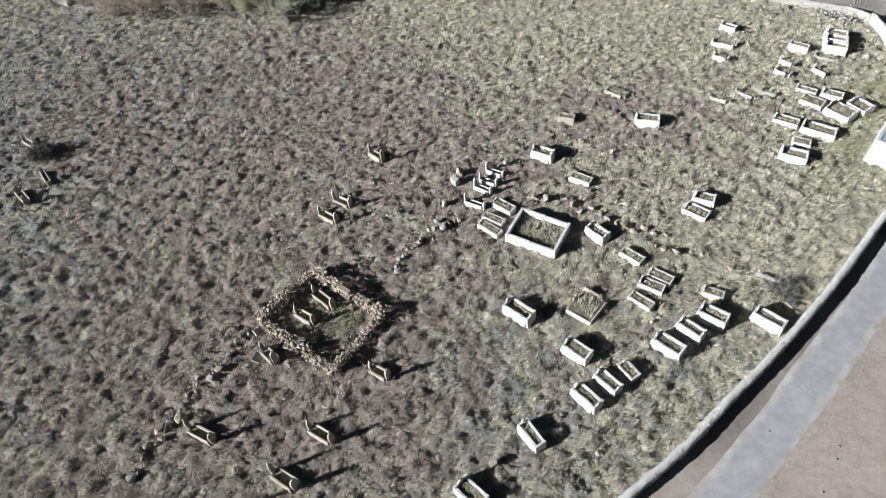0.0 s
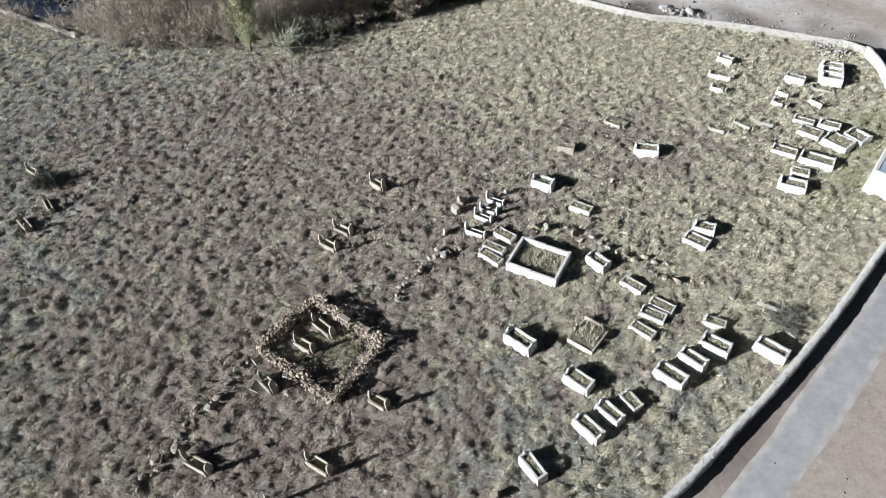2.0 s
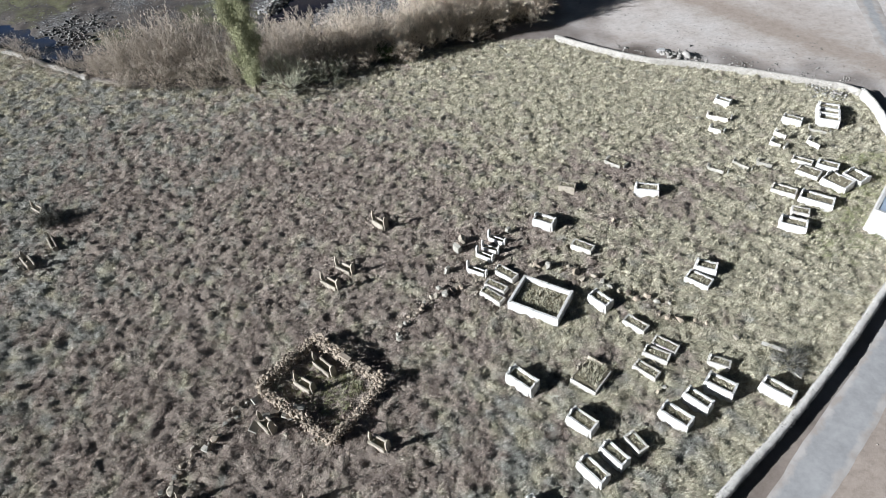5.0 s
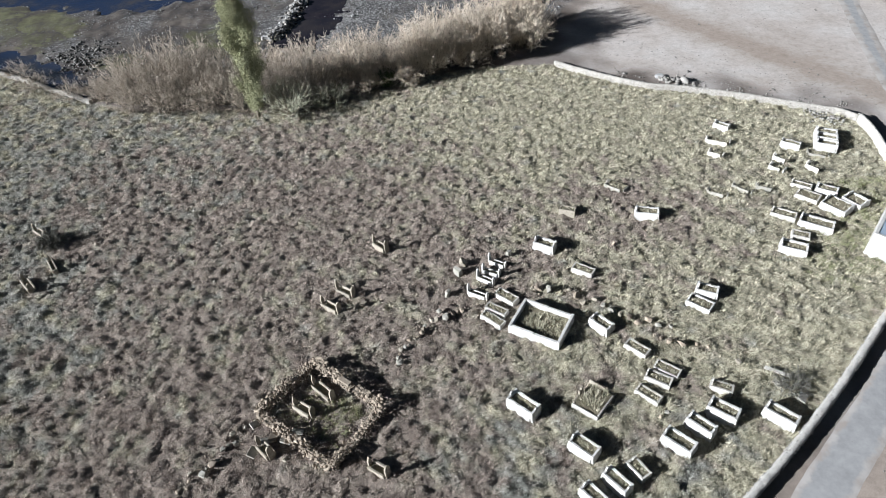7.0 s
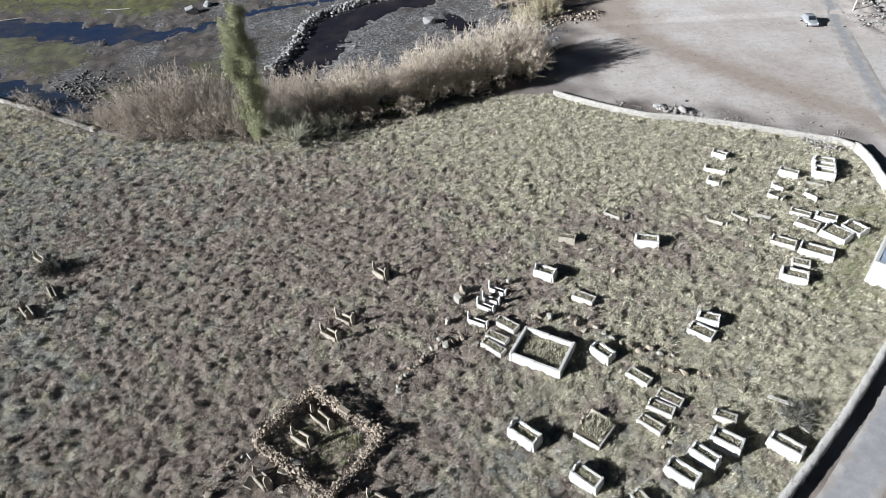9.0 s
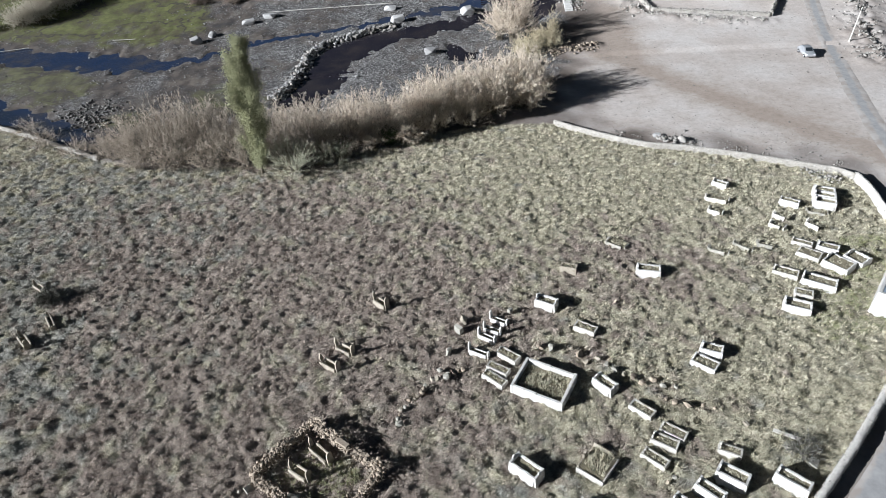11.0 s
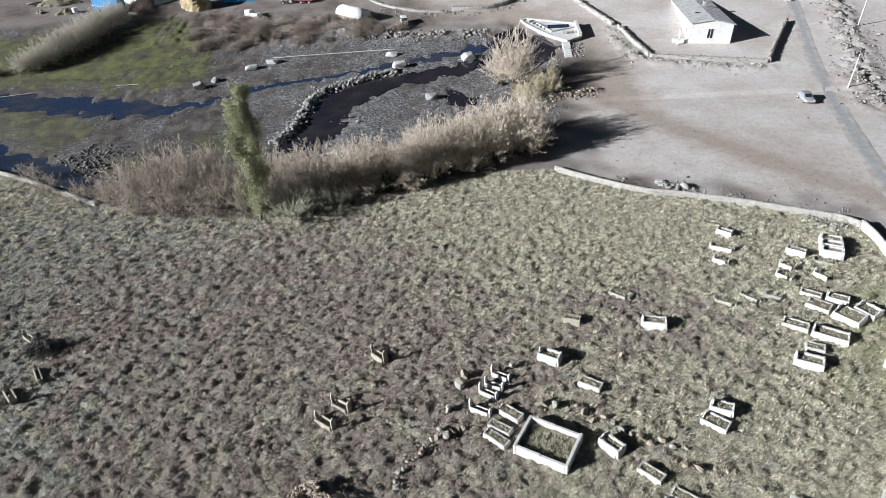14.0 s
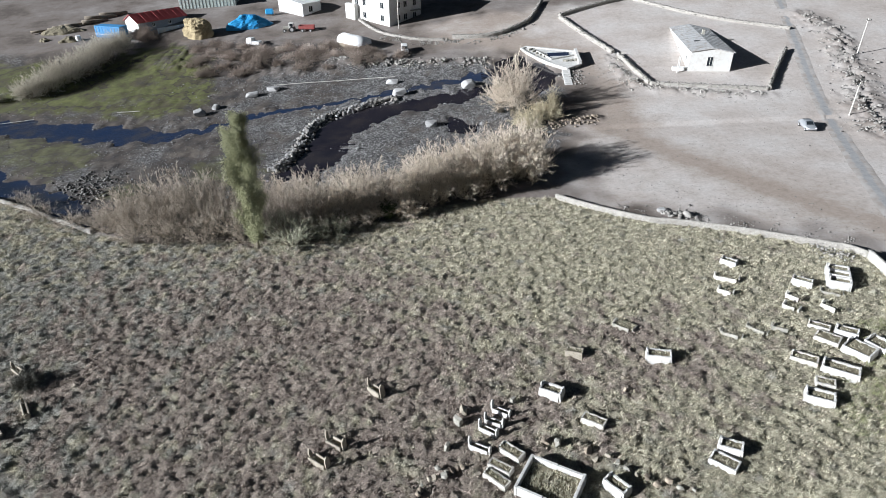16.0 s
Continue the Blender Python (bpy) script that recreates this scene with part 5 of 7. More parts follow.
plant(willows, [(-19.0, 84.5, 0.92, 0.96), (-14.0, 85.0, 1.01, 1.03), (-9.0, 86.6, 1.14, 0.89), (-4.0, 88.6, 0.95, 1.30), (1.0, 90.6, 1.08, 1.10), (6.0, 92.4, 1.32, 1.42), (10.5, 94.4, 1.3, 1.32), (13.2, 96.0, 0.95, 1.3),
                (-16.5, 89.0, 0.98, 0.97), (-11.5, 90.6, 1.00, 1.04), (-6.0, 92.6, 1.10, 0.85), (-1.0, 95.0, 1.13, 1.13), (4.5, 97.0, 1.04, 1.2), (9.5, 98.8, 1.16, 1.18),
                (-23.5, 86.0, 1.00, 1.03), (-22.0, 90.5, 0.95, 0.93), (-27.5, 89.0, 0.92, 0.95), (-1.5, 86.8, 0.78, 0.88), (3.5, 88.8, 0.8, 0.66), (-11.5, 82.9, 0.82, 0.59), (-6.5, 84.3, 0.79, 0.66),
                (13.0, 100.5, 0.9, 1.25), (-13.5, 88.0, 0.97, 1.04), (-3.5, 91.5, 0.99, 1.29), (1.8, 93.8, 1.04, 1.38), (7.0, 95.6, 0.99, 1.02), (11.5, 97.4, 1.1, 1.25), (12.6, 94.2, 1.0, 1.2), (10.0, 96.4, 1.1, 1.15)])
plant(greys, [(-46.5, 83.5, 1.0, 1.34), (-41.0, 82.5, 1.05, 1.47), (-36.0, 83.0, 1.0, 1.41), (-43.5, 87.5, 1.05, 1.54), (-38.0, 88.0, 1.05, 1.54), (-33.0, 87.0, 0.95, 1.34), (-31.5, 81.5, 0.9, 1.22),
              (-48.5, 87.0, 0.8, 1.15), (-24.0, 80.5, 0.85, 1.22), (-18.5, 80.8, 0.85, 1.15), (-15.0, 82.0, 0.7, 0.96), (-28.0, 84.5, 0.8, 1.22), (-35.0, 79.2, 0.7, 0.77), (-40.0, 79.4, 0.7, 0.77), (-45.5, 80.3, 0.65, 0.70),
              (-40.0, 85.5, 1.0, 1.54), (-29.0, 79.8, 0.7, 0.77), (-21.5, 83.5, 0.8, 1.15), (-50.5, 83.5, 0.6, 0.77)])
far_tan = [shrub(-100.0, 150.0, 4.2, 3.4, 140, BARK, TWIG_PALE, "bare tan bush on the green river flat", group="bushes on the river flat", stems=110, each=9)]
plant(far_tan, [(-99.0, 146.0, 0.95, 1.1), (-96.5, 149.5, 1.1, 1.3), (-94.5, 153.5, 1.15, 1.4), (-92.5, 158.0, 1.2, 1.45), (-91.0, 163.0, 1.2, 1.5), (-89.5, 168.0, 1.15, 1.4), (-88.5, 173.0, 1.0, 1.2), (-106.0, 143.5, 0.6, 0.7)])
scrub = [shrub(-60.0, 168.0, 1.1, 2.2, 150, BARK, TWIG_BROWN, "low brown thorn scrub on the bank", group="thorn scrub on the bank", stems=60, each=8, thick=0.035, twig=0.7)]
plant(scrub, [(-58.0 + 3.6 * k + 1.5 * math.sin(k * 2.1), 166.5 - 0.25 * k + 3.0 * math.sin(k * 1.7), 0.9 + 0.35 * math.sin(k * 3.3), 1.0 + 0.3 * math.sin(k * 2.7)) for k in range(11)]
      + [(-64.0 + 2.7 * k + 2.0 * math.sin(k * 5.1), 160.0 + 4.5 * math.sin(k * 2.3) - 0.05 * k, 1.0 + 0.4 * math.sin(k * 1.3), 1.1 + 0.4 * math.sin(k * 4.7)) for k in range(20)]
      + [(-86.0, 182.0, 1.2, 1.8), (-84.0, 179.0, 1.1, 1.5), (-62.0, 172.0, 1.1, 1.2), (-56.0, 158.0, 1.0, 1.0), (-51.5, 155.0, 1.1, 1.1), (-60.0, 155.0, 0.9, 0.9), (-47.0, 161.5, 1.2, 1.2), (-66.0, 170.0, 1.1, 1.1)])
pink = [shrub(-60.0, 168.0, 1.25, 2.5, 151, BARK, TWIG_PINK, "low bare pinkish scrub on the bank", group="thorn scrub on the bank", stems=70, each=10, thick=0.035, twig=0.8)]
plant(pink, [(-66.0 + 1.55 * k + 1.5 * math.sin(k * 3.7), 169.0 - 0.28 * k + 3.6 * math.sin(k * 2.9), 0.8 + 0.3 * math.sin(k * 1.9), 0.62 + 0.25 * math.sin(k * 4.1)) for k in range(30)])
shrub(-43.6, 51.0, 0.8, 1.2, 160, BARK, WEED, "small dark thorn bush beside an old tomb", stems=60, each=8, thick=0.03, twig=0.6)
shrub(27.2, 29.0, 0.6, 1.3, 165, BARK, WEED, "low dark weeds over a collapsed grave", stems=40, each=7, thick=0.025, twig=0.4)
shrub(-64.0, 89.0, 2.6, 1.8, 161, BARK, TWIG_GREY, "thin leafless sapling at the river wall", stems=26, each=6, thick=0.035)
shrub(-57.0, 85.4, 2.6, 2.0, 162, BARK, TWIG_GREY, "thin leafless sapling at the river wall", stems=30, each=6, thick=0.035)
shrub(-69.5, 94.0, 2.3, 1.6, 163, BARK, TWIG_GREY, "thin leafless sapling at the river wall", stems=22, each=6, thick=0.035)
shrub(-53.5, 86.0, 2.6, 2.2, 164, BARK, TWIG_GREY, "thin leafless sapling at the river wall", stems=36, each=7, thick=0.035)
shrub(13.5, 124.5, 12.2, 4.6, 170, BARK, TWIG, "tall bare willow with upright boughs by the bridge", "tree", stems=80, each=14, rise=0.7, loose=0.4, curl=1.9, spread=0.22, thick=0.10, name="bare_willow", twig=1.6)
shrub(10.6, 126.5, 9.2, 3.4, 171, BARK, TWIG, "tall bare willow with upright boughs by the bridge", "tree", stems=55, each=12, rise=0.7, loose=0.4, curl=1.9, spread=0.22, thick=0.09, name="bare_willow", twig=1.5)
shrub(19.0, 120.5, 3.4, 2.9, 172, BARK, TWIG_YELLOW, "yellowish bare bush at the edge of the yard", stems=100, each=10)
shrub(15.5, 117.5, 3.6, 3.0, 173, BARK, TWIG_YELLOW, "yellowish bare bush at the edge of the yard", stems=100, each=10)
shrub(20.3, 121.8, 7.5, 0.8, 174, BARK, TWIG_YELLOW, "slender bare poplar at the edge of the yard", "tree", stems=22, each=14, curl=1.1, spread=0.2, thick=0.06, name="bare_poplar", twig=0.8)


def leafy(name, x, y, height, radius, count, leaf, mat, label, category, seed, crown=(0.12, 1.0), trunk=0.45):
    """A narrow tree: a tapered trunk, rising limbs and a loose crown of separate leaves in clumps."""
    rg = np.random.default_rng(seed)
    g = thing(name, x, y, 0, label, category, lean=False)
    k = 9
    z = np.linspace(-0.3, height * 0.94, k)
    t = np.stack([0.12 * np.sin(z * 0.5), 0.12 * np.cos(z * 0.4) - 0.12, z], -1)[None]
    array_part("trunk", *tubes(t, (trunk * np.linspace(1, 0.12, k))[None], 8), BARK, g, smooth=True)
    n = 75
    s = np.sort(rg.uniform(crown[0], 0.93, n))
    a = rg.uniform(0, 6.283, n)
    prof = radius * np.sqrt(np.clip((1.0 - s) / 0.3, 0.05, 1)) * np.sin(np.clip((s - crown[0]) / (1 - crown[0]), 0, 1) * math.pi * 0.74 + 0.55) ** 0.6 * (0.72 + 0.38 * np.sin(s * 19 + 2.5 * np.cos(a) + 2.0 * np.sin(2 * a)))
    end = np.stack([np.cos(a) * prof, np.sin(a) * prof, np.minimum(s * height + prof * 1.4, height * (0.99 - 0.05 * (prof / radius) ** 2))], -1)
    start = np.stack([0 * a, 0 * a, s * height], -1)
    limbs = np.stack([start, start * 0.5 + end * 0.5 + np.array([0, 0, 0.15]), end], 1)
    array_part("bough_frame", *tubes(limbs, np.full((n, 1), 0.07) * np.array([[1, 0.6, 0.25]])), BARK, g)
    per = count // n
    f = rg.uniform(0.25, 1.08, (n, per, 1))
    c = start[:, None] * (1 - f) + end[:, None] * f + rg.normal(0, 0.30, (n, per, 3)) * np.array([1, 1, 1.35])
    c = c.reshape(-1, 3)
    c = c[(c[:, 2] < height) & (c[:, 2] > crown[0] * height * 0.8)]
    m = len(c)
    u = rg.normal(0, 1, (m, 3))
    u /= np.linalg.norm(u, axis=1, keepdims=True)
    w = np.cross(u, rg.normal(0, 1, (m, 3)))
    w /= np.linalg.norm(w, axis=1, keepdims=True)
    sz = leaf * rg.uniform(0.6, 1.25, (m, 1))
    bend = np.cross(u, w) * sz * 0.18
    v = np.stack([c - u * sz, c - w * sz * 0.62 + bend, c + u * sz, c + w * sz * 0.62 + bend], 1).reshape(-1, 3)
    i = np.arange(m)[:, None] * 4
    array_part("foliage", v, np.concatenate([i + np.array([[0, 1, 2]]), i + np.array([[0, 2, 3]])]), mat, g)["kind"] = "stuff"
    return g


leafy("poplar_tree", -26.4, 77.2, 19.4, 2.15, 70000, 0.095, LEAF, "tall narrow poplar with thin yellow-green leaves", "tree", 200, (0.02, 1.0))
shrub(-21.6, 77.4, 4.8, 4.0, 181, TWIG_PALE, TWIG_SAGE, "pale grey-green bush with long arching stems beside the poplar", stems=85, each=5, curl=1.0, spread=0.15, thick=0.13, twig=0.9, rise=0.3, loose=0.5)
shrub(-16.6, 79.2, 3.2, 2.4, 182, BARK, TWIG_SAGE, "pale grey-green bush with long arching stems beside the poplar", stems=40, each=8, curl=1.0, thick=0.06, twig=0.7)
leafy("evergreen_bush", -8.6, 83.6, 2.6, 1.3, 2600, 0.13, HERB, "dark green evergreen bush among bare shrubs", "shrub", 202, (0.05, 1.0), 0.15)
leafy("evergreen_bush", -15.4, 81.8, 2.4, 1.2, 2200, 0.13, HERB, "dark green evergreen bush among bare shrubs", "shrub", 203, (0.05, 1.0), 0.15)


# ---- the river: boulders, stone dam, shingle ----
def boulder(x, y, sx, sy, sz, label="large pale boulder lying in the river bed", up=0.25, turn=0, mat=None):
    me = stone_mesh("boulder", (sx * 0.8, sy * 0.85, sz * 0.85), mat or BOULDER, x * 3.7 + y, 26, 0.6)
    ob = tagged(new("boulder", me), label, "boulder", "boulders in the river")
    ob.matrix_basis = Matrix.Translation(at(x, y, sz * up)) @ pose(0, 0, 0, 4, -5, turn)


boulder(-44.9, 142.0, 4.2, 2.4, 1.6, turn=15)
boulder(-40.8, 145.0, 4.6, 2.6, 1.4, turn=-25)
boulder(-13.0, 145.0, 3.8, 2.2, 1.3, turn=-10)
boulder(-10.8, 138.8, 4.4, 2.8, 2.0, turn=12)
boulder(4.6, 140.8, 4.4, 3.0, 2.2, turn=20)
boulder(-3.4, 122.0, 3.0, 2.2, 2.0, turn=5)
boulder(6.8, 121.3, 1.2, 0.9, 0.8)
boulder(-54.5, 133.5, 3.6, 2.6, 2.2, turn=40)
boulder(-51.8, 136.8, 2.6, 2.0, 1.5, turn=70)
boulder(-17.2, 113.7, 1.0, 0.8, 0.6)
UNIT_GREY = [stone_mesh("stone", (1, random.uniform(0.7, 0.95), random.uniform(0.55, 0.8)), DAM_STONE, 90 + k) for k in range(5)]
UNIT_SMALL = [stone_mesh("stone", (1, random.uniform(0.7, 0.95), random.uniform(0.5, 0.75)), GREY, 190 + k, 8) for k in range(6)]
UNIT_RIVER = [stone_mesh("stone", (1, random.uniform(0.7, 0.95), random.uniform(0.5, 0.75)), RIVER_STONE, 80 + k) for k in range(6)]


def dam():
    """A crooked dam of piled stones across the shallow water."""
    line = [(-31.2, 105.0), (-29.8, 109.0), (-28.6, 117.0), (-28.2, 125.8), (-25.0, 130.6), (-20.5, 133.2), (-11.4, 136.9)]
    g = thing("stone_dam", -27.0, 120.0, 0, "crooked dam of piled river stones", "dam", lean=False)
    o = at(-27.0, 120.0)
    more, single = [], 0
    for x, y, tx, ty in along(smooth_line(line), 0.22):
        for _ in range(3):
            d = random.gauss(0, 0.75)
            px, py = x - ty * d, y + tx * d
            s = random.uniform(0.35, 1.05)
            z = float(ground_z(px, py)) + max(0.1, 0.75 - abs(d) * 0.5) * random.uniform(0.4, 1.0)
            if single < 280 and random.random() < 0.6:
                single += 1
                stone_piece(random.choice(UNIT_GREY), g, px - o.x, py - o.y, z - o.z, s, random.uniform(0, 6), 0.9, 0.5)
            else:
                more.append((px - o.x, py - o.y, z - o.z, s, random.uniform(0, 6), 0.9))
    heap("dam_rubble", UNIT_PALE, more, GREY_SET, "grey piled stones", "", g)


dam()


def shingle():
    rg = np.random.default_rng(31)
    n = 60000
    x, y = rg.uniform(-105, 24, n), rg.uniform(84, 158, n)
    moss = np.max([inside(x, y, p) for p in MOSS], axis=0)
    keep = (inside(x, y, RIVERBED) > 0.5) & (wave(x, y, 8.0, 41) > -0.35) & ((moss < 0.5) | (rg.uniform(0, 1, n) < 0.15)) & ((x > -45) | (rg.uniform(0, 1, n) < 0.5))
    x, y = x[keep][:15000], y[keep][:15000]
    s = rg.uniform(0.11, 0.32, len(x)) * np.where(rg.uniform(0, 1, len(x)) < 0.05, 2.0, 1.0)
    z = bed(x, y) + s * 0.15
    places = [(*row, 0.9) for row in np.stack([x, y, z, s, rg.uniform(0, 6, len(x))], 1).tolist()]
    heap("river_shingle", UNIT_SMALL, places, RIVER_STONE, "grey shingle and cobbles strewn over the river bed", "shingle")


shingle()


def rubble_line(name, line, spread, count, low, high, units, mat, label, lift=0.15):
    pts = along(smooth_line(line), 0.3)
    places = []
    for _ in range(count):
        x, y, tx, ty = random.choice(pts)
        d = random.gauss(0, spread)
        px, py, s = x - ty * d, y + tx * d, random.uniform(low, high) * (1.7 if random.random() < 0.07 else 1)
        if count > 300 and noise.noise(Vector((px, py, 3.0)) * 0.55) < random.uniform(-0.25, 0.15):
            continue
        places.append((px, py, float(ground_z(px, py)) + s * lift, s, random.uniform(0, 6), random.uniform(0.7, 1.1)))
    heap(name, units, places, mat, label, "rubble")


rubble_line("bank_rubble", RIVER_FOOT, 1.2, 1000, 0.2, 0.85, UNIT_PALE, GREY_SET, "broken stones tipped along the river bank")
rubble_line("yard_edge_rubble", YARD_EDGE, 0.9, 290, 0.2, 0.8, UNIT, RUBBLE_SET, "brown rubble on the edge of the earth yard")
rubble_line("stream_rubble", [(-68, 103), (-62, 99), (-57, 95), (-70, 108), (-60, 103)], 2.2, 200, 0.25, 0.8, UNIT_RIVER, DARK_SET, "dark cobbles strewn beside the side channel")
rubble_line("roadside_rubble", ROADSIDE, 2.4, 1700, 0.2, 0.9, UNIT_SMALL, GREY_SET, "rubble bank beside the track", 0.02)
rubble_line("yard_wall_rubble", YARD_FOOT, 1.3, 1000, 0.10, 0.5, UNIT_SMALL, PALE_SET, "loose pale stones below the yard wall")
rubble_line("gate_rubble", LANE_FOOT, 1.4, 900, 0.10, 0.45, UNIT_SMALL, PALE_SET, "loose pale stones beside the lane")
rubble_line("village_rubble", [(-18, 172.5), (-9, 167.0), (0, 165.2), (9, 165.6), (16, 169), (21, 175)], 1.1, 900, 0.15, 0.55, UNIT_PALE, GREY_SET, "loose stones along the village lane")
rubble_line("slab_heap", [(30.2, 80.6), (32.0, 80.2), (35.2, 78.9)], 0.5, 70, 0.3, 1.0, UNIT_PALE, GREY_SET, "heap of broken pale slabs by the boundary wall")
boulder(30.3, 81.4, 1.9, 1.1, 0.7, "pale flat slab beside the boundary wall")
rubble_line("corner_rubble", [(45.5, 69.8), (48, 68.8), (49.5, 67.5)], 0.9, 150, 0.15, 0.45, UNIT_LOW, PALE_SET, "tumbled pale stones inside the wall's corner")


def pipe(line, thick, label):
    pts = [at(x, y, h) for x, y, h in line]
    v, f = tubes(np.array([pts]), np.full((1, len(pts)), thick), 6)
    me = bpy.data.meshes.new("pipe")
    fill(me, v, f)
    me.materials.append(POLE)
    tagged(new("pipe", me), label, "pipe")


pipe([(-41, 146.5, 0.5), (-34, 146.8, 0.55), (-27, 147.0, 0.5), (-20, 147.2, 0.5), (-12.5, 146.8, 0.7)], 0.13, "pale pipe laid across the river stones")
pipe([(-112, 131.0, 0.6), (-100, 132.2, 0.6), (-92, 134.5, 0.4)], 0.13, "pale pipe laid across the river stones")
pipe([(-74, 136.3, 0.3), (-71.5, 136.3, 0.3), (-69, 136.6, 0.25)], 0.13, "pale pole lying on the moss")
pipe([(-77, 98.5, 0.15), (-70, 95.5, 0.15), (-66, 93.2, 0.1)], 0.13, "pale pole lying in the side channel")


# ---- yard walls of the hamlet ----
for k, (line, w, h) in enumerate((([(29.7, 177.8), (34, 164), (38.7, 152.0)], 0.9, 0.9), ([(39.6, 150.5), (41.5, 141), (42.9, 134.4)], 0.7, 0.9), ([(42.9, 134.4), (54, 131.5), (65.5, 128.9)], 0.6, 0.8),
                                  ([(65.5, 128.9), (70, 137), (77.4, 149.2)], 0.6, 1.1), ([(29.8, 178.7), (42, 186.9), (62, 195)], 0.9, 0.9), ([(1.0, 168.1), (8.1, 166.9), (14.0, 168.5), (19.6, 174.1), (22.1, 177.5), (26.5, 192.1)], 0.8, 1.0), ([(-25.5, 187.0), (-21.5, 179.5), (-17.3, 174.0), (-8.0, 168.2), (-1.0, 166.8)], 0.7, 0.6), ([(52, 189), (66, 172), (84, 162)], 0.8, 0.7))):
    yard_wall, yard_rows = wall_body("wall_%d" % (k + 4), line, w, h * 0.85, WALL_CORE, "rough pale stone wall round a village yard", 0.12)
    spots = []
    for x, y, tx, ty in yard_rows:
        for _ in range(5):
            o = random.uniform(-0.62, 0.62) * w
            top = 1.0 if abs(o) < 0.42 * w else random.uniform(0.1, 0.85)
            s = random.uniform(0.2, 0.5)
            px, py = x - ty * o, y + tx * o
            spots.append((px, py, float(bed(np.float64(px), np.float64(py))) + h * 0.88 * top + random.uniform(-0.1, 0.12), s, random.uniform(0, 6), random.uniform(0.6, 1.0)))
    heap("wall_stones", UNIT_LOW, spots, GREY_SET, "rough grey wall stones", "", yard_wall)


# ---- buildings ----
def window(parent, origin, along_dir, out_dir, w, h, pane_mat=GLASS, frame_mat=None, sill=True):
    """A window set into a wall: dark glass behind a proud frame, with a sill."""
    frame_mat = frame_mat or PLASTER
    o, u, n = Vector(origin), Vector(along_dir), Vector(out_dir)

    def bar(name, a0, a1, z0, z1, d0, d1, mat, under):
        bm = bmesh.new()
        vs = [bm.verts.new(o + u * a + n * d + Vector((0, 0, z))) for a in (a0, a1) for d in (d0, d1) for z in (z0, z1)]
        for f in ((0, 1, 3, 2), (4, 6, 7, 5), (0, 4, 5, 1), (2, 3, 7, 6), (0, 2, 6, 4), (1, 5, 7, 3)):
            bm.faces.new([vs[i] for i in f])
        bmesh.ops.recalc_face_normals(bm, faces=bm.faces)
        return part(name, bm, mat, under)

    pane = bar("window", -w / 2, w / 2, 0, h, -0.02, 0.012, pane_mat, parent)
    for a0, a1, z0, z1 in ((-w / 2 - 0.07, -w / 2, -0.07, h + 0.07), (w / 2, w / 2 + 0.07, -0.07, h + 0.07), (-w / 2, w / 2, h, h + 0.07), (-w / 2, w / 2, -0.07, 0), (-0.03, 0.03, 0, h)):
        bar("window_frame", a0, a1, z0, z1, -0.02, 0.06, frame_mat, pane)
    if sill:
        bar("sill", -w / 2 - 0.15, w / 2 + 0.15, -0.16, -0.075, -0.02, 0.16, frame_mat, pane)
    return pane


def gable_roof(parent, w, d, eave, ridge, over, mat, thick=0.12, name="roof_sheet"):
    """Two sloping roof planes with thickness and raised seams; the ridge runs along y."""
    for s in (-1, 1):
        n = max(4, int(d / 0.9))
        slope = (ridge - eave) / (w / 2)
        for k in range(n):
            bm = bmesh.new()
            y0, y1 = -over + (d + 2 * over) * k / n, -over + (d + 2 * over) * (k + 1) / n - 0.04
            pts = [(w / 2, ridge), (w / 2 + s * (w / 2 + over), eave - slope * over)]
            q = [bm.verts.new((px, py, pz + dz)) for dz in (0, thick * (1 + 0.25 * (k % 2))) for px, pz in pts for py in (y0, y1)]
            for f in ((0, 1, 3, 2), (4, 6, 7, 5), (0, 4, 5, 1), (2, 3, 7, 6), (0, 2, 6, 4), (1, 5, 7, 3)):
                bm.faces.new([q[i] for i in f])
            bmesh.ops.recalc_face_normals(bm, faces=bm.faces)
            part(name, bm, mat, parent)


def gabled_body(parent, w, d, eave, ridge, mat, low=-1.5, label=""):
    bm = bmesh.new()
    prof = [(0, low), (w, low), (w, eave), (w / 2, ridge), (0, eave)]
    a = [bm.verts.new((x, 0, z)) for x, z in prof]
    b = [bm.verts.new((x, d, z)) for x, z in prof]
    for k in range(5):
        bm.faces.new((a[k], a[(k + 1) % 5], b[(k + 1) % 5], b[k]))
    bm.faces.new(a[::-1])
    bm.faces.new(b)
    bmesh.ops.recalc_face_normals(bm, faces=bm.faces)
    return part("wall", bm, mat, parent, label)


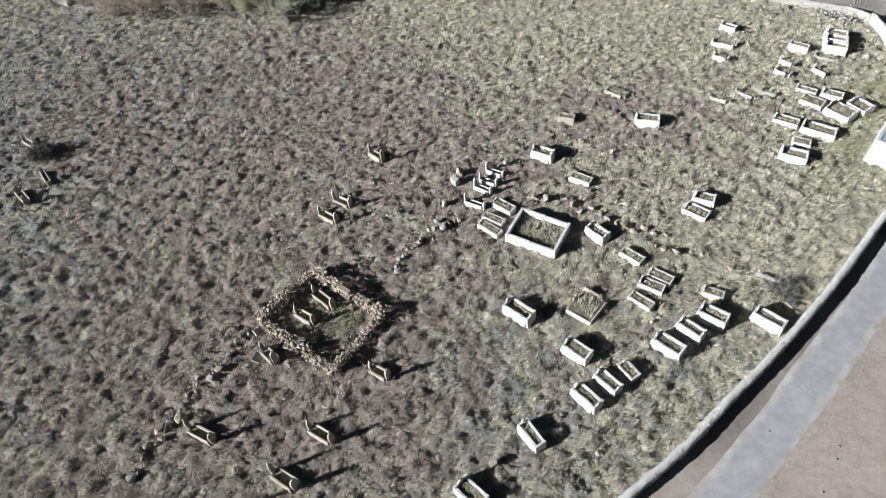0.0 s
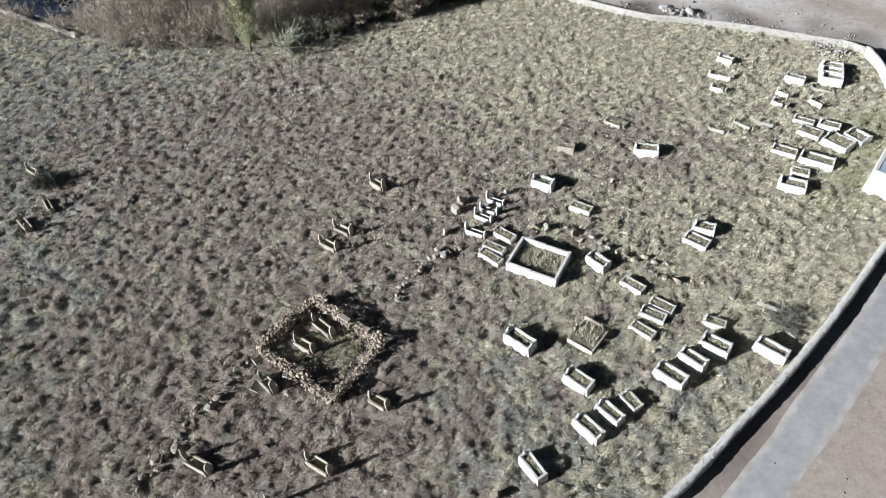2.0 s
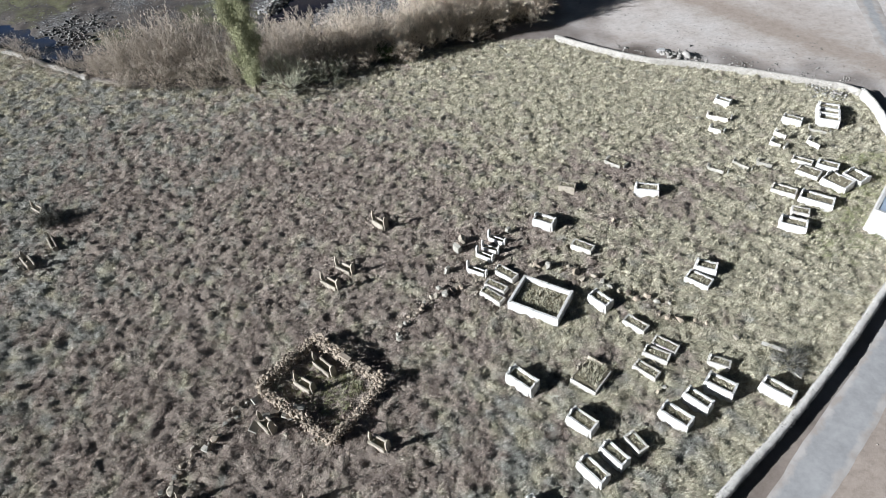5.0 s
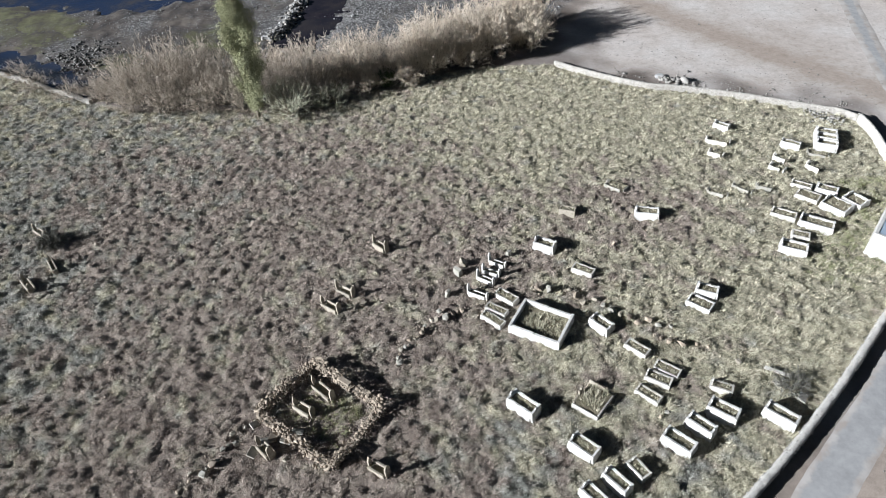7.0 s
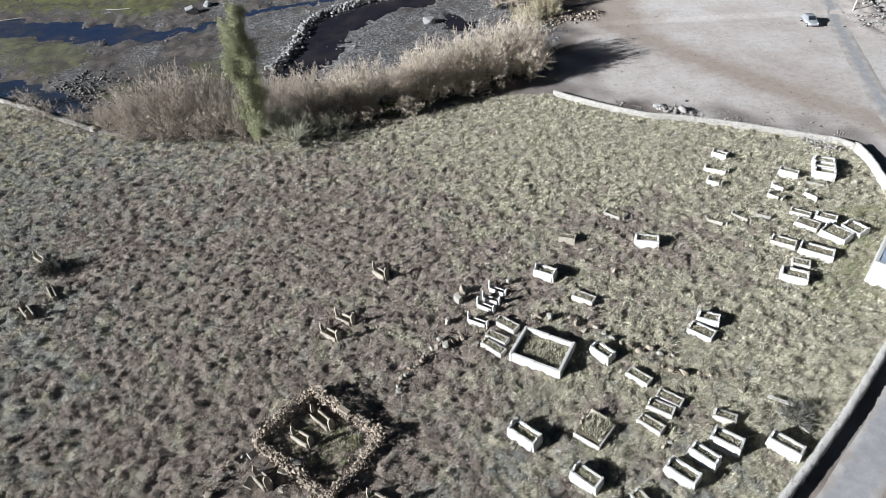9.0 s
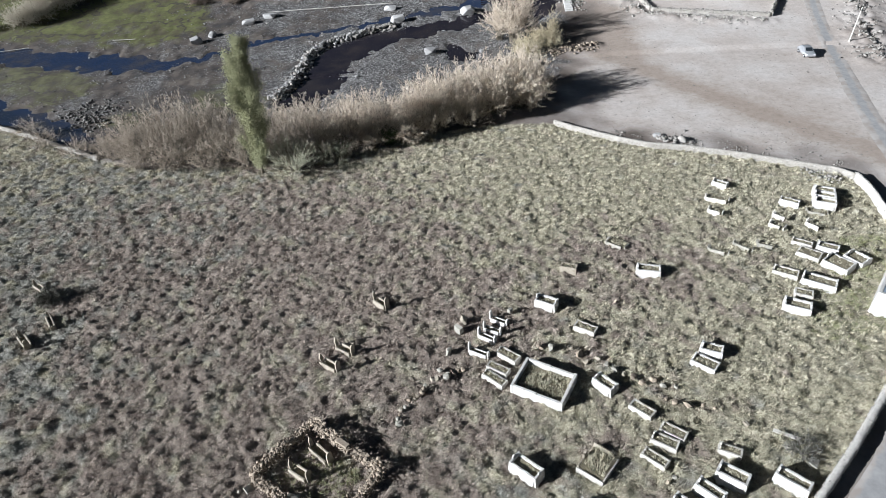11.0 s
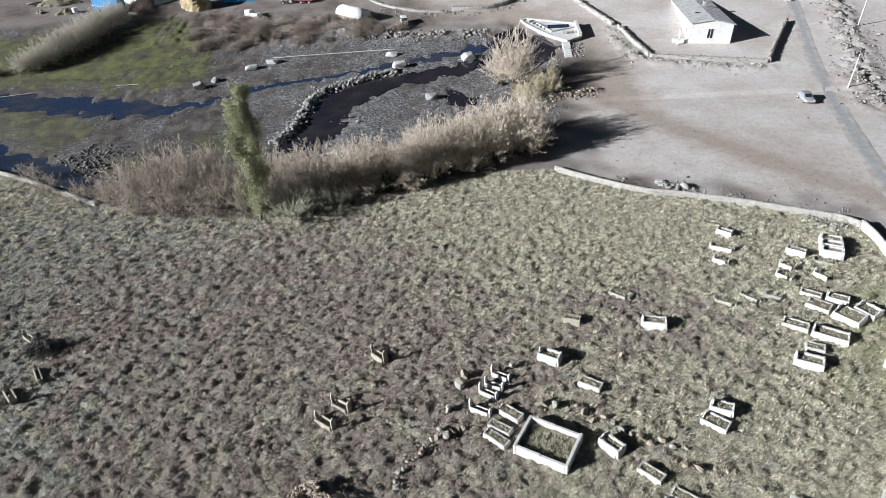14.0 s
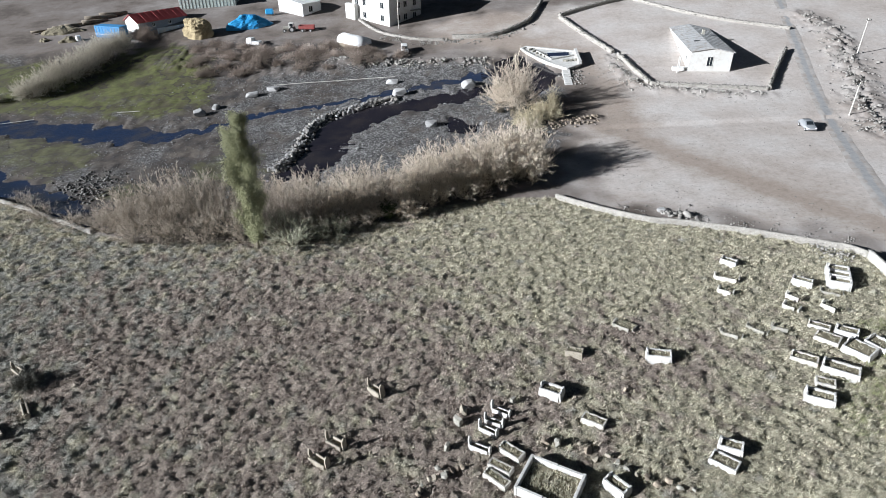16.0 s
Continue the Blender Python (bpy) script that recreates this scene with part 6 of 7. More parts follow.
def village_house():
    g = thing("house", 52.6, 140.2, -7, "small white plastered house with a weathered sheet roof", "house", lean=False, up=0.2)
    w, d, e, r = 8.7, 25.0, 4.1, 4.9
    gabled_body(g, w, d, e, r, PLASTER)
    gable_roof(g, w, d, e, r, 0.35, TIN)
    window(g, (4.2, 0, 1.1), (1, 0, 0), (0, -1, 0), 1.1, 1.9)
    window(g, (0, 3.5, 1.3), (0, 1, 0), (-1, 0, 0), 1.0, 1.1)
    window(g, (0, 12.5, 1.3), (0, 1, 0), (-1, 0, 0), 1.0, 1.1)
    box("chimney", (5.0, 14.0, 4.6), (5.6, 14.6, 5.9), GREY, g, 0.03)
    box("roof_patch", (2.0, 7.2, 4.5), (3.4, 7.8, 4.82), DARK, g, 0.03).matrix_basis = Matrix.Identity(4)
    for x in (-2.6, -2.2):
        box("porch_post", (x, 1.6 + x, -0.8), (x + 0.16, 1.76 + x, 3.2), PLASTER, g, 0.02)
    box("porch_block", (-3.2, 0.2, -0.8), (-0.02, 1.4, 0.5), PLASTER, g, 0.04, 0.03)


village_house()


def apartment_building():
    g = thing("apartment_building", -16.2, 179.7, 48, "white three-storey village building with small dark windows", "building", lean=False)
    w, d, h = 12.3, 15.5, 10.4
    box("wall", (0, 0, -2.0), (w, d, h), PLASTER, g, 0.05)
    box("roof", (-0.35, -0.35, h + 0.004), (w + 0.35, d + 0.35, h + 0.3), GREY, g, 0.04)
    box("annex", (-1.4, d - 2.6, -2.0), (-0.003, d + 1.5, 4.6), PLASTER, g, 0.05)
    for z in (1.2, 4.5, 7.8):
        for y in (2.9, 10.2, 13.4):
            window(g, (0, y, z), (0, 1, 0), (-1, 0, 0), 1.25, 1.5)
        for x in (3.4, 6.0, 9.6):
            window(g, (x, 0, z), (1, 0, 0), (0, -1, 0), 1.2, 1.5)
    box("balcony", (7.8, -1.1, 3.2), (11.4, -0.003, 3.4), GREY, g, 0.02)


apartment_building()


def shelter():
    """A washhouse inside the cemetery, whitewashed, with a blue sheet roof behind a parapet."""
    g = thing("washhouse", 39.9, 43.75, -40, "low whitewashed washhouse with a pale blue sheet roof", "washhouse", lean=False)
    w, d, h = 3.4, 9.0, 2.5
    box("wall", (0, 0, -0.9), (w, d, h - 0.25), WHITE, g, 0.03)
    for lo, hi in (((0, 0, h - 0.246), (w, 0.3, h)), ((0, d - 0.3, h - 0.246), (w, d, h)), ((0, 0.304, h - 0.246), (0.3, d - 0.304, h)), ((w - 0.3, 0.304, h - 0.246), (w, d - 0.304, h))):
        box("parapet", lo, hi, WHITE, g, 0.02)
    n = 7
    for k in range(n):
        y0 = 0.32 + (d - 0.64) * k / n
        box("roof_sheet", (0.31, y0, h - 0.2), (w - 0.31, y0 + (d - 0.64) / n - 0.02, h - 0.06 + 0.02 * (k % 2)), BLUE_ROOF, g, 0.01)


shelter()


POOL_PAINT = surface("dark_blue_basin", ((0.3, (0.012, 0.018, 0.04)), (0.6, (0.03, 0.04, 0.075))), 0.8, 5, 0.25, 0.1, 0.01, 0.0)


def boat_terrace():
    """A white concrete terrace in the shape of a ship's bow, moored at the pool: hull, rails, deck steps and a low cabin."""
    g = thing("boat_terrace", 24.5, 149.0, 0, "white concrete terrace shaped like a boat beside the pool", "terrace", up=0.6)
    side_a = [Vector((-6.9, 7.6)), Vector((-5.6, 8.4)), Vector((-2.5, 7.2)), Vector((2.0, 5.2)), Vector((5.6, 3.6))]
    side_b = [Vector((-6.9, 7.6)), Vector((-6.2, 5.8)), Vector((-3.8, 1.6)), Vector((-0.8, -2.6)), Vector((2.2, -5.6)), Vector((5.6, -3.6))]
    ring = side_b + side_a[:0:-1]
    bm = bmesh.new()
    lo = [bm.verts.new((p.x * 0.93 + 0.3, p.y * 0.93 + 0.2, -1.6)) for p in ring]
    hi = [bm.verts.new((p.x, p.y, 0.0)) for p in ring]
    for k in range(len(ring)):
        m = (k + 1) % len(ring)
        bm.faces.new((lo[k], lo[m], hi[m], hi[k]))
    bm.faces.new(hi)
    bmesh.ops.recalc_face_normals(bm, faces=bm.faces)
    part("hull", bm, WHITE, g)

    def rail(name, p, q, t, z0, z1, mat=WHITE):
        d = q - p
        ob = box(name, (-t * 0.3, -t / 2, z0), (d.length + t * 0.3, t / 2, z1), mat, g, 0.04, 0.02)
        ob.matrix_basis = Matrix.Translation((p.x, p.y, 0)) @ pose(0, 0, 0, 0, 0, math.degrees(math.atan2(d.y, d.x)))

    for line in (side_a, side_b):
        for p, q in zip(line, line[1:]):
            rail("rail", p, q, 0.5, -0.05, 0.3)
    rail("stern_wall", Vector((5.4, 3.4)), Vector((5.4, -3.4)), 0.7, -0.05, 0.9)
    rail("inner_rail", Vector((-3.4, 5.2)), Vector((-0.6, 0.0)), 0.35, 0.0, 0.35)
    rail("inner_rail", Vector((-0.6, 0.0)), Vector((5.0, 1.6)), 0.35, 0.0, 0.35)
    rail("basin", Vector((-0.6, 3.0)), Vector((3.2, 2.8)), 1.9, 0.004, 0.1, POOL_PAINT)
    for k in range(5):
        p = Vector((-5.2 + 0.75 * k, 6.4 - 1.15 * k))
        rail("deck_step", p, p + Vector((0.9, 0.75)), 0.4, 0.0, 0.32, GREY)
    for k in range(8):
        rail("bench", Vector((2.0 + 0.5 * k, -1.2 - 0.25 * (k % 2))), Vector((2.25 + 0.5 * k, -1.2 - 0.25 * (k % 2))), 0.5, 0.0, 0.45, GREY)
    for k in range(7):
        rail("chute_step", Vector((1.3 - 0.05 * k, -6.2 - 1.0 * k)), Vector((2.4 - 0.05 * k, -6.2 - 1.0 * k)), 1.02, -1.6, -0.05 - 0.06 * k, WHITE)
    rocks = [(2.8 + random.gauss(0, 1.3), -9.0 + random.gauss(0, 2.0), random.uniform(-0.75, -0.35), random.uniform(0.25, 0.7), random.uniform(0, 6), 0.9) for _ in range(130)]
    heap("mooring_stone", UNIT_PALE, rocks, GREY_SET, "grey stones below the stern", "", g)


boat_terrace()




def hut():
    g = thing("hut", -28.6, 167.6, -40, "stone hut with a rounded white tarpaulin roof", "hut", lean=False)
    w, d = 7.8, 3.8
    box("wall", (0, 0, -1.0), (w, d, 1.5), RUBBLE, g, 0.06, 0.05)
    bm = bmesh.new()
    n = 10
    rings = []
    for x in (-0.3, w * 0.33, w * 0.66, w + 0.3):
        rings.append([bm.verts.new((x, d / 2 - (d / 2 + 0.3) * math.cos(math.pi * k / n), 1.2 + 1.9 * math.sin(math.pi * k / n) ** 0.8 + random.uniform(-0.05, 0.05))) for k in range(n + 1)])
    for r, q in zip(rings, rings[1:]):
        for k in range(n):
            bm.faces.new((r[k], q[k], q[k + 1], r[k + 1]))
    bm.faces.new(rings[0])
    bm.faces.new(rings[-1][::-1])
    bmesh.ops.recalc_face_normals(bm, faces=bm.faces)
    part("tarpaulin", bm, WHITE_TARP, g, smooth=True)


hut()


# Grey-blue of a side wall: its shade put in along with its paint.
SHADED_SIDE = surface("grey_blue_shade", ((0.3, (0.20, 0.22, 0.25)), (0.6, (0.27, 0.29, 0.32))), 0.6, 4, 0.6, 0.1, 0.01, 0.0)


def long_house():
    g = thing("long_house", -93.4, 188.4, -38, "long low house with a red sheet roof and white gable", "house", lean=False)
    gabled_body(g, 7.2, 15.0, 2.7, 4.5, PLASTER, -2.5)
    gable_roof(g, 7.2, 15.0, 2.7, 4.5, 0.4, RED_ROOF)
    # Added panel over the plaster that carries the long side's shade.
    box("side_shade_panel", (7.203, 0.1, -2.4), (7.26, 14.9, 2.6), SHADED_SIDE, g, 0.0, label="added grey-blue panel with the side wall's shade and paint in its colour")
    for y in (4.5, 9.5):
        window(g, (7.264, y, 1.2), (0, 1, 0), (1, 0, 0), 0.8, 0.8)


long_house()


def barn():
    g = thing("barn", -84.0, 206.0, 8, "large barn clad in pale grey-green sheet", "barn", lean=False)
    box("wall", (0, 0, -3), (17, 9, 4.2), GREEN_WALL, g, 0.04)
    for k in range(16):
        box("wall_rib", (0.5 + k * 1.05, -0.08, -3), (0.62 + k * 1.05, -0.003, 4.15), GREEN_WALL, g, 0.0)
    box("roof", (-0.4, -0.4, 4.204), (17.4, 9.4, 4.5), TIN, g, 0.03)
    f = thing("sheet_fence", -82.5, 184.0, 45, "low pale blue sheet fence beside the barn", "fence", lean=False)
    for k in range(9):
        box("fence_panel", (k * 2.05, 0, -0.8), (k * 2.05 + 2.0, 0.12, 1.5 + 0.05 * (k % 2)), BLUE_ROOF, f, 0.01)


barn()


def container():
    g = thing("truck_box", -98.5, 180.5, -14, "blue box body of a parked truck", "truck body", lean=False)
    box("body", (0, 0, 0.7), (8.2, 3.2, 3.8), BLUE_PAINT, g, 0.06)
    for k in range(8):
        box("rib", (0.4 + k * 1.0, -0.08, 0.8), (0.55 + k * 1.0, -0.003, 3.7), BLUE_PAINT, g, 0.0)
    box("rail", (-0.05, -0.1, 1.6), (8.25, -0.085, 1.75), WHITE_TARP, g, 0.0)
    for x in (1.2, 6.6):
        for y in (0.1, 2.7):
            wheel(g, x, y, 0.45, 0.45, 0.35)


def wheel(parent, x, y, z, r, w):
    """A tyre with a rim, its axle along y."""
    bm = bmesh.new()
    bmesh.ops.create_cone(bm, cap_ends=True, segments=16, radius1=r, radius2=r, depth=w, matrix=pose(x, y + w / 2, z, 90, 0, 0))
    t = part("wheel", bm, DARK, parent)
    bm = bmesh.new()
    bmesh.ops.create_cone(bm, cap_ends=True, segments=12, radius1=r * 0.55, radius2=r * 0.55, depth=w + 0.03, matrix=pose(x, y + w / 2, z, 90, 0, 0))
    part("rim", bm, TIN, t)


container()


def lump(name, x, y, sx, sy, h, turn, mat, label, category, rough=0.2, seed=1, sharp=0.7):
    """A heap or a covered pile: a dome of folds on the ground."""
    g = tagged(new(name, bpy.data.meshes.new(name)), label, category)
    bm = bmesh.new()
    n, m = 44, 15
    rows = []
    for j in range(m):
        f = j / (m - 1)
        ring = []
        for i in range(n):
            a = 6.283 * i / n
            k = 1 + 0.10 * math.sin(3 * a + seed) + 0.06 * math.sin(5 * a + 2)
            q = (1 - f) ** sharp * k
            p = Vector((math.cos(a) * sx / 2 * q, math.sin(a) * sy / 2 * q, h * f ** 0.75))
            fold = noise.noise_vector(p * 0.55 + Vector((seed, 0, 0))) * rough * 1.5 + noise.noise_vector(p * 1.9 + Vector((0, seed, 0))) * rough * 0.7
            p += Vector((fold.x, fold.y, fold.z * f))
            p.z -= 0.4 * (j == 0)
            ring.append(bm.verts.new(p))
        rows.append(ring)
    for p, q in zip(rows, rows[1:]):
        for i in range(n):
            bm.faces.new((p[i], p[(i + 1) % n], q[(i + 1) % n], q[i]))
    bm.faces.new(rows[-1])
    bmesh.ops.recalc_face_normals(bm, faces=bm.faces)
    bm.to_mesh(g.data)
    bm.free()
    g.data.materials.append(mat)
    g.matrix_basis = Matrix.Translation(at(x, y)) @ pose(0, 0, 0, 0, 0, turn)
    return g


lump("tarpaulin_mound", -57.2, 187.3, 13.0, 7.0, 3.4, 20, BLUE_TARP, "pile covered with a bright blue tarpaulin", "tarpaulin pile", 0.3, 3)
lump("haystack", -70.0, 181.3, 9.5, 6.0, 4.6, -25, HAY, "tall stack of dry yellow hay", "haystack", 0.5, 5, 0.2)
lump("dung_heap", -112.0, 188.0, 12.0, 6.0, 1.6, 10, SOIL, "dark heap of earth and dung beside the lane", "heap", 0.3, 8)
lump("dung_heap", -96.0, 175.5, 4.0, 2.5, 1.0, 30, SOIL, "dark heap of earth and dung beside the lane", "heap", 0.3, 9)


def white_shed():
    g = thing("shed", -51.5, 200.3, -38, "white tarpaulin-covered shed with a rounded roof", "shed", lean=False)
    gabled_body(g, 11.0, 7.0, 3.0, 3.6, WHITE_TARP, -2.0)
    gable_roof(g, 11.0, 7.0, 3.0, 3.6, 0.15, WHITE_TARP, 0.08)
    window(g, (11.0, 3.0, 0.6), (0, 1, 0), (1, 0, 0), 1.3, 1.5)
    k = thing("water_tank", -54.5, 195.5, 5, "small turquoise water tank on a stand", "tank", lean=False)
    box("tank", (0, 0, 0.5), (2.2, 1.6, 2.0), BLUE_TARP, k, 0.2)
    box("stand", (0.2, 0.2, -0.3), (2.0, 1.4, 0.496), WOOD, k, 0.02)


white_shed()


def tractor():
    g = thing("tractor", -46.0, 180.3, 5, "small pale tractor parked on the lane", "tractor", lean=False)
    box("hood", (0.0, 0.45, 0.8), (1.7, 1.25, 1.5), GREY, g, 0.1)
    box("cab", (1.704, 0.25, 0.8), (3.0, 1.45, 2.5), PLASTER, g, 0.1)
    box("cab_glass", (1.9, 0.235, 1.6), (2.8, 0.246, 2.3), GLASS, g, 0.0)
    wheel(g, 0.4, 0.1, 0.45, 0.45, 0.3)
    wheel(g, 0.4, 1.3, 0.45, 0.45, 0.3)
    wheel(g, 2.5, -0.2, 0.8, 0.8, 0.42)
    wheel(g, 2.5, 1.47, 0.8, 0.8, 0.42)
    t = thing("trailer", -41.5, 180.0, 0, "faded red farm trailer parked on the lane", "trailer", lean=False)
    box("bed", (0, 0, 0.8), (4.2, 2.0, 1.0), RED_PAINT, t, 0.03)
    for lo, hi in (((0, 0, 1.004), (4.2, 0.08, 1.7)), ((0, 1.92, 1.004), (4.2, 2.0, 1.7)), ((0, 0.084, 1.004), (0.08, 1.916, 1.7)), ((4.12, 0.084, 1.004), (4.2, 1.916, 1.7))):
        box("side_board", lo, hi, RED_PAINT, t, 0.01)
    for x in (1.0, 3.2):
        wheel(t, x, -0.1, 0.45, 0.45, 0.3)
        wheel(t, x, 1.8, 0.45, 0.45, 0.3)
    v = thing("pickup", -53.8, 171.2, -20, "small white pickup parked on the bank", "vehicle", lean=False)
    box("cab", (0, 0, 0.55), (1.8, 1.8, 2.2), WHITE_TARP, v, 0.15)
    box("load_bed", (1.804, 0, 0.55), (4.0, 1.8, 1.5), WHITE_TARP, v, 0.08)
    box("windscreen", (-0.012, 0.25, 1.4), (-0.003, 1.55, 2.0), GLASS, v, 0.0)
    for x in (0.6, 3.2):
        wheel(v, x, -0.05, 0.4, 0.4, 0.25)
        wheel(v, x, 1.6, 0.4, 0.4, 0.25)


tractor()


def van():
    """A small white van parked on the lane, seen from its front."""
    g = thing("van", -11.0, 160.6, 8, "small white van parked on the village lane", "van", lean=False)
    box("body", (-0.85, -1.9, 0.35), (0.85, 1.9, 1.15), WHITE_TARP, g, 0.12)
    box("cabin", (-0.82, -1.05, 1.154), (0.82, 1.85, 1.95), WHITE_TARP, g, 0.14, taper=0.12)
    bm = bmesh.new()
    vs = [bm.verts.new(p) for p in ((-0.70, -1.10, 1.2), (0.70, -1.10, 1.2), (0.62, -0.98, 1.82), (-0.62, -0.98, 1.82), (-0.70, -1.06, 1.2), (0.70, -1.06, 1.2), (0.62, -0.94, 1.82), (-0.62, -0.94, 1.82))]
    for f in ((0, 1, 2, 3), (7, 6, 5, 4), (0, 4, 5, 1), (1, 5, 6, 2), (2, 6, 7, 3), (3, 7, 4, 0)):
        bm.faces.new([vs[k] for k in f])
    part("windscreen", bm, GLASS, g)
    for s in (-1, 1):
        x0, x1 = sorted((s * 0.80, s * 0.835))
        box("side_window", (x0, -0.6, 1.3), (x1, 1.4, 1.75), GLASS, g, 0.01)
        x0, x1 = sorted((s * 0.45, s * 0.75))
        box("headlight", (x0, -1.93, 0.72), (x1, -1.895, 0.92), GLASS, g, 0.01)
    box("bumper", (-0.86, -1.99, 0.38), (0.86, -1.905, 0.60), GREY, g, 0.02)
    for x in (-0.86, 0.66):
        for y in (-1.25, 1.25):
            bm = bmesh.new()
            bmesh.ops.create_cone(bm, cap_ends=True, segments=16, radius1=0.33, radius2=0.33, depth=0.2, matrix=pose(x + 0.1, y, 0.33, 0, 90, 0))
            part("wheel", bm, DARK, g)


van()


def car():
    """A silver hatchback."""
    g = thing("car", 64.4, 110.2, 86, "silver hatchback parked on the bare earth", "car")
    prof = [(-2.05, 0.32), (-2.08, 0.62), (-1.98, 0.82), (-1.05, 0.95), (-0.30, 1.42), (0.95, 1.46), (1.75, 1.02), (2.02, 0.90), (2.06, 0.5), (2.0, 0.30)]
    bm = bmesh.new()
    rings = []
    for y, inset in ((-0.85, 0.10), (-0.72, 0.0), (0.72, 0.0), (0.85, 0.10)):
        rings.append([bm.verts.new((x * (1 - inset * 0.15), y * (0.86 if z > 1.1 else 1.0), z - inset * (0.35 if z > 0.8 else 0))) for x, z in prof])
    for r, q in zip(rings, rings[1:]):
        for k in range(len(prof)):
            j = (k + 1) % len(prof)
            bm.faces.new((r[k], r[j], q[j], q[k]))
    bm.faces.new(rings[0][::-1])
    bm.faces.new(rings[-1])
    bmesh.ops.recalc_face_normals(bm, faces=bm.faces)
    bmesh.ops.bevel(bm, geom=bm.edges[:], offset=0.04, segments=2, affect="EDGES")
    part("body", bm, CAR_PAINT, g, smooth=True)

    def pane(name, pts):
        bm = bmesh.new()
        vs = [bm.verts.new(p) for p in pts]
        f = bm.faces.new(vs)
        got = bmesh.ops.extrude_face_region(bm, geom=[f])
        for v in got["geom"]:
            if isinstance(v, bmesh.types.BMVert):
                v.co += f.normal * -0.02
        bmesh.ops.recalc_face_normals(bm, faces=bm.faces)
        return part(name, bm, GLASS, g)

    pane("windscreen", [(-1.0, -0.58, 1.02), (-1.0, 0.58, 1.02), (-0.36, 0.52, 1.43), (-0.36, -0.52, 1.43)])
    pane("rear_window", [(1.02, -0.52, 1.47), (1.02, 0.52, 1.47), (1.68, 0.58, 1.10), (1.68, -0.58, 1.10)])
    for s in (-1, 1):
        pane("side_window", [(-0.75, 0.80 * s, 1.0), (1.2, 0.80 * s, 1.02), (0.85, 0.735 * s, 1.34), (-0.25, 0.735 * s, 1.34)][::s])
    for x in (-1.3, 1.3):
        for y in (-0.88, 0.68):
            wheel(g, x, y, 0.31, 0.31, 0.2)
    for y in (-0.6, 0.6):
        box("headlight", (-2.10, y - 0.16, 0.60), (-2.02, y + 0.16, 0.74), WHITE_TARP, g, 0.02)
        box("tail_light", (2.0, y - 0.12, 0.70), (2.07, y + 0.12, 0.86), RED_PAINT, g, 0.02)


car()


def utility_pole(x, y, h, arm=True):
    g = thing("utility_pole", x, y, 20, "pale wooden utility pole with a crossarm", "pole", "utility poles", lean=False)
    v, f = tubes(np.array([[(0, 0, -0.5), (0, 0, h / 2), (0, 0, h)]]), np.array([[0.26, 0.22, 0.17]]), 8)
    array_part("post", v, f, POLE, g, smooth=True)
    if arm:
        box("crossarm", (-0.8, -0.25, h - 0.55), (0.8, -0.13, h - 0.43), POLE, g, 0.01)
        for k in (-0.65, 0.65):
            box("insulator", (k - 0.05, -0.24, h - 0.426), (k + 0.05, -0.14, h - 0.2), GLASS, g, 0.01)


utility_pole(74.4, 115.0, 6.4)
utility_pole(-13.7, 178.0, 10.5)
utility_pole(92.0, 146.0, 7.5)


def log(x, y, length, r, turn, mat=WOOD, label="long rough log lying on the bare ground"):
    me = bpy.data.meshes.new("log")
    k = 5
    s = np.linspace(-length / 2, length / 2, k)
    v, f = tubes(np.stack([s, 0.05 * np.sin(s), 0 * s + r * 0.8], -1)[None], np.full((1, k), 2 * r) * np.linspace(1.1, 0.8, k)[None], 8)
    fill(me, v, f)
    bm = bmesh.new()
    bm.from_mesh(me)
    bmesh.ops.holes_fill(bm, edges=bm.edges[:], sides=0)
    bm.to_mesh(me)
    bm.free()
    me.materials.append(mat)
    ob = tagged(new("log", me), label, "log", "logs by the lane")
    ob.matrix_basis = Matrix.Translation(at(x, y)) @ pose(0, 0, 0, 0, 0, turn)


for k in range(7):
    log(-117.0 + k * 1.9 + random.uniform(-1, 1), 188.5 + k * 1.1, random.uniform(5, 9), random.uniform(0.3, 0.6), 32 + random.uniform(-8, 8))
log(-105.5, 198.5, 9.0, 0.7, 34)
log(-103.0, 201.5, 8.0, 0.7, 34)


def yard_pebbles():
    rg = np.random.default_rng(32)
    n = 40000
    x, y = rg.uniform(16, 84, n), rg.uniform(10, 150, n)
    d, u = inside(x, y, YARD), rg.uniform(0, 1, n)
    keep = (d > 0.5) & (inside(x, y, MEADOW) < -0.8) & ~((y > 70) & (d > 9) & (u < 0.72)) & ~((y < 62) & (u < 0.97))
    x, y = x[keep][:4200], y[keep][:4200]
    s = rg.uniform(0.06, 0.2, len(x)) * np.where(rg.uniform(0, 1, len(x)) < 0.06, 2.0, 1.0)
    z = bed(x, y) + s * 0.15
    places = [(*row, 0.8) for row in np.stack([x, y, z, s, rg.uniform(0, 6, len(x))], 1).tolist()]
    heap("yard_pebbles", UNIT_SMALL, places, GREY_SET, "loose pebbles and clods strewn over the bare earth", "pebbles")


yard_pebbles()
rubble_line("verge_rubble", [(24, 83), (32, 79.2), (40, 76), (48, 72.5), (52, 70)], 1.1, 900, 0.08, 0.35, UNIT_SMALL, GREY_SET, "gravel and pebbles along the foot of the wall")


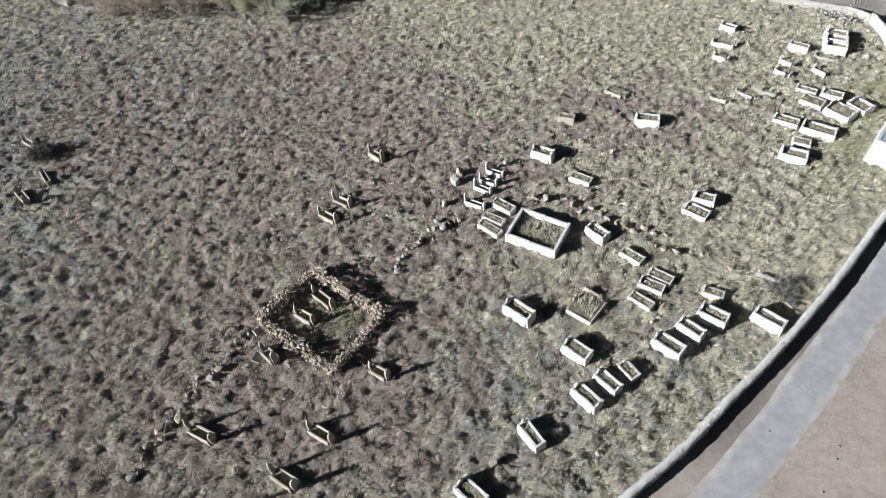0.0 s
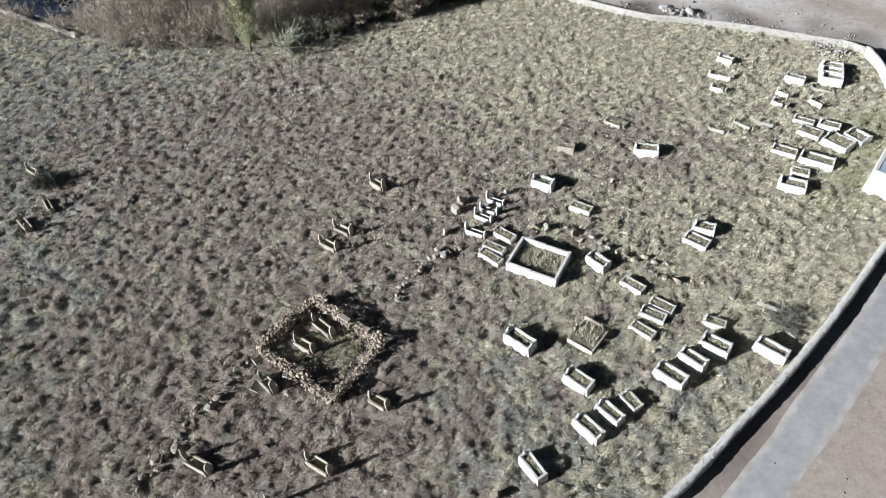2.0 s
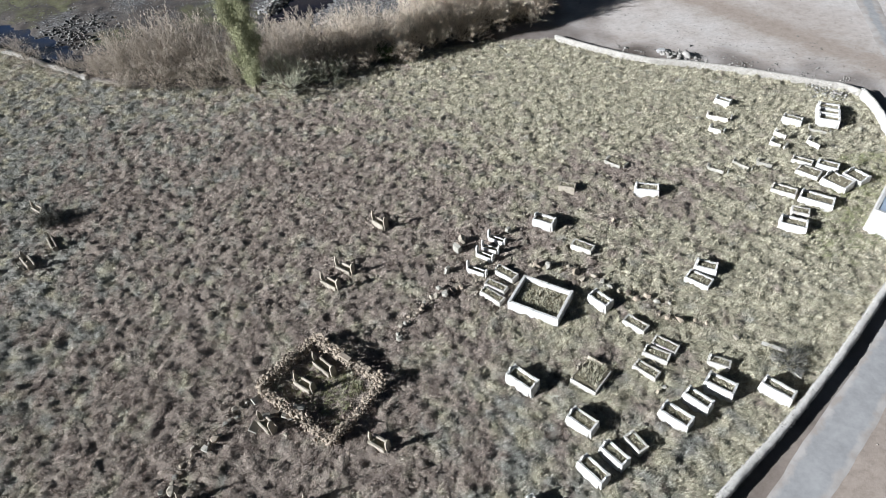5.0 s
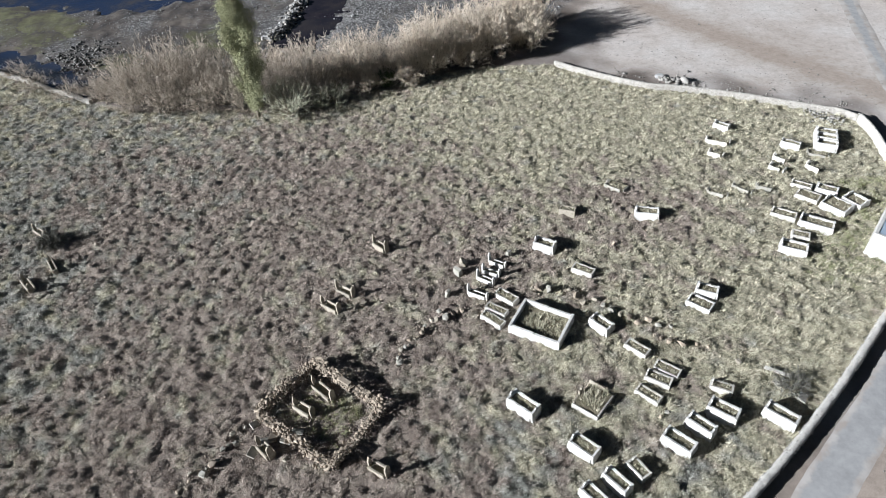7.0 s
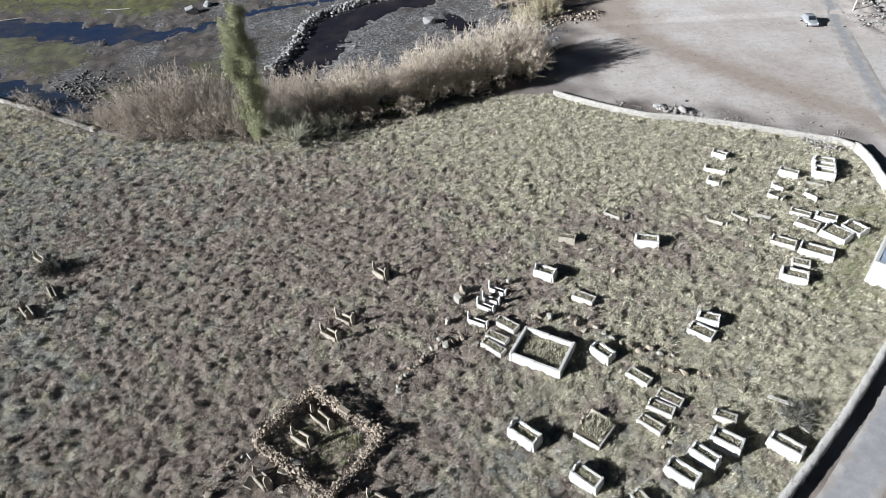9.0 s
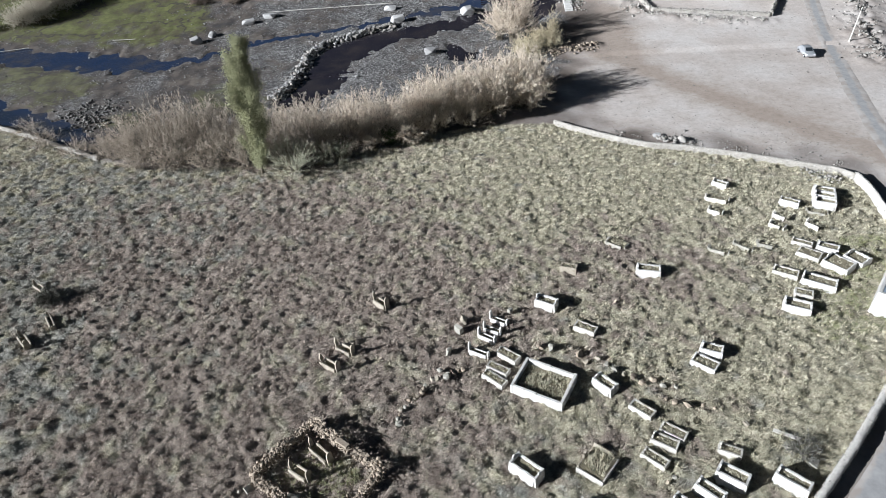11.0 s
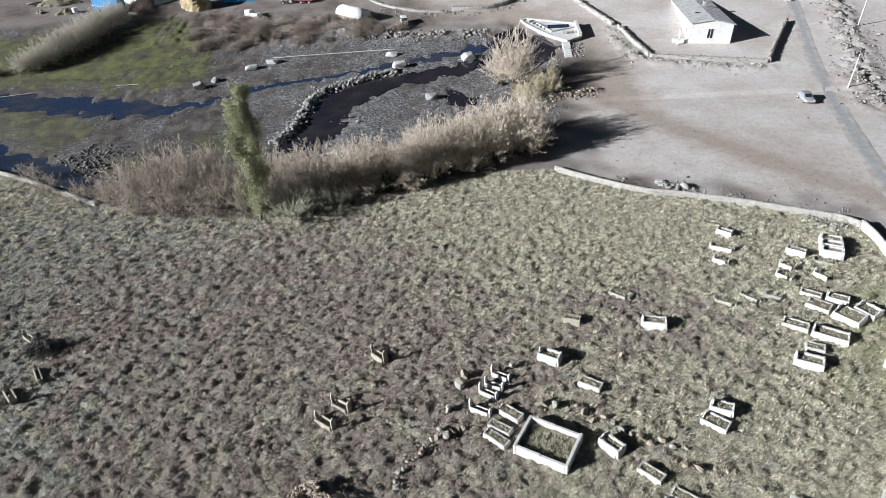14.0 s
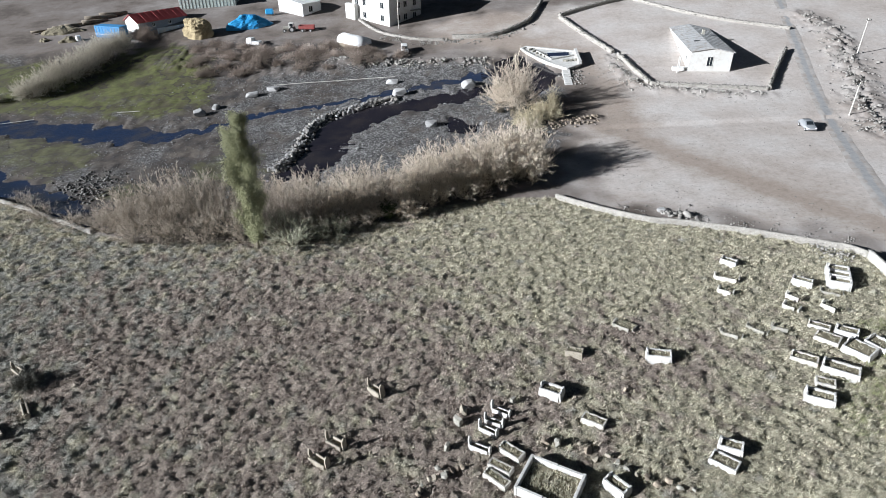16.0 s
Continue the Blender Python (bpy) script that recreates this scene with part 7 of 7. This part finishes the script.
def lane_clutter():
    """A handcart and a white drum on a dark heap at the lane's edge."""
    g = thing("handcart", -103.5, 189.5, 25, "small pale two-wheeled handcart on the lane", "cart", lean=False)
    box("tray", (0, 0, 0.6), (2.0, 1.1, 0.95), BLUE_ROOF, g, 0.03)
    for y in (-0.12, 1.1):
        wheel(g, 1.0, y, 0.45, 0.45, 0.1)
    box("handle", (2.004, 0.45, 0.7), (3.2, 0.6, 0.8), WOOD, g, 0.01)
    me = bpy.data.meshes.new("drum")
    bm = bmesh.new()
    bmesh.ops.create_cone(bm, cap_ends=True, segments=16, radius1=0.75, radius2=0.7, depth=1.4)
    bmesh.ops.bevel(bm, geom=bm.edges[:], offset=0.06, segments=1, affect="EDGES")
    bm.to_mesh(me)
    bm.free()
    me.materials.append(WHITE_TARP)
    d = tagged(new("drum", me), "white plastic drum beside a dark heap", "drum")
    d.matrix_basis = Matrix.Translation(at(-103.6, 180.2, 0.7))


lane_clutter()
lump("dung_heap", -106.0, 180.0, 5.5, 3.0, 1.3, 15, SOIL, "dark heap of earth and dung beside the lane", "heap", 0.3, 11)
lump("dung_heap", -113.5, 180.5, 3.0, 2.0, 0.9, 15, SOIL, "dark heap of earth and dung beside the lane", "heap", 0.3, 12)


# ---- stones of the boundary walls ----
def wall_stones(wall, rows, width, height, limit, keep):
    """Cap and face stones of a wall: one by one along a stretch of the plan, the others joined."""
    more, single = [], 0
    for x, y, tx, ty in rows:
        for _ in range(9):
            o = random.uniform(-0.56, 0.56) * width
            a, b = random.uniform(-0.2, 0.2), random.random()
            px, py = x - ty * o + tx * a, y + tx * o + ty * a
            s = random.uniform(0.10, 0.26)
            edge = abs(o) / width * 2
            z = float(bed(np.float64(px), np.float64(py))) + height * (0.98 - 0.20 * edge ** 3 + 0.05 * (b - 0.5))
            q = random.uniform(0.35, 0.65)
            if single < limit and keep(x, y) and _ < 3:
                single += 1
                stone_piece(random.choice(UNIT_PALE), wall, px, py, z, s, random.uniform(0, 6), q, 0.3)
            else:
                more.append((px, py, z, s, random.uniform(0, 6), q))
        for side in (-1, 1):
            for lvl in (0.25, 0.55):
                o = side * width * 0.5
                s = random.uniform(0.14, 0.26)
                a = random.uniform(-0.2, 0.2)
                px, py = x - ty * o + tx * a, y + tx * o + ty * a
                more.append((px, py, float(bed(np.float64(px), np.float64(py))) + height * lvl + random.uniform(-0.08, 0.08), s, random.uniform(0, 6), 0.8))
    heap("wall_stones", UNIT_LOW, more, PALE_SET, "pale rough wall stones", "", wall)


wall_stones(wall_road, road_rows, 0.56, 0.92, 290, lambda x, y: 10 < x < 42)
wall_stones(wall_north, north_rows, 0.52, 0.66, 290, lambda x, y: x > 20)
wall_stones(wall_river, river_rows, 0.6, 0.55, 120, lambda x, y: x < -50)


# ---- the meadow's dry grass ----
def meadow_grass(name, count, seed, outline, mat, label, box=(-78, 52, -3, 98), least=-1.15, wide=0.02):
    """Tussocks: many small blades that lean out of a common root, dense on the hummocks and sparse between them."""
    rg = np.random.default_rng(seed)
    x, y = rg.uniform(box[0], box[1], count), rg.uniform(box[2], box[3], count)
    seen = (np.abs(x - 2) < 0.82 * y + 24) & (inside(x, y, outline) > 0.25)
    up = hummock(x, y)
    thick = 3.4 * up + 0.5 * wave(x, y, 5.0, 32) + rg.normal(0, 0.3, count)
    seen &= thick > least
    for fx, fy, c, s, a, b in PLOTS:
        u, v = (x - fx) * c + (y - fy) * s, -(x - fx) * s + (y - fy) * c
        seen &= (np.abs(u) > a) | (np.abs(v) > b)
    x, y, thick = x[seen], y[seen], thick[seen]
    z = bed(x, y) + 0.05 * wave(x, y, 2.6, 11) + up[seen]
    n, k = len(x), 13
    heath, sage = cover(x, y)
    size = (0.15 + 0.08 * np.clip(thick + 0.9, 0, 2.2)) * rg.uniform(0.7, 1.35, n) * (1.05 - 0.25 * heath)
    a = rg.uniform(0, 6.283, (n, k))
    r0 = 0.27 * np.sqrt(rg.uniform(0, 1, (n, k)))
    ln = 0.04 + size[:, None] * rg.uniform(0.5, 1.3, (n, k))
    out = ln * rg.uniform(0.2, 1.0, (n, k))
    # neighbouring tufts lie the same way
    comb_x, comb_y = (0.06 + 0.09 * wave(x, y, 3.0, 71))[:, None], (-0.03 + 0.09 * wave(x, y, 3.0, 72))[:, None]
    b = rg.uniform(0, 6.283, (n, k))
    bx, by = x[:, None] + np.cos(b) * r0, y[:, None] + np.sin(b) * r0
    t = a + rg.uniform(1.0, 2.1, (n, k))
    px, py = np.cos(t), np.sin(t)
    w = wide * rg.uniform(0.6, 1.5, (n, k))
    zb = z[:, None] - 0.09 + 0 * a
    p0 = np.stack([bx - px * w, by - py * w, zb], -1)
    p1 = np.stack([bx + px * w, by + py * w, zb], -1)
    tip = np.stack([bx + np.cos(a) * out + comb_x, by + np.sin(a) * out + comb_y, zb + ln - out * 0.45], -1)
    v = np.stack([p0, p1, tip], 2).reshape(-1, 3)
    f = np.arange(n * k * 3).reshape(-1, 3)
    me = bpy.data.meshes.new(name)
    fill(me, v, f)
    c = me.color_attributes.new("cover", "FLOAT_COLOR", "POINT")
    c.data.foreach_set("color", np.repeat(np.stack([heath, sage, rg.uniform(0, 1, n), np.ones(n)], -1), k * 3, 0).reshape(-1).astype(np.float32))
    me.materials.append(mat)
    tagged(new(name, me), label, "grass", kind="stuff")


meadow_grass("dry_grass", 104000, 5, MEADOW, GRASS, "tussocks of dry brown and olive meadow grass", (-78, 52, 36, 98), -1.35, 0.021)
meadow_grass("dry_grass", 112000, 9, MEADOW, GRASS, "thin dry grass and heath between the graves", (-60, 45, 2, 36), -1.35, 0.0125)
GREEN_GRASS = twigs("green_grass", (0.14, 0.145, 0.075), (0.26, 0.265, 0.145), (0.42, 0.41, 0.26))
meadow_grass("green_grass", 2600, 6, [(-11.2, 31.6), (-6.0, 28.1), (-8.6, 24.5), (-13.7, 28.1)], GREEN_GRASS, "fresher green grass inside the ruin", (-15, -5, 23, 33), -2.0)
meadow_grass("green_grass", 8000, 8, [(33.0, 41.5), (37.0, 38.5), (47.0, 48.0), (48.0, 56.0), (43.0, 56.0)], GREEN_GRASS, "greener grass round the washhouse", (32, 49, 38, 57), 0.0)
